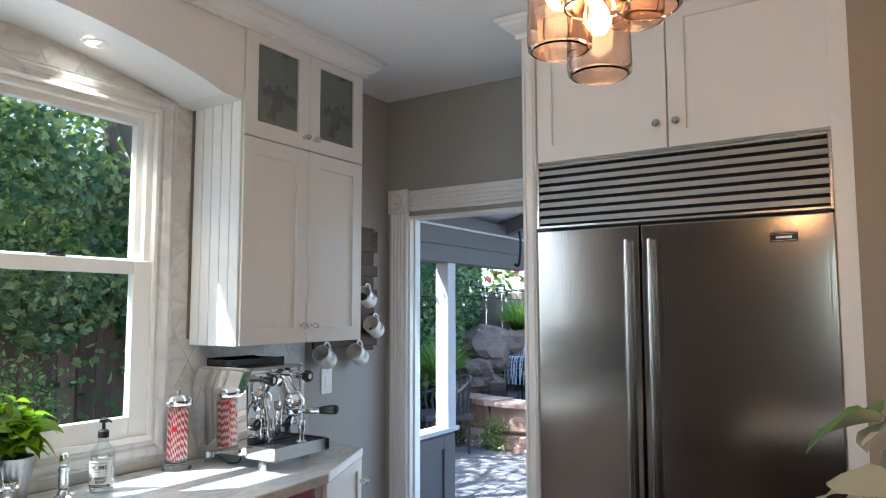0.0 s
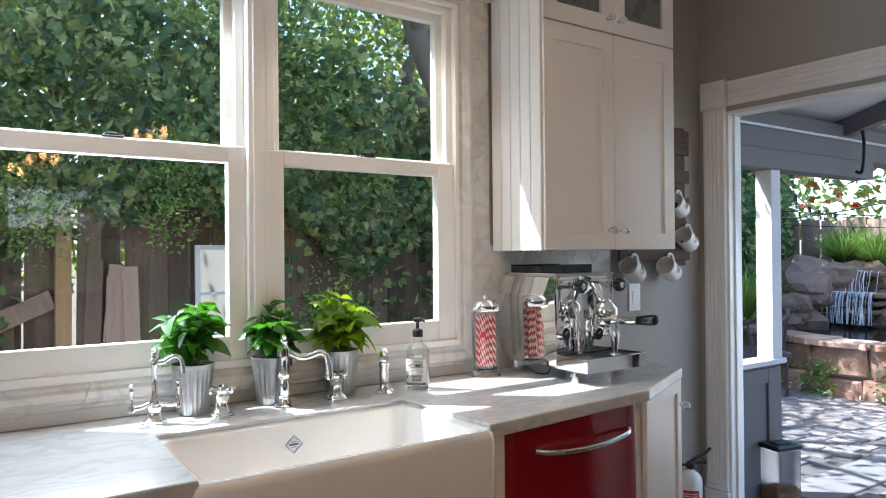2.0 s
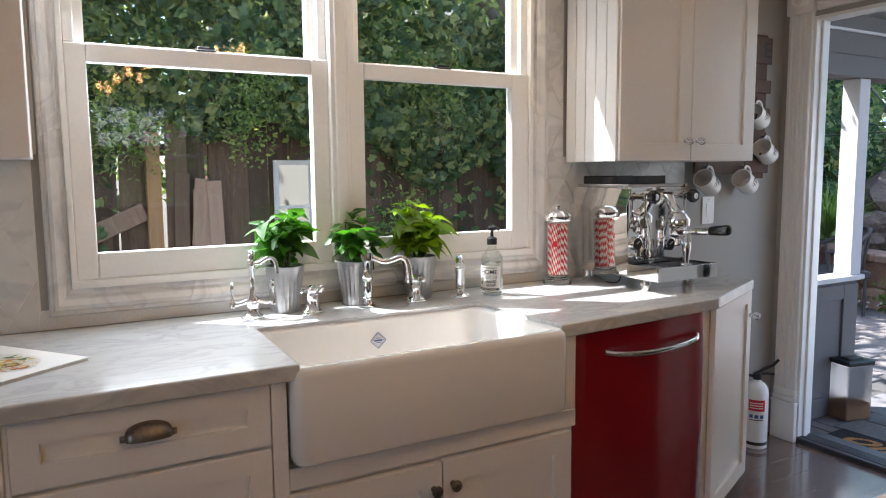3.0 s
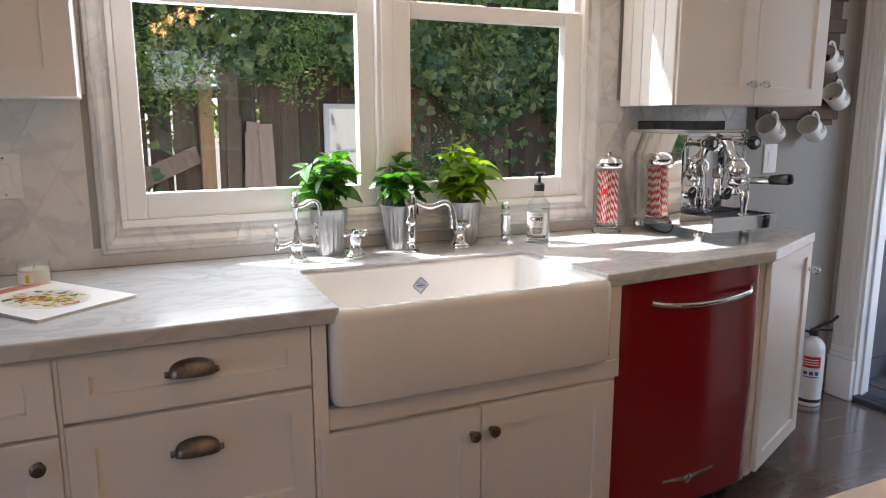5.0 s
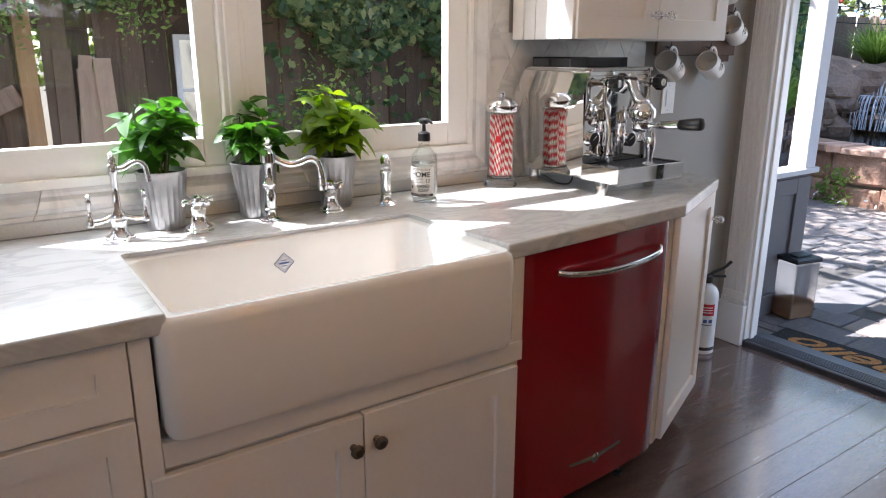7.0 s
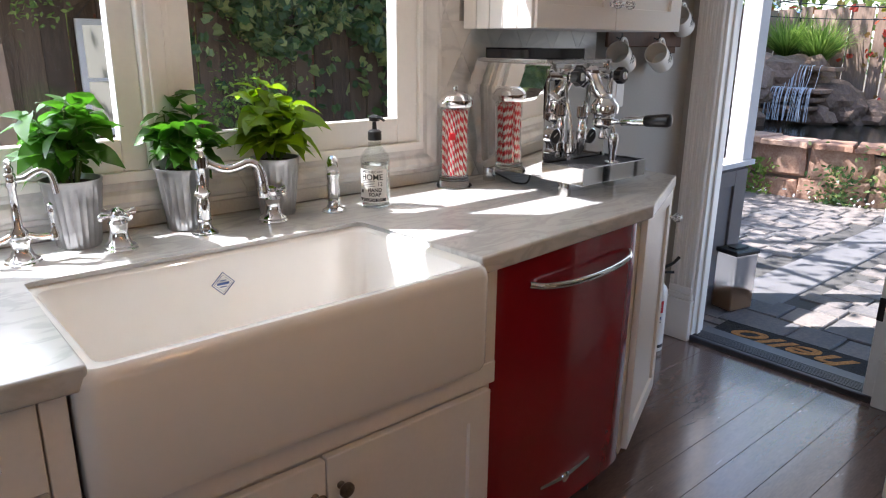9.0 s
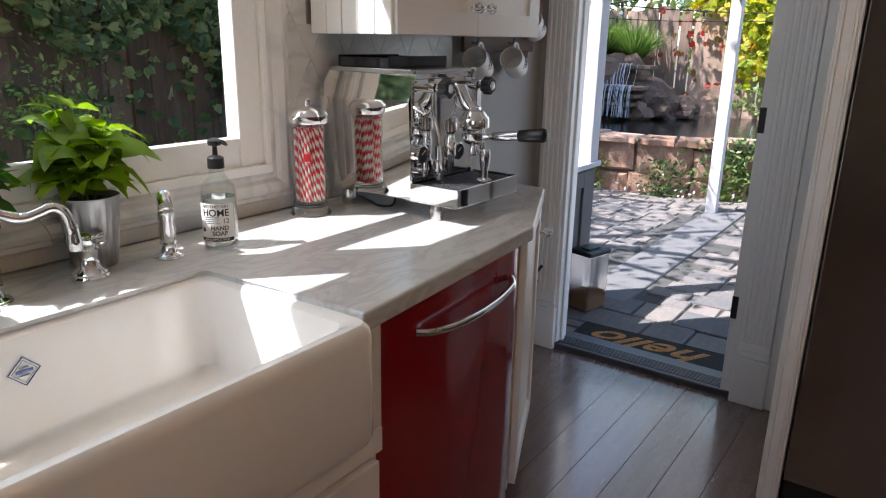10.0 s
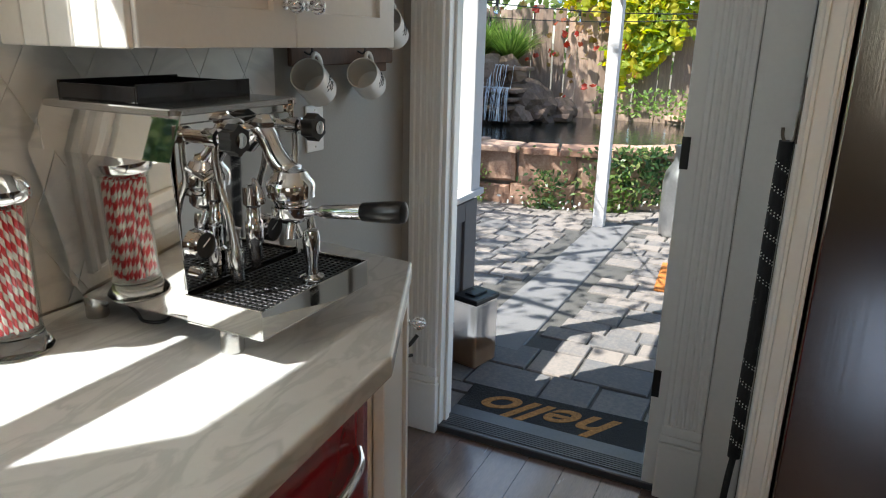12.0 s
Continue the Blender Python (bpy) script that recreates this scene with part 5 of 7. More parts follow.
# steam and water taps
for nm, y, s in (("steam", EY0 + 0.052, -1), ("water", EY1 - 0.045, 1)):
    z = 1.247
    bm = tube([(EX1, y, z), (EX1 + 0.02, y, z), (EX1 + 0.022, y, z), (EX1 + 0.045, y, z), (EX1 + 0.047, y, z), (EX1 + 0.062, y, z)], [0.011, 0.011, 0.015, 0.015, 0.009, 0.009], 16)
    part(nm + "_valve", bm, CHROME, em, smooth=True)
    n = 40
    star = [((0.0215 + 0.0035 * math.cos(6 * 2 * math.pi * i / n)) * math.cos(2 * math.pi * i / n), (0.0215 + 0.0035 * math.cos(6 * 2 * math.pi * i / n)) * math.sin(2 * math.pi * i / n)) for i in range(n)]
    kb = part("valve_knob", prism(star, 0, 0.024, None, 0.002, 2), BLACK, em, "black star knob", m=Matrix.Translation((EX1 + 0.062, y, z)) @ pose(0, 0, 0, 0, 90, 0))
    part("knob_cap", lathe([(0, 0.024), (0.011, 0.024), (0.0115, 0.027), (0, 0.029)], 20), CHROME, kb, "chrome cap", True)
    part(nm + "_wand", tube(spline([(EX1 + 0.034, y, z - 0.012), (EX1 + 0.034, y, z - 0.04), (EX1 + 0.036, y + s * -0.004, z - 0.075), (EX1 + 0.05, y + s * -0.002, z - 0.11), (EX1 + 0.062, y, z - 0.16), (EX1 + 0.066, y, z - 0.212)], 5), [0.0055] * 20 + [0.0065, 0.0075, 0.0085, 0.009, 0.0075, 0.0045], 10), STEEL, em, smooth=True)
    part("bracket", tube(spline([(EX1, y - s * 0.01, z - 0.07), (EX1 + 0.02, y - s * 0.005, z - 0.06), (EX1 + 0.036, y, z - 0.05)], 4), 0.004, 8), CHROME, em, smooth=True)
for y, z in ((EY0 + 0.04, 1.075), (EY0 + 0.21, 1.065)):
    ga = part("gauge", lathe([(0, 0), (0.024, 0), (0.0245, 0.003), (0.0245, 0.012), (0.021, 0.014), (0.02, 0.009), (0, 0.009)], 28), CHROME, em, "small round pressure gauge", True, pose(EX1, y, z, 0, 90, 0))
    part("dial", lathe([(0, 0.0095), (0.02, 0.0095), (0.02, 0.0102), (0, 0.0102)], 24), INK, ga, "black dial")
    part("needle", boxes((-0.001, 0.001, -0.004, 0.015, 0.0103, 0.0112), bev=0), PAPER, ga, m=pose(0, 0, 0, 0, 0, 35))
part("switch", lathe([(0, 0), (0.01, 0), (0.01, 0.01), (0.006, 0.013), (0, 0.013)], 16), CHROME, em, smooth=True, m=pose(EX1, EY0 + 0.03, 1.03, 0, 90, 0))
part("pump_head", lathe([(0, 1.0), (0.012, 1.0), (0.012, 1.02), (0.016, 1.024), (0.016, 1.05), (0.01, 1.055), (0.01, 1.09), (0, 1.095)], 18), CHROME, em, smooth=True, m=pose(EX1 + 0.02, EY0 + 0.1, 0))
part("power_cord", tube(spline([(-2.24, EY0 + 0.1, 0.95), (-2.22, EY0 + 0.06, 0.917), (-2.25, EY0 + 0.035, 0.915), (-2.3, EY0 + 0.06, 0.915), (-2.4, EY0 + 0.1, 0.917)], 5), 0.0032, 8), BLACK, em, "black cord", True)

# candle and magazine
ca = thing("candle", "white candle in a clear glass jar", "candle", m=pose(-2.275, 0.07, 0.91, 0, 0, 55))
part("glass", lathe([(0, 0), (0.036, 0), (0.038, 0.004), (0.038, 0.06), (0.0355, 0.06), (0.0355, 0.006), (0, 0.005)], 32), THIN, ca, smooth=True)
part("wax", lathe([(0, 0.0055), (0.0352, 0.0065), (0.0352, 0.044), (0.03, 0.043), (0, 0.043)], 28), mat("cream_wax", (0.8, 0.76, 0.66), 0.5, var=0.04, sub=0.2), ca, smooth=True)
part("wick", tube([(0, 0, 0.043), (0.001, 0, 0.053)], 0.0009, 6), INK, ca)
bm = bmesh.new()
q = []
for i in range(11):
    a = radians(-38 + 76 * i / 10)
    q.append((bm.verts.new((0.0384 * math.sin(a), -0.0384 * math.cos(a), 0.01)), bm.verts.new((0.0384 * math.sin(a), -0.0384 * math.cos(a), 0.04))))
for a, b in zip(q, q[1:]):
    bm.faces.new((a[0], b[0], b[1], a[1]))
lb = part("label", bm, PAPER, ca, "white label with a yellow square")
part("print", boxes((0.006, 0.016, -0.0394, -0.038, 0.014, 0.034), bev=0), mat("yellow_print", (0.6, 0.5, 0.04), 0.5), lb)
mg = thing("magazine", "food magazine with a pasta dish on its cover", "magazine", m=pose(-2.075, 0.105, 0.91, 0, 0, 38))
for k in range(4):
    part("page", boxes((-0.19, 0.165 - 0.002 * k, -0.125 + 0.003 * k, 0.125 - 0.002 * k, 0.0002 + 0.0016 * k, 0.0014 + 0.0016 * k), bev=0), PAPER, mg)
cov = part("cover", boxes((-0.19, 0.165, -0.125, 0.125, 0.0066, 0.0076), bev=0), PAPER, mg)
part("plate_print", lathe([(0, 0.0077), (0.088, 0.0077), (0.088, 0.0081), (0, 0.0081)], 36), mat("plate_print", (0.7, 0.68, 0.64), 0.4), mg, m=pose(0.01, 0.0, 0) @ Matrix.Diagonal((1.25, 0.95, 1, 1)))
rr = random.Random(9)
FOODS = [mat("food_" + n, c, 0.5, var=0.3, scale=60, fine=200) for n, c in (("yellow", (0.62, 0.42, 0.06)), ("orange", (0.5, 0.14, 0.04)), ("green", (0.12, 0.2, 0.03)), ("cream", (0.7, 0.58, 0.36)))]
for c, f_ in enumerate(FOODS):
    bm = bmesh.new()
    for k in range(34):
        a, d = rr.uniform(0, 6.28), 0.082 * rr.random() ** 0.6
        u, v, an, l = 0.01 + 1.2 * d * math.cos(a), 0.9 * d * math.sin(a), rr.uniform(0, 3.14), rr.uniform(0.006, 0.016)
        w = l * rr.uniform(0.3, 0.7)
        zc = 0.0083 + 0.0002 * (k % 5) + c * 0.00005
        bm.faces.new([bm.verts.new((u + l * ca_ * math.cos(an) - w * cb_ * math.sin(an), v + l * ca_ * math.sin(an) + w * cb_ * math.cos(an), zc)) for ca_, cb_ in ((-1, -0.5), (0.2, -1), (1, -0.2), (0.6, 0.8), (-0.6, 0.9))])
    tagged(part("food_print", bm, f_, mg), kind="stuff")
part("title_print", boxes((-0.17, -0.13, -0.11, 0.11, 0.0077, 0.008), bev=0), mat("salmon_print", (0.6, 0.25, 0.16), 0.5), mg)


# ---- wall things ----
def wall_plate(y, z, w, label, rocker=True):
    p = thing("switch_plate", label, "switch", m=faces_x(XW + 0.0085, y, z))
    part("plate", boxes((0, w, -0.006, 0, 0, 0.125), bev=0.003, seg=2), TRIM, p)
    n = 1 if w < 0.1 else 2
    for k in range(n):
        cx = w * (k + 0.5) / n
        part("rocker", boxes((cx - 0.017, cx + 0.017, -0.009, -0.006, 0.03, 0.095), bev=0.0015), TRIM, p)
        for zz in (0.013, 0.112):
            part("screw", lathe([(0, 0), (0.003, 0), (0.0025, 0.001), (0, 0.0012)], 8), STEEL, p, m=pose(cx, -0.006, zz, 90))
    return p


wall_plate(-0.035, 1.118, 0.085, "white rocker switch plate on marble tile")
o = wall_plate(2.852, 1.095, 0.078, "white switch plate on the greige wall")
o.matrix_basis = faces_x(XW + 0.001, 2.852, 1.095)

# mug rack
rk = thing("mug_rack", "dark wooden wall rack with mug hooks", "mug rack", m=faces_x(XW + 0.001, 0, 0))
part("upright", boxes((3.11, 3.25, -0.02, 0, 1.30, 1.97), bev=0.003), WALNUT, rk)
sg = part("sign_board", boxes((3.09, 3.265, -0.034, -0.021, 1.835, 1.955), bev=0.003), WALNUT, rk, "dark wooden sign board")
write_on("letters", "E", 0.1, INK, sg, pose(3.228, -0.0342, 1.893), bold=0.001)
part("cross_board", boxes((3.09, 3.265, -0.034, -0.021, 1.56, 1.63), bev=0.003), WALNUT, rk)
part("cross_board", boxes((2.76, 3.265, -0.034, -0.021, 1.325, 1.395), bev=0.003), WALNUT, rk)
part("cross_board", boxes((3.09, 3.265, -0.034, -0.021, 1.70, 1.76), bev=0.003), WALNUT, rk)


def hook(y, z):
    return part("hook", tube(spline([(y, -0.034, z), (y, -0.05, z - 0.006), (y, -0.058, z + 0.004), (y, -0.058, z + 0.016)], 4), 0.0025, 8), BLACK, rk, "black wire hook", True)


def mug(y, z, tilt, word, label):
    """Hangs by its handle from a hook at y, z."""
    hook(y, z)
    m = thing("mug", label, "mug", "mugs on the rack", faces_x(XW + 0.066, y, z + 0.008) @ pose(0, 0, 0, 0, tilt, 14))
    # hanging: mouth sideways, handle up
    H = pose(0.004, 0, -0.084, 0, -70, 0)
    part("body", lathe([(0, -0.05), (0.04, -0.05), (0.044, -0.046), (0.045, 0.046), (0.0445, 0.05), (0.0415, 0.05), (0.041, -0.042), (0, -0.044)], 32), CERAM, m, smooth=True, m=H)
    part("handle", tube(spline([(0.043, 0, 0.03), (0.062, 0, 0.032), (0.074, 0, 0.012), (0.072, 0, -0.012), (0.058, 0, -0.03), (0.043, 0, -0.03)], 4), 0.0055, 10), CERAM, m, smooth=True, m=H)
    b = bmesh.new()
    for i, (dz, w) in enumerate(((0.012, 0.018), (0.0, 0.024), (-0.012, 0.014))):
        pts = []
        for s in range(9):
            a = radians(-90 + (s - 4) * w * 1000 / 4 * 1.2)
            pts.append((0.0453 * math.cos(a), 0.0453 * math.sin(a), dz + 0.004 * math.sin(s * 2.4)))
        tube(pts, 0.0009, 5, b)
    part("script", b, INK, m, "black handwritten script", m=H)
    return m


mug(2.815, 1.36, 8, "", "white mug with black script hanging on a hook")
mug(3.065, 1.36, 4, "", "white mug with black script hanging on a hook")
mug(3.2, 1.50, 6, "", "white mug with black script hanging on a hook")
mug(3.13, 1.66, 4, "", "white mug with black script hanging on a hook")

# fire extinguisher
fx_ = thing("fire_extinguisher", "white fire extinguisher with black valve on the floor", "fire extinguisher", m=pose(-2.365, 3.18, 0, 0, 0, 60))
part("cylinder", lathe([(0, 0), (0.05, 0), (0.054, 0.004), (0.054, 0.27), (0.05, 0.295), (0.036, 0.315), (0.018, 0.325), (0.016, 0.34), (0, 0.34)], 36), mat("white_enamel", (0.78, 0.78, 0.77), 0.25, var=0.03, bump=0.01), fx_, smooth=True)
part("base_band", lathe([(0.0545, 0.02), (0.0552, 0.022), (0.0552, 0.034), (0.0545, 0.036)], 32), BLACK, fx_, smooth=True)
bm = lathe([(0, 0.335), (0.02, 0.335), (0.02, 0.362), (0.012, 0.37), (0, 0.372)], 18)
tube(spline([(0.0, 0, 0.365), (0.03, 0, 0.385), (0.07, 0, 0.402), (0.1, 0, 0.43)], 4), [0.008] * 6 + [0.007] * 7, 8, bm)
tube(spline([(0.0, 0, 0.358), (0.03, 0, 0.362), (0.08, 0, 0.36)], 4), 0.006, 8, bm)
tube(spline([(-0.01, 0, 0.35), (-0.05, 0.01, 0.35), (-0.066, 0.012, 0.32), (-0.06, 0.012, 0.26)], 4), 0.007, 8, bm)
part("valve", bm, BLACK, fx_, "black valve and lever", True)
REDP = mat("red_print", (0.55, 0.02, 0.03), 0.4, bump=0)


def wrap(parent, mat_, z0, z1, a0, a1, r, name, label=""):
    bm, q = bmesh.new(), []
    for i in range(13):
        a = radians(a0 + (a1 - a0) * i / 12)
        q.append((bm.verts.new((r * math.cos(a), r * math.sin(a), z0)), bm.verts.new((r * math.cos(a), r * math.sin(a), z1))))
    for a, b in zip(q, q[1:]):
        bm.faces.new((a[0], b[0], b[1], a[1]))
    return part(name, bm, mat_, parent, label, True)


wrap(fx_, REDP, 0.19, 0.245, -150, -70, 0.0546, "label", "red printed label")
for k in range(3):
    wrap(fx_, PAPER, 0.203 + k * 0.012, 0.207 + k * 0.012, -145, -80, 0.0549, "print")
    wrap(fx_, BLUE, 0.155, 0.172, -146 + k * 26, -128 + k * 26, 0.0547, "print")
wrap(fx_, INK, 0.144, 0.148, -146, -76, 0.0547, "print")

# leash on the refrigerator panel
ROPE = mat("black_rope", (0.012, 0.012, 0.014), 0.7, var=0.3, scale=60, fine=300, bump=0.5)
le = thing("dog_leash", "black rope leash with pale flecks on a hook", "leash", m=pose(-1.262, 3.115, 0))
part("hook", tube(spline([(0, 0, 1.28), (-0.006, 0, 1.25), (-0.008, 0, 1.2), (-0.022, 0, 1.19), (-0.032, 0, 1.205), (-0.034, 0, 1.225)], 4), 0.004, 8), BRONZE, le, "dark metal hook", True)
part("hook_plate", boxes((-0.004, -0.0005, -0.014, 0.014, 1.19, 1.34), bev=0.002), BRONZE, le)
lp = spline([(-0.022, 0.0, 1.195), (-0.024, 0.004, 1.0), (-0.023, -0.004, 0.75), (-0.025, 0.003, 0.5), (-0.024, 0.0, 0.36)], 8)
part("rope", tube(lp, 0.0165, 12), ROPE, le, smooth=True)
part("loop", tube(spline([(-0.024, 0.0, 0.37), (-0.03, -0.02, 0.31), (-0.034, -0.034, 0.24), (-0.034, -0.012, 0.205), (-0.032, 0.018, 0.235), (-0.028, 0.012, 0.31), (-0.024, 0.0, 0.37)], 5), 0.0085, 10), ROPE, le, smooth=True)
bm = bmesh.new()
for k in range(14):
    z = 1.16 - k * 0.056
    for s in range(8):
        a = radians(-200 + 28 * s)
        for d in (0, 0.008):
            box(bm, -0.0235 + 0.0168 * math.cos(a) - 0.0014, -0.0235 + 0.0168 * math.cos(a) + 0.0014, 0.0168 * math.sin(a) - 0.0014, 0.0168 * math.sin(a) + 0.0014, z - s * 0.005 - d - 0.0015, z - s * 0.005 - d + 0.0015)
tagged(part("fleck", bm, PAPER, le), kind="stuff")

# ---- island, pendant and vase ----
isl = thing("kitchen_island", "kitchen island with a pale stone top", "island")
part("body", boxes((-0.62, 1.1, 0.82, 1.48, 0.1, 0.88), (-0.56, 1.04, 0.88, 1.42, 0, 0.1)), WALNUT, isl)
part("stone_top", boxes((-0.70, 1.2, 0.73, 1.56, 0.88, 0.92), bev=0.006, seg=3), STONETOP, isl, "pale veined stone top")
for k in range(3):
    part("panel", shaker(0.56, 0.74, 0.06), WALNUT, isl, m=pose(-0.61 + k * 0.57, 0.80, 0.12))
vz = thing("flower_vase", "glass vase with pale dried eucalyptus on the island", "vase", m=pose(0.2, 1.12, 0.92))
part("vase", lathe([(0, 0), (0.05, 0), (0.055, 0.01), (0.06, 0.14), (0.045, 0.22), (0.05, 0.25), (0.047, 0.25), (0.042, 0.22), (0.057, 0.14), (0.052, 0.012), (0, 0.01)], 30), GLASS, vz, smooth=True)
EUC = [leaf_shape(0.12, 0.05, 0.3, 0.15), leaf_shape(0.085, 0.055, 0.15, 0.2)]
for me in EUC:
    me.materials.append(LEAF_PALE)
EUC += [leaf_shape(0.1, 0.055, 0.2, 0.15)]
EUC[2].materials.append(LEAF_IVY)
r5 = random.Random(21)
for k in range(7):
    a = radians(175 + (k - 2.5) * 26)
    h = 0.06 + 0.16 * r5.uniform(0.4, 1)
    pth = spline([(0, 0, 0.05), (0.03 * math.cos(a), 0.03 * math.sin(a), 0.26), (0.12 * math.cos(a), 0.12 * math.sin(a), 0.29 + h * 0.6), (0.24 * math.cos(a), 0.24 * math.sin(a), 0.265 + h)], 5)
    part("branch", tube(pth, 0.0025, 6), WALNUT, vz, smooth=True)
    for i in range(6, len(pth)):
        for s in (-1, 1):
            lf = new("leaf", EUC[(i + k) % 3])
            lf.parent = vz
            lf.matrix_basis = Matrix.Translation(pth[i]) @ Euler((s * 0.5, r5.uniform(-0.2, 0.9), a + s * r5.uniform(0.5, 1.4))).to_matrix().to_4x4() @ Matrix.Scale(r5.uniform(0.7, 1.0), 4)

BULB = glow("warm_bulb", (1.0, 0.56, 0.24), 5)
FILAMENT = glow("glowing_filament", (1.0, 0.55, 0.2), 75)
pend = thing("pendant_lamp", "cluster pendant with amber glass shades and glowing bulbs", "pendant lamp", m=pose(-0.40, 1.22, 0))
part("canopy", lathe([(0, ZC), (0.12, ZC), (0.12, ZC - 0.02), (0.1, ZC - 0.03), (0, ZC - 0.03)], 30), BRONZE, pend, smooth=True)
for i, (dx, dy, z) in enumerate(((0.018, 0.045, 1.897), (-0.03, -0.005, 1.932), (0.05, -0.055, 1.968), (0.105, 0.03, 1.985), (0.062, 0.1, 2.0))):
    sh = part("shade", lathe([(0.0, 0.004), (0.03, 0.002), (0.055, 0.0), (0.062, 0.006), (0.064, 0.02), (0.062, 0.09), (0.064, 0.14), (0.05, 0.165), (0.028, 0.18), (0.028, 0.2), (0.024, 0.2), (0.024, 0.178), (0.047, 0.16), (0.06, 0.138), (0.058, 0.09), (0.06, 0.022), (0.054, 0.006), (0, 0.009)], 36), AMBER, pend, "amber glass shade", True, pose(dx, dy, z) @ Matrix.Diagonal((0.83, 0.83, 0.83, 1)))
    sh.visible_shadow = False
    b = part("bulb", lathe([(0, 0.07), (0.012, 0.073), (0.02, 0.085), (0.022, 0.1), (0.016, 0.12), (0.01, 0.14), (0, 0.14)], 18), BULB, pend, "glowing bulb", True, pose(dx, dy, z))
    b.visible_shadow = False
    part("filament", tube([(0, 0.024 * math.cos(q), 0.1 + 0.024 * math.sin(q)) for q in [math.pi * j / 8 for j in range(9)]], 0.0016, 6), FILAMENT, pend, "glowing filament", m=pose(dx, dy, z, 0, 0, 40 * i))
    part("socket", lathe([(0, 0.14), (0.014, 0.14), (0.016, 0.2), (0.01, 0.215), (0, 0.216)], 16), BRONZE, pend, smooth=True, m=pose(dx, dy, z))
    part("cord", tube([(dx, dy, z + 0.21), (dx * 0.7, dy * 0.7, ZC - 0.03)], 0.0025, 6), BLACK, pend)
for x, y in ((0.62, 0.78), (1.5, 0.66)):
    copy_thing(pend, pose(x, y, 0.0, 0, 0, 50 * x))
lp_ = new("pendant_bulbs", bpy.data.lights.new("pendant_bulbs", "POINT"))
lp_.data.energy, lp_.data.color, lp_.data.shadow_soft_size = 0.9, (1.0, 0.62, 0.32), 0.08
lp_.location = (-0.38, 1.22, 2.03)


# ---- garden ----
PAVER = mat("tumbled_paver", (0.2, 0.195, 0.2), 0.8, var=0.25, scale=9, fine=70, bump=0.25, spread=0.9, other=(0.285, 0.245, 0.22), depth=0.006)
JOINT = mat("joint_sand", (0.1, 0.095, 0.09), 0.95, var=0.3, fine=200, bump=0.3)
CONC = mat("smooth_concrete", (0.19, 0.185, 0.19), 0.75, var=0.1, scale=3, fine=90, bump=0.1)
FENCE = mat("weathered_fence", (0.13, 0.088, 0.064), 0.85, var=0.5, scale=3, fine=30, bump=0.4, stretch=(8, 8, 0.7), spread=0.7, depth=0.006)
# the fence boards again, paler: sunlight put into the colour
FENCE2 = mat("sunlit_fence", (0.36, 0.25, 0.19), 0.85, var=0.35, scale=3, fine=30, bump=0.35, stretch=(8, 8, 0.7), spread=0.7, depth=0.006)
LUMBER = mat("new_lumber", (0.4, 0.23, 0.11), 0.7, var=0.25, scale=4, fine=40, bump=0.15, stretch=(8, 8, 0.8))
TAUPE = mat("taupe_porch_paint", (0.16, 0.145, 0.15), 0.6, var=0.08, scale=3, fine=60, bump=0.05)
PORCHW = mat("white_porch_paint", (0.72, 0.7, 0.72), 0.55, var=0.05, scale=3, fine=60, bump=0.05)
SANDST = mat("pink_flagstone", (0.45, 0.25, 0.17), 0.85, var=0.3, scale=8, fine=50, bump=0.5, spread=0.9, other=(0.54, 0.37, 0.28), depth=0.01)
MORTAR = mat("grey_mortar", (0.22, 0.17, 0.14), 0.95, var=0.25, fine=100, bump=0.4)
ROCK = mat("waterfall_rock", (0.19, 0.125, 0.09), 0.85, var=0.4, scale=5, fine=30, bump=0.7, spread=0.6, depth=0.02)
WATER = mat("pond_water", (0.012, 0.016, 0.016), 0.06, var=0.2, scale=6, fine=30, bump=0.25, depth=0.01)
FALLW = mat("falling_water", (0.6, 0.63, 0.66), 0.25, var=0.2, scale=20, fine=60, bump=0.5, stretch=(4, 4, 0.5))
BARK = mat("tree_bark", (0.1, 0.078, 0.06), 0.9, var=0.35, scale=6, fine=40, bump=0.6, stretch=(3, 3, 0.8))
EARTH = mat("garden_earth", (0.12, 0.095, 0.06), 0.95, var=0.4, scale=2, fine=30, bump=0.4)
ROOFM = mat("roof_shingle", (0.22, 0.2, 0.19), 0.85, var=0.3, scale=6, fine=60, bump=0.3)

GZ = -0.05
struct("ground", boxes((-400, 400, -400, 400, -0.6, -0.13), bev=0), EARTH, "bare garden earth", "ground")


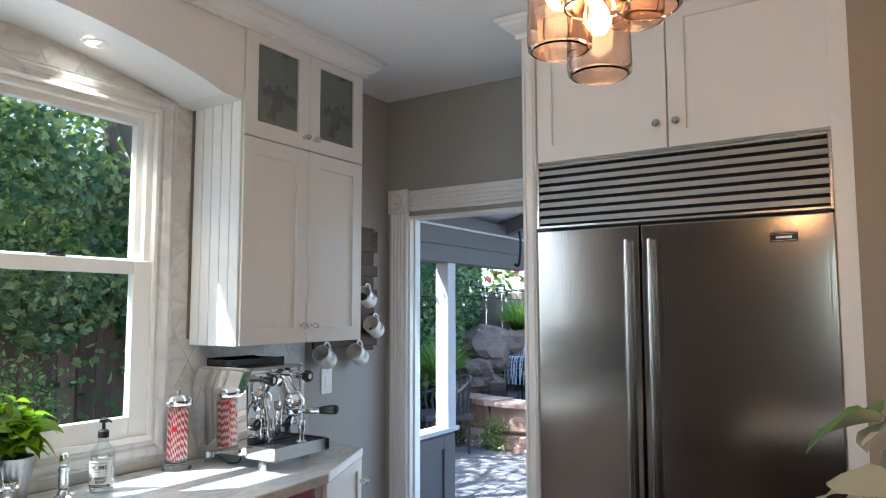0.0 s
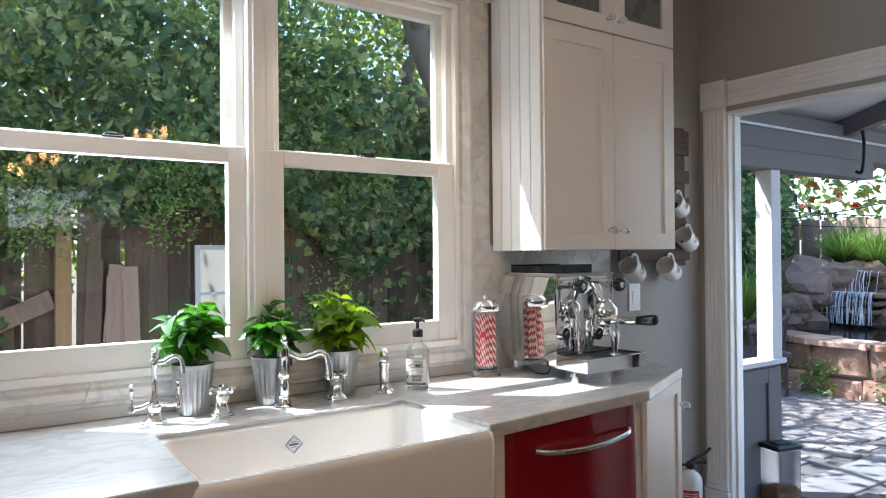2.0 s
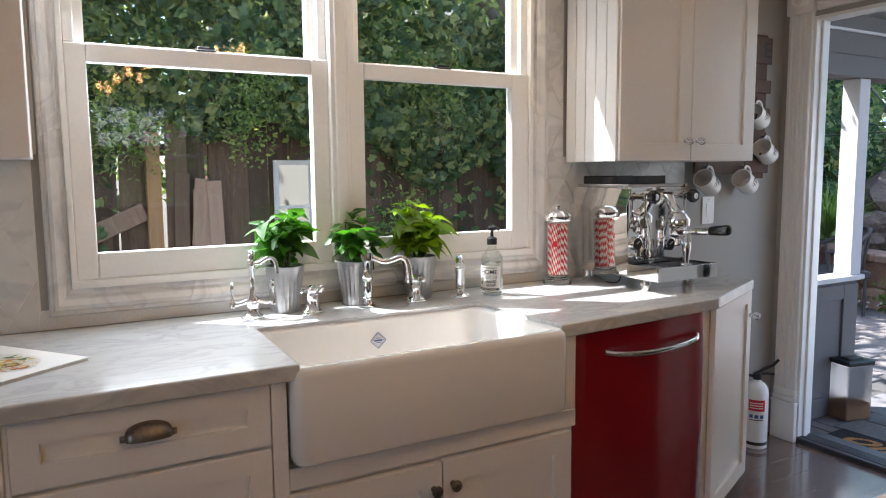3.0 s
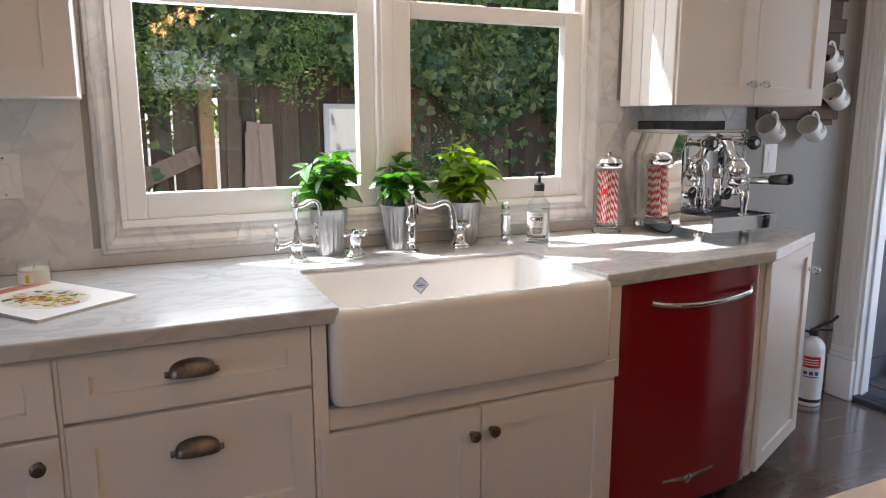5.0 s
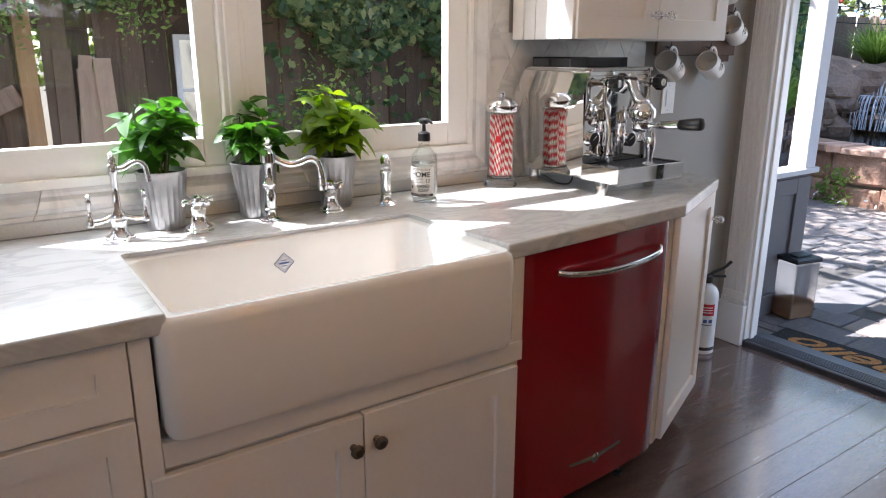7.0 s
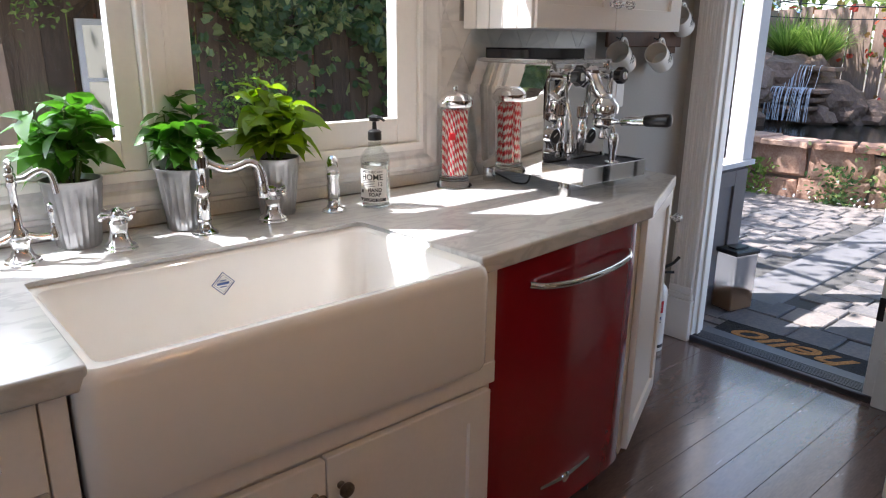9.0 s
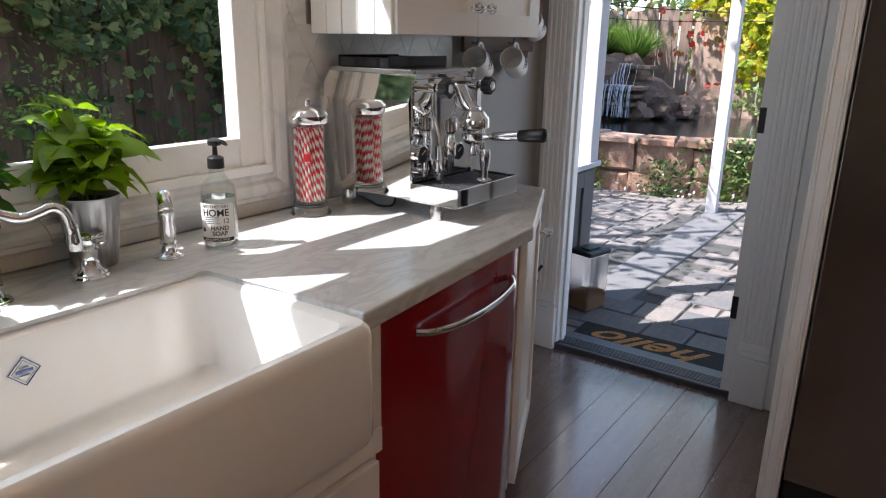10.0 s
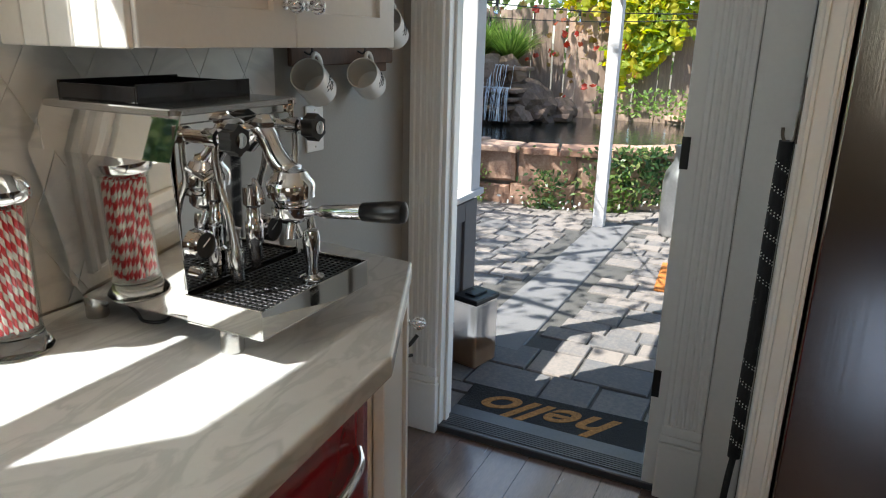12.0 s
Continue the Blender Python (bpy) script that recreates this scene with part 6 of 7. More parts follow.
def leaves(name, label, category, count, size, material, seed, where, face=None, kind="stuff", parent=None, lobed=False):
    """Many small leaves as one mesh. where(rng) gives a place; face: the way that they mostly look."""
    r = np.random.RandomState(seed)
    rr_ = random.Random(seed)
    P = np.array([where(rr_) for _ in range(count)], dtype=float)
    nrm = r.normal(size=(count, 3))
    if face is not None:
        nrm = nrm * 0.75 + np.array(face)
    nrm /= np.linalg.norm(nrm, axis=1)[:, None]
    t = np.cross(nrm, r.normal(size=(count, 3)))
    t /= np.linalg.norm(t, axis=1)[:, None]
    b = np.cross(nrm, t)
    s = size * r.uniform(0.55, 1.25, size=count)[:, None]
    if lobed:
        shape = [(0, -0.45, 0), (0.5, -0.25, 0.08), (0.3, 0.05, 0.0), (0.42, 0.3, 0.05), (0, 0.62, -0.06), (-0.42, 0.3, 0.05), (-0.3, 0.05, 0.0), (-0.5, -0.25, 0.08)]
    else:
        shape = [(0, -0.5, 0), (0.26, -0.1, 0.06), (0.2, 0.25, 0.05), (0, 0.6, -0.06), (-0.2, 0.25, 0.05), (-0.26, -0.1, 0.06)]
    k = len(shape)
    V = np.concatenate([P + s * (u * t + v * b + w * nrm) for u, v, w in shape], axis=1).reshape(-1, 3)
    me = bpy.data.meshes.new(name)
    if lobed:
        F = [f for i in range(count) for f in ((i * k, i * k + 1, i * k + 2, i * k + 6, i * k + 7), (i * k + 2, i * k + 3, i * k + 4, i * k + 5, i * k + 6))]
    else:
        F = [(i * k, i * k + 1, i * k + 2, i * k + 3, i * k + 4, i * k + 5) for i in range(count)]
    me.from_pydata(V.tolist(), [], F)
    me.materials.append(material)
    o = new(name, me)
    if parent is not None:
        o.parent = parent
        return tagged(o, kind="stuff")
    return tagged(o, label, category, kind=kind)


# patio
pat = struct("patio", boxes((-6.2, 2.5, YD + 0.13, 8.6, -0.2, GZ - 0.012), bev=0), JOINT, "blue-grey tumbled paver patio", "pavement")
struct("concrete_band", boxes((-2.60, -2.30, 4.3, 7.08, -0.1, GZ + 0.002), bev=0.006), CONC, "smooth concrete band between the porch posts", "pavement")


def paver_mesh(w, d, seed):
    r = random.Random(seed)
    po = [(0.004 + r.uniform(0, 0.005), 0.004 + r.uniform(0, 0.005)), (w - 0.004 - r.uniform(0, 0.005), 0.004 + r.uniform(0, 0.005)), (w - 0.004 - r.uniform(0, 0.005), d - 0.004 - r.uniform(0, 0.005)), (0.004 + r.uniform(0, 0.005), d - 0.004 - r.uniform(0, 0.005))]
    return chip(po, 0.02, 0.006)


def lay_pavers():
    r = random.Random(31)
    kinds = {}
    for key, (w, d) in (("s", (0.245, 0.155)), ("m", (0.165, 0.155)), ("l", (0.34, 0.25)), ("n", (0.22, 0.25)), ("t", (0.3, 0.09))):
        kinds[key] = []
        for q in range(3):
            me = fin(paver_mesh(w, d, q + len(kinds) * 7), "paver")
            me.materials.append(PAVER)
            kinds[key].append((me, w))
    rest_v, rest_f = [], []
    made = 0
    y = YD + 0.15
    row = 0
    while y < 8.5:
        near = y < 4.15
        keys, d = (("l", "n", "l"), 0.25) if near and row != 1 else ((("t",), 0.09) if near else (("s", "s", "m"), 0.155))
        x = -6.1 - r.uniform(0, 0.2)
        while x < 0.6:
            me, w = kinds[keys[r.randrange(len(keys))]][r.randrange(3)]
            band = y > 4.2 and y < 7.08 and x + w > -2.61 and x < -2.29
            if not band:
                z = GZ - 0.02 + r.uniform(-0.0025, 0.0025)
                if -3.5 < x < -1.0 and y < 7.0 and made < 300:
                    o = new("paver", me)
                    o.parent = pat
                    o.matrix_basis = pose(x, y, z, r.uniform(-0.6, 0.6), r.uniform(-0.6, 0.6), r.uniform(-0.8, 0.8))
                    made += 1
                else:
                    n0 = len(rest_v)
                    rest_v += [(v.co.x + x, v.co.y + y, v.co.z + z) for v in me.vertices]
                    rest_f += [[n0 + i for i in f.vertices] for f in me.polygons]
            x += w
        y += d
        row += 1
    me = bpy.data.meshes.new("pavers")
    me.from_pydata(rest_v, [], rest_f)
    me.materials.append(PAVER)
    o = new("pavers", me)
    o.parent = pat
    tagged(o, kind="stuff")


# doormats and the food box
dm = thing("doormat", "black coir doormat with orange lettering at the threshold", "doormat", m=pose(-1.966, 3.742, GZ + 0.002, 0, 0, 2.2))
MATB = mat("black_coir", (0.018, 0.018, 0.02), 0.95, var=0.5, scale=60, fine=300, bump=0.9, depth=0.006)
ORNG = mat("orange_coir", (0.42, 0.2, 0.06), 0.95, var=0.6, scale=60, fine=300, bump=0.9, depth=0.006)
part("mat", boxes((-0.375, 0.375, -0.142, 0.142, 0, 0.014), bev=0.004), MATB, dm)
me = lettering("hello", 0.235, 0.35, 0.004)
for v in me.vertices:
    v.co = (v.co.x * 1.15 + v.co.y * 0.22, v.co.y, v.co.z * 4 + 0.0146)
me.materials.clear()
me.materials.append(ORNG)
o = new("lettering", me)
o.parent, o.matrix_basis = dm, pose(0, 0.012, 0, 0, 0, 180)
tagged(o, "orange hello lettering")
om = thing("doormat", "small orange coir mat lying on the patio", "doormat", m=pose(-1.69, 5.83, GZ + 0.004, 0, 0, 4))
part("mat", boxes((-0.2, 0.2, -0.3, 0.3, 0, 0.012), bev=0.004), mat("orange_mat", (0.6, 0.2, 0.04), 0.9, var=0.3, fine=200, bump=0.6), om)
fb = thing("food_container", "clear food box with a black lid and kibble", "container", m=pose(-2.452, 4.105, GZ + 0.002, 0, 0, -14))
wm, dm_ = 0.066, 0.085
part("box", boxes((-wm, wm, -dm_, dm_, 0, 0.31), bev=0.012, seg=3), glass("cloudy_plastic", (0.9, 0.92, 0.95), 0.3, 1.2), fb, "clear plastic box")
part("lid", boxes((-wm - 0.005, wm + 0.005, -dm_ - 0.005, dm_ + 0.005, 0.31, 0.335), (-0.03, 0.03, -0.05, 0.05, 0.335, 0.343), bev=0.006, seg=2), BLACK, fb, "black plastic lid")
KIB = mat("kibble", (0.34, 0.18, 0.09), 0.8, var=0.4, scale=60, fine=120, bump=0.6)
bm = bmesh.new()
rk_ = random.Random(3)
for k in range(150):
    bmesh.ops.create_icosphere(bm, subdivisions=1, radius=0.008, matrix=Matrix.Translation((rk_.uniform(-wm + 0.01, wm - 0.01), rk_.uniform(-dm_ + 0.01, dm_ - 0.01), 0.08 + rk_.uniform(0, 0.02))))
box(bm, -wm + 0.004, wm - 0.004, -dm_ + 0.004, dm_ - 0.004, 0.004, 0.082)
tagged(part("kibble", bm, KIB, fb), kind="stuff")

# porch: half wall, posts, beams and roof
pw = thing("porch_half_wall", "taupe panelled porch half wall with a pale cap", "half wall", kind="structure")
part("wall", boxes((-2.60, -2.545, YD + 0.1, 4.26, GZ - 0.05, 0.715)), TAUPE, pw)
part("stile", boxes((-2.545, -2.53, YD + 0.1, 3.57, GZ, 0.695), bev=0.002), TAUPE, pw)
part("stile", boxes((-2.545, -2.53, 4.13, 4.26, GZ, 0.695), bev=0.002), TAUPE, pw)
part("rail", boxes((-2.545, -2.531, 3.57, 4.13, GZ, 0.06), bev=0.002), TAUPE, pw)
part("rail", boxes((-2.545, -2.531, 3.57, 4.13, 0.61, 0.695), bev=0.002), TAUPE, pw)
part("batten", boxes((-2.545, -2.538, 3.85, 3.862, 0.06, 0.61), bev=0.001), TAUPE, pw)
part("cap", boxes((-2.63, -2.505, YD + 0.1, 4.28, 0.715, 0.745), bev=0.006, seg=2), PORCHW, pw)
p1 = thing("porch_post", "white painted square porch post on the half wall", "post", "porch posts")
part("shaft", boxes((-2.615, -2.515, 4.152, 4.25, 0.745, 1.835), bev=0.006, seg=2), PORCHW, p1)
p2 = thing("porch_post", "white painted slender porch post on the patio", "post", "porch posts")
part("shaft", boxes((-2.60, -2.51, 6.88, 6.97, GZ - 0.02, 1.95), bev=0.006, seg=2), PORCHW, p2)
pr = thing("porch_roof", "taupe porch beams under a white board ceiling", "porch roof", kind="structure")
part("lower_beam", boxes((-2.63, -2.50, YD + 0.1, 5.35, 1.835, 1.95), bev=0.004), TAUPE, pr)
part("upper_beam", boxes((-2.66, -2.52, YD + 0.1, 7.1, 1.952, 2.17), bev=0.004), TAUPE, pr)
part("trim_strip", boxes((-2.518, -2.505, YD + 0.1, 7.1, 2.07, 2.085), bev=0.002), PORCHW, pr)
for k in range(16):
    x0 = -2.66 + k * 0.15
    bm = bmesh.new()
    prism([(x0, 2.175 + k * 0.042), (x0 + 0.147, 2.175 + (k + 1) * 0.042), (x0 + 0.147, 2.195 + (k + 1) * 0.042), (x0, 2.195 + k * 0.042)], YD + 0.1, 7.1, bm)
    part("ceiling_board", bm, PORCHW, pr, m=Matrix(((1, 0, 0, 0), (0, 0, 1, 0), (0, 1, 0, 0), (0, 0, 0, 1))))
for y in (5.0, 6.6):
    bm = bmesh.new()
    prism([(-2.66, 2.06), (-0.3, 2.72), (-0.3, 2.84), (-2.66, 2.17)], y, y + 0.09, bm)
    part("rafter", bm, TAUPE, pr, m=Matrix(((1, 0, 0, 0), (0, 0, 1, 0), (0, 1, 0, 0), (0, 0, 0, 1))))
lh = thing("lantern_bracket", "dark curved metal bracket on the porch beam", "bracket")
part("arm", tube(spline([(-2.50, 5.05, 2.15), (-2.44, 5.05, 2.14), (-2.42, 5.05, 2.05), (-2.425, 5.05, 1.93), (-2.44, 5.05, 1.86), (-2.47, 5.05, 1.87)], 5), 0.011, 8), BLACK, lh, smooth=True)


# fences
def fence(name, label, p0, p1, height, material, w=0.14, seed=1, gaps=()):
    f = thing(name, label, "fence", kind="structure")
    r = random.Random(seed)
    d = Vector((p1[0] - p0[0], p1[1] - p0[1], 0))
    n, a = int(d.length / w), math.degrees(math.atan2(d.y, d.x))
    bm = boxes((0, w - 0.008, -0.01, 0.01, 0, 1), bev=0)
    me = fin(bm, "board")
    me.materials.append(material)
    for k in range(n):
        s = k * w
        if any(g0 < s < g1 for g0, g1 in gaps):
            continue
        o = new("board", me)
        o.parent = f
        o.matrix_basis = pose(p0[0] + d.x / d.length * s, p0[1] + d.y / d.length * s, -0.13, r.uniform(-0.8, 0.8), r.uniform(-0.7, 0.7), a + r.uniform(-1, 1)) @ Matrix.Diagonal((r.uniform(0.96, 1.03), 1, height + 0.13 + r.uniform(-0.05, 0.03), 1))
    m = pose(p0[0], p0[1], 0, 0, 0, a)
    for z in (0.35, height - 0.25):
        part("rail", boxes((0, d.length, 0.012, 0.05, z, z + 0.085)), material, f, m=m)
    return f


WFX = -5.3
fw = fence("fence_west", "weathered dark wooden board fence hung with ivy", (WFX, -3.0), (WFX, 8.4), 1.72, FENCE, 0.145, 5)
fence("fence_north", "wooden board fence behind the pond, sunlight in its colour", (-6.4, 11.0), (1.5, 11.2), 1.85, FENCE2, 0.16, 6)
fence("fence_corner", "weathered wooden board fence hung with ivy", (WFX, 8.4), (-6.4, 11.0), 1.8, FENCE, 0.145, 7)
rs = random.Random(17)
lean = thing("lumber_stack", "old boards and a new post leaning on the fence", "lumber")
part("post", boxes((WFX + 0.03, WFX + 0.12, 0.80, 0.89, -0.13, 1.62), bev=0.004), LUMBER, lean, "fresh wooden post")
for k in range(6):
    y = 0.93 + k * 0.06 + rs.uniform(-0.012, 0.012)
    h = 1.42 + rs.uniform(-0.1, 0.1)
    # FENCE2 boards carry sunlight in their colour
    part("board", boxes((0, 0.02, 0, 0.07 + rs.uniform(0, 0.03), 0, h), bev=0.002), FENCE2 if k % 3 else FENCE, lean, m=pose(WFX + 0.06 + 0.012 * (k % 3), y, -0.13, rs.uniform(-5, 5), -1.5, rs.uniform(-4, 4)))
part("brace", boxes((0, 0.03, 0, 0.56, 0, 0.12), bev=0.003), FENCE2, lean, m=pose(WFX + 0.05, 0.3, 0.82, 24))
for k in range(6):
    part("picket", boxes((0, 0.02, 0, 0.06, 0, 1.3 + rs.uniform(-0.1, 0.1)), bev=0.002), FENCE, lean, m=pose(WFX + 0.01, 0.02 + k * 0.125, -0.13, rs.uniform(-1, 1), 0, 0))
gm = thing("garden_mirror", "white framed mirror hung on the fence by a cord", "mirror", m=faces_x(WFX + 0.035, 1.66, 0.78))
part("frame", boxes((0, 0.035, -0.02, 0.005, 0, 0.66), (0.265, 0.30, -0.02, 0.005, 0, 0.66), (0.035, 0.265, -0.02, 0.005, 0, 0.035), (0.035, 0.265, -0.02, 0.005, 0.625, 0.66), (0.035, 0.265, -0.018, 0.005, 0.31, 0.33), bev=0.002), PORCHW, gm, "white wooden frame")
part("glass", boxes((0.03, 0.27, -0.004, 0.0, 0.03, 0.63), bev=0), MIRRORM, gm, "mirror glass")
part("cord", tube([(0.01, 0.0, 0.66), (0.15, 0.004, 0.82), (0.29, 0.0, 0.66)], 0.003, 6), BLACK, gm)


# ivy and hedges
def thin_above(y):
    """Height over which the greenery opens towards the neighbour's tree."""
    if y < 2.6 or y > 5.6:
        return 9.0
    return 3.45 - 1.15 * (y - 2.7) if y < 3.25 else max(2.3, 2.82 - 0.6 * (y - 3.25))


def ivy_west(r):
    y = r.uniform(-3.0, 8.6)
    hang = 1.5 - 0.35 * math.sin(y * 1.3 + 0.6) + 0.22 * math.sin(y * 3.1)
    if 2.3 < y < 4.6:
        hang -= 0.45 + 0.25 * math.sin(y * 5)
    if 0.6 < y < 2.15:
        hang = 1.66 + 0.08 * math.sin(y * 9)
    if y > 5.0:
        hang = 0.3
    z = hang + (r.random() ** 1.4) * (3.0 - hang) if r.random() < 0.95 or 0.6 < y < 2.15 else r.uniform(0.6, 1.6)
    z = min(z, thin_above(y) - 0.5 * r.random())
    return (WFX + 0.05 + r.uniform(-0.02, 0.16) + 0.12 * max(0, math.sin(y * 2.2 + z * 2)) * (z > 1.6), y, z)


def hedge(r):
    y, z = r.uniform(-4, 9.0), 1.5 + 3.6 * r.random()
    while z > thin_above(y) and r.random() > 0.06:
        y, z = r.uniform(-4, 9.0), 1.5 + 3.6 * r.random()
    return (WFX - 0.1 - r.random() ** 2 * 1.0 + 0.28 * math.sin(y * 1.9 + z * 1.3) + 0.2 * math.sin(y * 4.3 - z * 3.1), y, z)


leaves("ivy", "dark green ivy hanging over the fence", "ivy", 20000, 0.082, LEAF_IVY, 1, ivy_west, (0.8, -0.1, 0.35), lobed=True)
leaves("hedge", "tall leafy hedge behind the fence", "hedge", 60000, 0.06, LEAF_IVY, 2, hedge, (0.6, -0.1, 0.5))
_rc = random.Random(77)
CLUMPS = [(_rc.uniform(-2.5, 3.3), _rc.uniform(1.75, 4.0)) for _ in range(75)]
CLUMPS = [c for c in CLUMPS if c[1] < thin_above(c[0])]


def shoots(r):
    y, z = CLUMPS[r.randrange(len(CLUMPS))]
    return (WFX + 0.2 + r.gauss(0, 0.1), y + r.gauss(0, 0.16), z + r.gauss(0, 0.2))


leaves("hedge_shoots", "light olive young shoots on the hedge", "shoots", 8000, 0.052, LEAF_FAR, 5, shoots, (0.5, -0.2, 0.6))
leaves("far_foliage", "sunlit tree foliage behind the hedge", "foliage", 62000, 0.13, LEAF_FAR, 3, lambda r: (-8.6 + r.uniform(-1.4, 1.4) + 0.8 * math.sin(r.random() * 9), r.uniform(-6, 12), 1.0 + 6.2 * r.random()), (0.3, 0, 0.6))


# added sprays, mostly standing in for bright foliage reflected in the window panes
SPRAYS = [(0.36, 1.62, 0.1, 0.12), (0.55, 1.7, 0.1, 0.12), (0.72, 1.6, 0.09, 0.1), (0.32, 1.15, 0.06, 0.16), (1.4, 1.68, 0.09, 0.14), (1.5, 1.95, 0.1, 0.12), (2.5, 0.95, 0.12, 0.16), (2.75, 0.75, 0.12, 0.16)]


def sprays(r):
    y, z, a, b = SPRAYS[r.randrange(len(SPRAYS))]
    return (WFX + 0.34 + r.gauss(0, 0.08), y + r.gauss(0, a), z + r.gauss(0, b))


leaves("reflection_shrub", "fine-leaved pale green shrub, stand-in for reflected foliage", "shrub", 3600, 0.036, LEAF_FERN, 6, sprays, (0.5, -0.3, 0.7))


# tree by the fence
def tree(x, y, seed, label, n=4200, thick=0.14, bends=((0, 0, 0), (0.05, 0.15, 1.2), (0.1, 0.1, 2.2), (-0.05, -0.25, 3.1), (-0.1, -0.4, 3.7))):
    r = random.Random(seed)
    t = thing("tree", label, "tree", m=pose(x, y, -0.13))
    trunk = spline([Vector(q) for q in bends], 5)
    part("trunk", tube(trunk, [thick * (1 - 0.5 * i / len(trunk)) for i in range(len(trunk))], 10), BARK, t, smooth=True)
    tips = []
    for k in range(7):
        a = k * 0.95 + r.uniform(-0.3, 0.3)
        s = trunk[-1 - (k % 4) * 2]
        e = s + Vector((math.cos(a) * r.uniform(0.8, 1.5), math.sin(a) * r.uniform(0.8, 1.5), r.uniform(0.3, 1.3)))
        mid = (s + e) / 2 + Vector((0, 0, r.uniform(0.0, 0.3)))
        path = spline([s, mid, e], 4)
        part("limb", tube(path, [0.06 - 0.045 * i / len(path) for i in range(len(path))], 8), BARK, t, smooth=True)
        tips += [mid, e, e]
    tips = [p + Vector((r.gauss(0, 0.3), r.gauss(0, 0.3), r.gauss(0, 0.25))) for p in tips for _ in range(2)]

    def spot(q):
        c = tips[q.randrange(len(tips))]
        return (c.x + q.gauss(0, 0.33), c.y + q.gauss(0, 0.33), c.z + q.gauss(0, 0.26))
    leaves("crown", "", "", n, 0.1, LEAF_FAR, seed, spot, (0, 0, 0.5), parent=t)
    return t


tree(-6.2, 4.3, 11, "slender garden tree with a bent dark trunk", 3000, 0.095, ((0, 0.03, 0), (0, 0.03, 1.5), (0, -0.03, 2.75), (0.02, -0.22, 3.06), (0, -0.33, 3.28), (-0.1, -0.12, 3.55), (-0.15, 0.2, 3.9)))
tree(-6.6, 1.4, 12, "leafy garden tree rising behind the hedge")
# added tree with a thin crown, there to cast dappled shade on the patio
tree(-4.9, 3.6, 13, "leafy garden tree added to dapple the patio", n=900)

# ---- pond ----
PC, PR = Vector((-3.6, 9.45)), 2.15
pond = thing("pond_wall", "curved pink flagstone pond wall with flat coping", "garden wall", kind="structure")


def ring_wall(r0, r1, z0, z1, n=72):
    bm = bmesh.new()
    R = []
    for i in range(n):
        a = 2 * math.pi * i / n
        c, s = math.cos(a), math.sin(a)
        R.append([bm.verts.new((PC.x + q * c, PC.y + q * s * 0.98, z)) for q, z in ((r0, z0), (r1, z0), (r1, z1), (r0, z1))])
    for i in range(n):
        a, b = R[i], R[(i + 1) % n]
        for k in range(4):
            bm.faces.new((a[k], a[(k + 1) % 4], b[(k + 1) % 4], b[k]))
    return bm


part("core", ring_wall(PR - 0.24, PR - 0.02, -0.13, 0.43), MORTAR, pond)
rp = random.Random(44)


def wall_stones():
    a = radians(180)
    # irregular stones set in jittered courses round the front
    rows = [(-0.12, 0.14), (0.14, 0.43)]
    for ri, (z0, z1) in enumerate(rows):
        a = radians(186) + rp.uniform(0, 0.05)
        while a < radians(372):
            w = rp.uniform(0.26, 0.6) / PR
            j = lambda s: rp.uniform(-s, s)
            u0, u1 = a + 0.004, a + w - 0.004
            ta, tb = z0 + 0.008 + j(0.05), z0 + 0.008 + j(0.05)
            tc, td = z1 - 0.008 + j(0.03), z1 - 0.008 + j(0.03)
            q = [(u0 + j(0.012), ta), ((u0 + u1) / 2 + j(0.02), min(ta, tb) + j(0.012)), (u1 + j(0.012), tb), (u1 + j(0.012), (tb + tc) / 2), (u1 + j(0.012), tc), ((u0 + u1) / 2, max(tc, td) + j(0.01)), (u0 + j(0.012), td)]
            bm = bmesh.new()
            dp = rp.uniform(0.03, 0.06)
            rings = []
            cu, cz = sum(p[0] for p in q) / 7, sum(p[1] for p in q) / 7
            for k, d in ((1.0, -0.03), (1.0, dp * 0.5), (0.84, dp)):
                rings.append([bm.verts.new((PC.x + (PR + d) * math.cos(cu + (u - cu) * k), PC.y + 0.98 * (PR + d) * math.sin(cu + (u - cu) * k), cz + (z - cz) * k)) for u, z in q])
            for s, e in zip(rings, rings[1:]):
                for i in range(7):
                    bm.faces.new((s[i], s[(i + 1) % 7], e[(i + 1) % 7], e[i]))
            bm.faces.new(rings[-1])
            part("stone", bm, SANDST, pond)
            a += w
    a = 0.0
    while a < 2 * math.pi:
        w = rp.uniform(0.28, 0.46) / PR
        bm = bmesh.new()
        n = 5
        outer = [(a + 0.006 + (w - 0.012) * i / n, PR + 0.09 + rp.uniform(-0.03, 0.035)) for i in range(n + 1)]
        inner = [(a + w - 0.006 - (w - 0.012) * i / n, PR - 0.28 + rp.uniform(-0.03, 0.03)) for i in range(n + 1)]
        poly = [(PC.x + q * math.cos(t), PC.y + 0.98 * q * math.sin(t)) for t, q in outer + inner]
        o = part("coping_stone", chip([(p[0] - PC.x, p[1] - PC.y) for p in poly], rp.uniform(0.05, 0.07), 0.012), SANDST, pond)
        o.location = (PC.x, PC.y, 0.43)
        a += w


struct("pond_water", prism([(PC.x + (PR - 0.23) * math.cos(2 * math.pi * i / 48), PC.y + 0.98 * (PR - 0.23) * math.sin(2 * math.pi * i / 48)) for i in range(48)], 0.0, 0.385), WATER, "dark still pond water", "water")


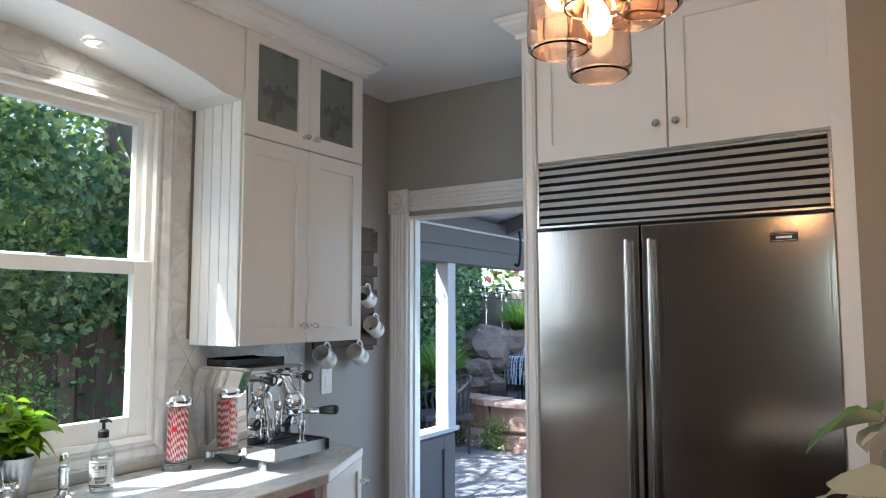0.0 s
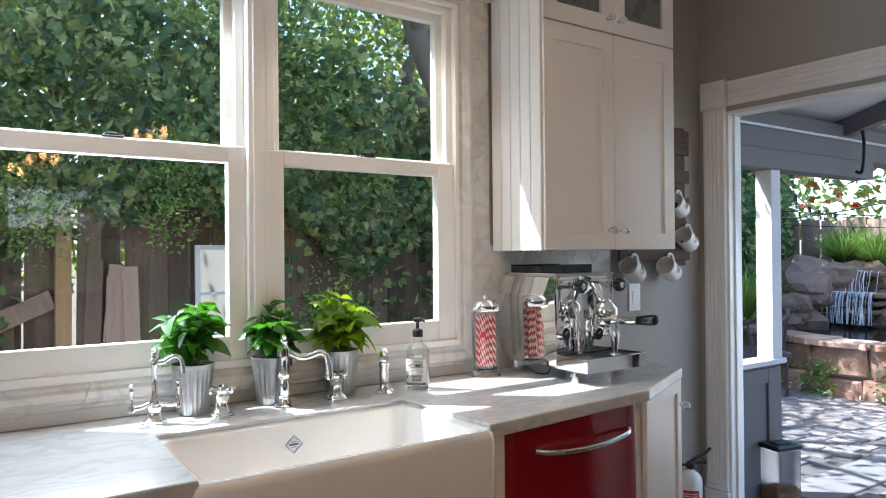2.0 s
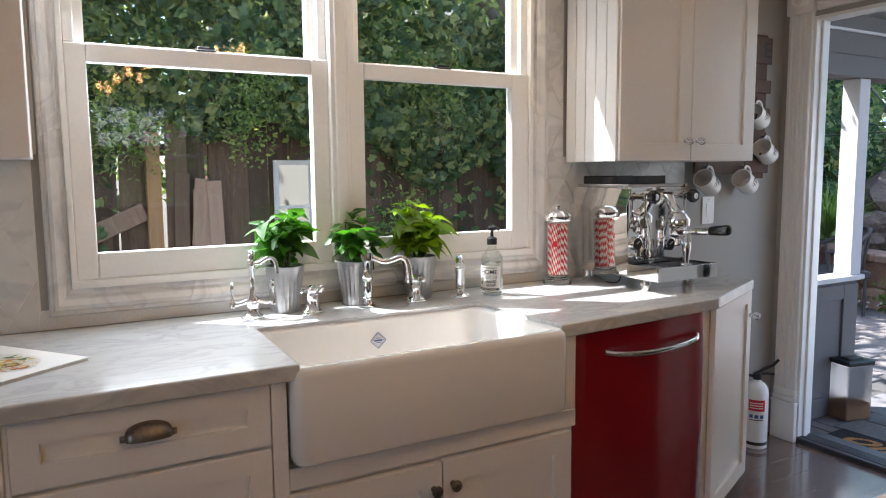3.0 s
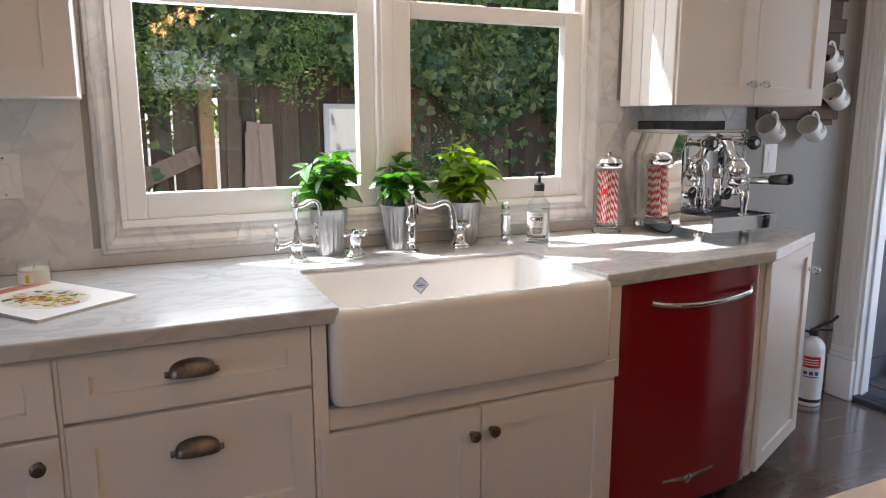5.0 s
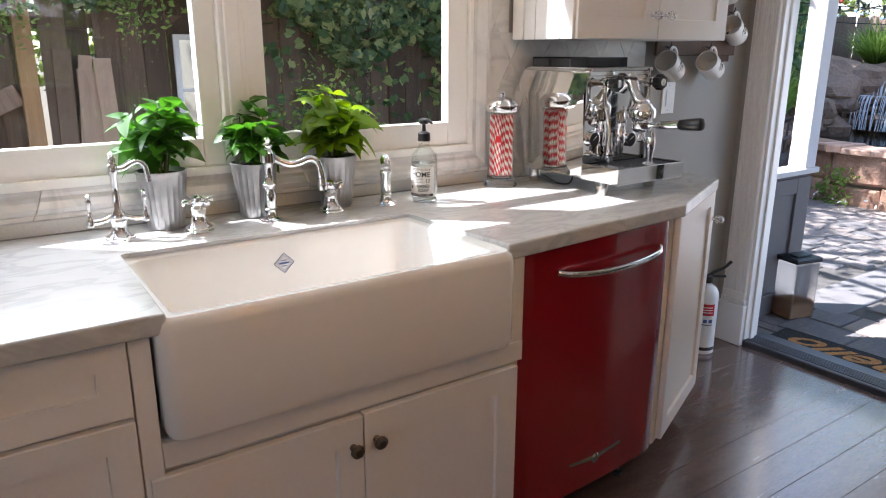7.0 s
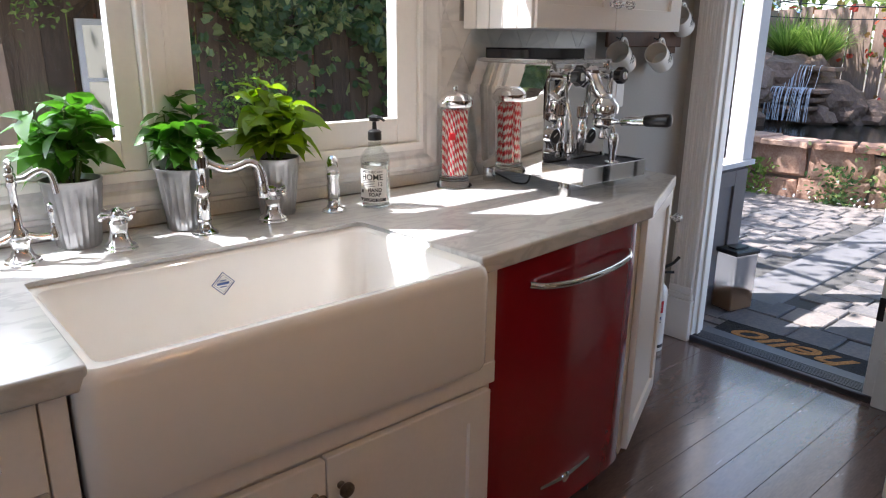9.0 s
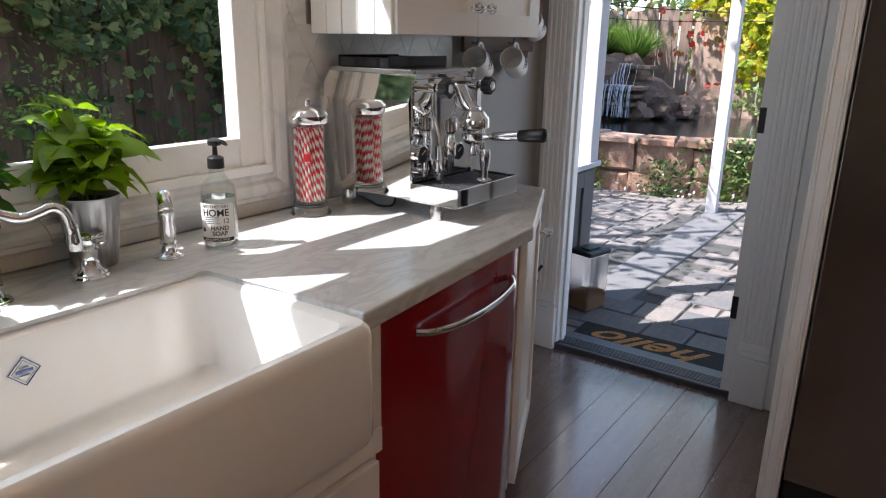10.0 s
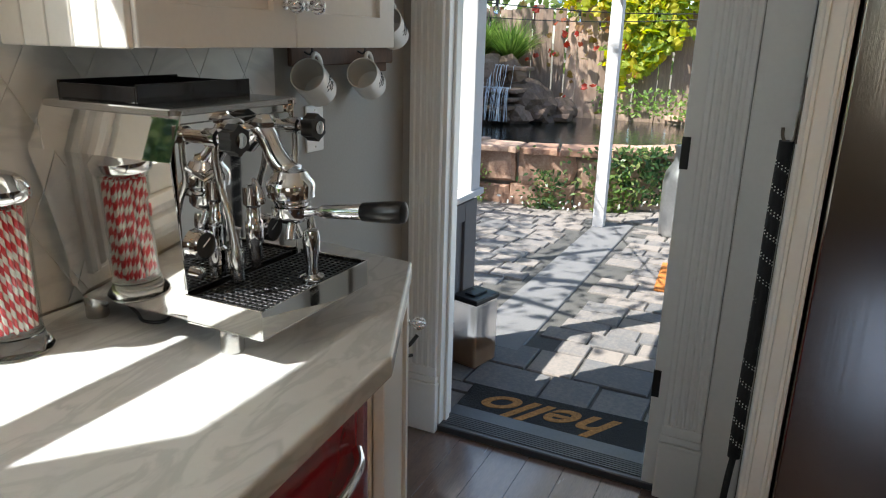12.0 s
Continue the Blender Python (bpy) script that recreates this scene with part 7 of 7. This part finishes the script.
def rock(x, y, z, s, seed, squash=(1, 1, 0.75)):
    r = random.Random(seed)
    bm = bmesh.new()
    bmesh.ops.create_icosphere(bm, subdivisions=3, radius=1.0)
    off = Vector((r.uniform(0, 50), r.uniform(0, 50), r.uniform(0, 50)))
    for v in bm.verts:
        n = noise.noise(v.co * 1.1 + off) * 0.5 + noise.noise(v.co * 2.7 + off) * 0.22
        v.co *= 1 + n
        v.co = Vector((v.co.x * squash[0], v.co.y * squash[1], max(v.co.z, -0.6) * squash[2])) * s
    o = part("waterfall_rock", bm, ROCK, None, smooth=False, m=pose(x, y, z, 0, 0, r.uniform(0, 360)))
    return tagged(o, "rough brown boulder of the waterfall", "rock", "waterfall boulders")


for k, (x, y, z, s) in enumerate(((-5.35, 9.0, 0.5, 0.5), (-5.2, 9.5, 0.95, 0.42), (-5.05, 8.75, 0.6, 0.3), (-4.5, 10.25, 0.6, 0.38), (-4.0, 10.5, 0.5, 0.24), (-4.8, 10.3, 0.95, 0.34), (-5.0, 10.0, 0.95, 0.4), (-4.2, 10.25, 0.5, 0.26), (-5.3, 8.45, 0.45, 0.34), (-4.45, 9.95, 0.48, 0.24), (-4.95, 9.25, 0.75, 0.2))):
    rock(x, y, z, s, 60 + k)
wf = thing("waterfall", "stepped stone waterfall spilling into the pond", "waterfall")
for k, (z, d) in enumerate(((0.62, 0.0), (0.72, 0.05), (0.82, 0.1), (1.08, 0.35))):
    part("ledge", boxes((-4.95, -4.35 + 0.03 * k, 9.45 + d, 10.1, z - 0.05, z), bev=0.01), ROCK, wf)
bm = bmesh.new()
rw = random.Random(5)
for k in range(60):
    x = -4.9 + rw.random() * 0.52
    top = 0.83 if k % 3 else 1.09
    y = 9.53 if k % 3 else 9.78
    bot = 0.44 if k % 3 else 0.82
    tube(spline([(x, y + 0.05, top + 0.005), (x, y - 0.02, top), (x + rw.uniform(-0.01, 0.01), y - 0.07, top - 0.12), (x + rw.uniform(-0.02, 0.02), y - 0.09, bot)], 3), rw.uniform(0.0018, 0.0055), 5, bm)
tagged(part("water_strand", bm, FALLW, wf), kind="stuff")


# plants round the pond
def tuft(name, label, category, x, y, z, n, length, spread, material, seed):
    """Arching narrow blades from one root."""
    r = random.Random(seed)
    bm = bmesh.new()
    for k in range(n):
        a, le_, w = r.uniform(0, 6.28), length * r.uniform(0.6, 1.1), length * 0.009
        out = spread * r.uniform(0.3, 1.0)
        sd = Vector((-math.sin(a), math.cos(a), 0)) * w
        pts = [Vector((math.cos(a) * out * u * le_ + 0.05 * r.uniform(-1, 1) * u, math.sin(a) * out * u * le_, le_ * (u - 0.45 * out * u * u * 1.4))) for u in (0, 0.35, 0.7, 1.0)]
        prev = None
        for p, q in zip(pts, (0.8, 1.0, 0.7, 0.05)):
            cur = (bm.verts.new(p - sd * q), bm.verts.new(p + sd * q))
            if prev:
                bm.faces.new((prev[0], prev[1], cur[1], cur[0]))
            prev = cur
    me = bpy.data.meshes.new(name)
    bm.to_mesh(me)
    bm.free()
    me.materials.append(material)
    o = new(name, me)
    o.matrix_basis = pose(x, y, z)
    return tagged(o, label, category)


tuft("feathery_shrub", "bright feathery shrub above the waterfall", "shrub", -5.2, 10.55, 1.1, 700, 0.8, 0.9, LEAF_FERN, 3)
tuft("feathery_shrub", "bright feathery shrub above the waterfall", "shrub", -4.75, 10.5, 1.05, 600, 0.8, 0.9, LEAF_FERN, 4)
tuft("hanging_fern", "light green grassy fern beside the ivy", "fern", -4.75, 7.45, 0.62, 700, 0.75, 0.95, LEAF_FERN, 5)
leaves("yellow_vine", "yellow autumn vine climbing the fence", "vine", 760, 0.12, LEAF_GOLD, 21, lambda r: ((lambda a: (-2.95 + a, 10.92 + r.uniform(-0.1, 0.06), 2.2 - 1.1 * r.random() ** 1.5 + 0.3 * math.sin(a * 4)))(r.gauss(0, 0.26))), (0, -1, 0.3), lobed=True)
leaves("yellow_vine", "yellow autumn vine over the fence top", "vine", 1300, 0.12, LEAF_GOLD, 22, lambda r: (r.uniform(-4.2, -0.5), 10.95 + r.uniform(-0.15, 0.3), 1.95 + r.gauss(0.15, 0.16)), (0, -1, 0.3), lobed=True)
leaves("red_vine", "red and green vine on the sunlit fence", "vine", 60, 0.09, LEAF_RED, 23, lambda r: (-3.9 + r.gauss(0, 0.35), 10.9 + r.uniform(-0.06, 0.04), 1.2 + r.gauss(0.2, 0.4)), (0, -1, 0.3), lobed=True)
leaves("red_vine", "red vine foliage above the garden fence", "vine", 120, 0.11, LEAF_RED, 24, lambda r: (-5.3 + r.gauss(0, 0.7), 11.3 + r.uniform(-0.3, 0.3), 2.2 + r.gauss(0.2, 0.35)), (0, -1, 0.3), lobed=True)
leaves("groundcover", "low green groundcover behind the pond", "groundcover", 600, 0.07, LEAF_FERN, 25, lambda r: (r.uniform(-3.6, -1.2), r.uniform(10.5, 10.9), 0.5 + 0.35 * r.random()), (0, -0.5, 0.6))
leaves("wall_creeper", "green creeper growing over the pond wall", "creeper", 1000, 0.055, LEAF_IVY, 26, lambda r: ((lambda a, z: (PC.x + (PR + 0.06 + 0.1 * r.random()) * math.cos(a), PC.y + 0.98 * (PR + 0.06 + 0.1 * r.random()) * math.sin(a), z))(radians(r.gauss(306, 9)), 0.52 - 0.5 * r.random() ** 1.3)), (0.2, -0.8, 0.3))
for ang, n, sd in ((263, 180, 1), (282, 260, 2), (297, 190, 3), (248, 160, 4)):
    leaves("wall_shrub", "small green shrub at the foot of the pond wall", "shrub", n, 0.05, LEAF_FERN if sd % 2 else LEAF_IVY, 30 + sd, (lambda an: lambda r: ((lambda a: (PC.x + (PR + 0.1 + 0.06 * r.random()) * math.cos(a), PC.y + 0.98 * (PR + 0.1 + 0.06 * r.random()) * math.sin(a), GZ + 0.01 + 0.34 * r.random() ** 1.4))(radians(r.gauss(an, 2.6)))))(ang), (0, -0.7, 0.4))
leaves("white_flower", "small white flowers along the pond wall", "flower", 70, 0.035, PAPER, 40, lambda r: ((lambda a: (PC.x + (PR + 0.14 + 0.05 * r.random()) * math.cos(a), PC.y + 0.98 * (PR + 0.14 + 0.05 * r.random()) * math.sin(a), GZ + 0.02 + 0.08 * r.random()))(radians(r.uniform(240, 320)))), (0, -0.6, 0.7))
leaves("north_foliage", "dense green trees beyond the garden fence", "foliage", 9000, 0.2, LEAF_FAR, 41, lambda r: (r.uniform(-12, 4), 13.4 + r.uniform(-1.6, 1.6), 0.8 + 5.4 * r.random()), (0, -0.6, 0.5))
leaves("corner_ivy", "dark ivy on the garden fence corner", "ivy", 4200, 0.1, LEAF_IVY, 42, lambda r: ((lambda u: (-5.3 - 1.1 * u + 0.1 + r.uniform(-0.05, 0.15), 7.6 + 3.4 * u, 0.5 + 2.3 * r.random()))(r.random())), (0.6, -0.6, 0.3), lobed=True)

# string lights over the patio
sl = thing("string_lights", "black cable string lights with clear bulbs", "string lights")
for k, (a, b, sag) in enumerate((((-5.6, 8.2, 1.95), (0.5, 10.4, 2.05), 0.3), ((-2.6, 4.4, 1.8), (-5.4, 10.6, 2.0), 0.12), ((-6.0, 10.4, 1.75), (0.8, 10.7, 2.1), 0.25), ((-5.0, 7.0, 1.7), (-2.5, 7.0, 1.93), 0.12))):
    A, B = Vector(a), Vector(b)
    pts = [A.lerp(B, i / 14) - Vector((0, 0, sag * 4 * (i / 14) * (1 - i / 14))) for i in range(15)]
    part("cable", tube(pts, 0.006, 6), BLACK, sl, smooth=True)
    for i in range(2, 14, 3):
        p = pts[i]
        part("socket", lathe([(0, -0.05), (0.014, -0.05), (0.014, 0), (0, 0.004)], 10), BLACK, sl, m=Matrix.Translation(p))
        part("bulb", lathe([(0, -0.115), (0.018, -0.105), (0.026, -0.085), (0.016, -0.05), (0, -0.05)], 12), GLASS, sl, "clear glass bulb", True, Matrix.Translation(p))

# patio chair and covered grill
wc = thing("patio_chair", "dark wicker patio chair with curved arms", "chair", m=pose(-4.35, 6.9, GZ, 0, 0, -40))
WICK = mat("dark_wicker", (0.06, 0.05, 0.05), 0.7, var=0.4, scale=80, fine=200, bump=0.7)
part("seat", boxes((-0.28, 0.28, -0.28, 0.28, 0.36, 0.43), bev=0.02, seg=2), WICK, wc)
for k in range(15):
    a = radians(-20 + 220 * k / 14)
    part("back_stake", tube([(0.28 * math.cos(a), 0.28 * math.sin(a), 0.4), (0.33 * math.cos(a), 0.33 * math.sin(a), 0.62 + 0.2 * max(0, math.sin(a)))], 0.012, 6), WICK, wc)
bm = bmesh.new()
tube([(0.33 * math.cos(radians(-20 + 220 * k / 14)), 0.33 * math.sin(radians(-20 + 220 * k / 14)), 0.62 + 0.2 * max(0, math.sin(radians(-20 + 220 * k / 14)))) for k in range(15)], 0.018, 8, bm)
part("back_rail", bm, WICK, wc, smooth=True)
for x in (-0.24, 0.24):
    for y in (-0.24, 0.24):
        part("leg", tube([(x, y, 0), (x, y, 0.37)], 0.016, 8), WICK, wc)
gr_ = thing("metal_planter", "galvanised metal churn standing on the patio", "churn", m=pose(-1.93, 7.0, GZ))
part("body", lathe([(0, 0), (0.16, 0), (0.165, 0.02), (0.165, 0.42), (0.15, 0.5), (0.1, 0.58), (0.095, 0.66), (0.11, 0.7), (0.09, 0.7), (0.08, 0.6), (0, 0.58)], 30), ZINC, gr_, smooth=True)

# houses beyond
nb = thing("neighbour_house", "red-brown neighbouring house with a shingle roof", "house", m=pose(-13.5, 6.0, -0.13))
part("wall", boxes((-2.5, 2.5, -3, 3, 0, 3.4), bev=0), mat("red_siding", (0.22, 0.06, 0.045), 0.8, fine=40), nb)
part("roof", prism([(-2.9, 3.4), (2.9, 3.4), (0, 5.2)], -3.3, 3.3), ROOFM, nb, m=Matrix(((1, 0, 0, 0), (0, 0, 1, 0), (0, 1, 0, 0), (0, 0, 0, 1))))
part("window", boxes((2.5, 2.53, -0.6, 0.6, 1.4, 2.6), bev=0), SMOKE, nb)
eh = thing("east_house", "grey neighbouring house with a pale shingle roof", "house", m=pose(11.0, -0.5, -0.13))
part("wall", boxes((-2.5, 2.5, -4, 4, 0, 2.0), bev=0), mat("grey_siding", (0.3, 0.3, 0.32), 0.8, fine=40), eh)
part("roof", prism([(-3.0, 1.95), (3.0, 1.95), (0, 3.6)], -4.4, 4.4), mat("pale_shingle", (0.45, 0.43, 0.42), 0.85, var=0.2, scale=6, fine=60, bump=0.3), eh, m=Matrix(((1, 0, 0, 0), (0, 0, 1, 0), (0, 1, 0, 0), (0, 0, 0, 1))))
leaves("east_foliage", "garden trees beyond the east windows", "foliage", 5000, 0.2, LEAF_FAR, 51, lambda r: (6.6 + r.uniform(-0.8, 0.8), r.choice((r.gauss(-3.5, 0.8), r.gauss(2.6, 0.9))), 0.2 + 3.6 * r.random()), (-0.6, 0, 0.4))
for k, (y0, y1) in enumerate(((-2.15, -1.05), (0.65, 1.75))):
    w = thing("window_%d" % (3 + k), "white framed window in the east wall", "window", kind="structure")
    part("frame", boxes((3.4, 3.53, y0, y0 + 0.05, 1.0, 2.1), (3.4, 3.53, y1 - 0.05, y1, 1.0, 2.1), (3.4, 3.53, y0 + 0.05, y1 - 0.05, 1.0, 1.05), (3.4, 3.53, y0 + 0.05, y1 - 0.05, 2.05, 2.1), (3.44, 3.49, y0 + 0.05, y1 - 0.05, 1.53, 1.57)), SASH, w)

lay_diamonds(-0.9, 0.2, 0.91, 1.40)
lay_diamonds(1.962, 2.73, 0.91, 1.40)
lay_diamonds(1.962, 2.041, 1.40, 2.375)
lay_diamonds(0.21, 2.03, 2.375, 2.52)
lay_planks()
wall_stones()
lay_pavers()
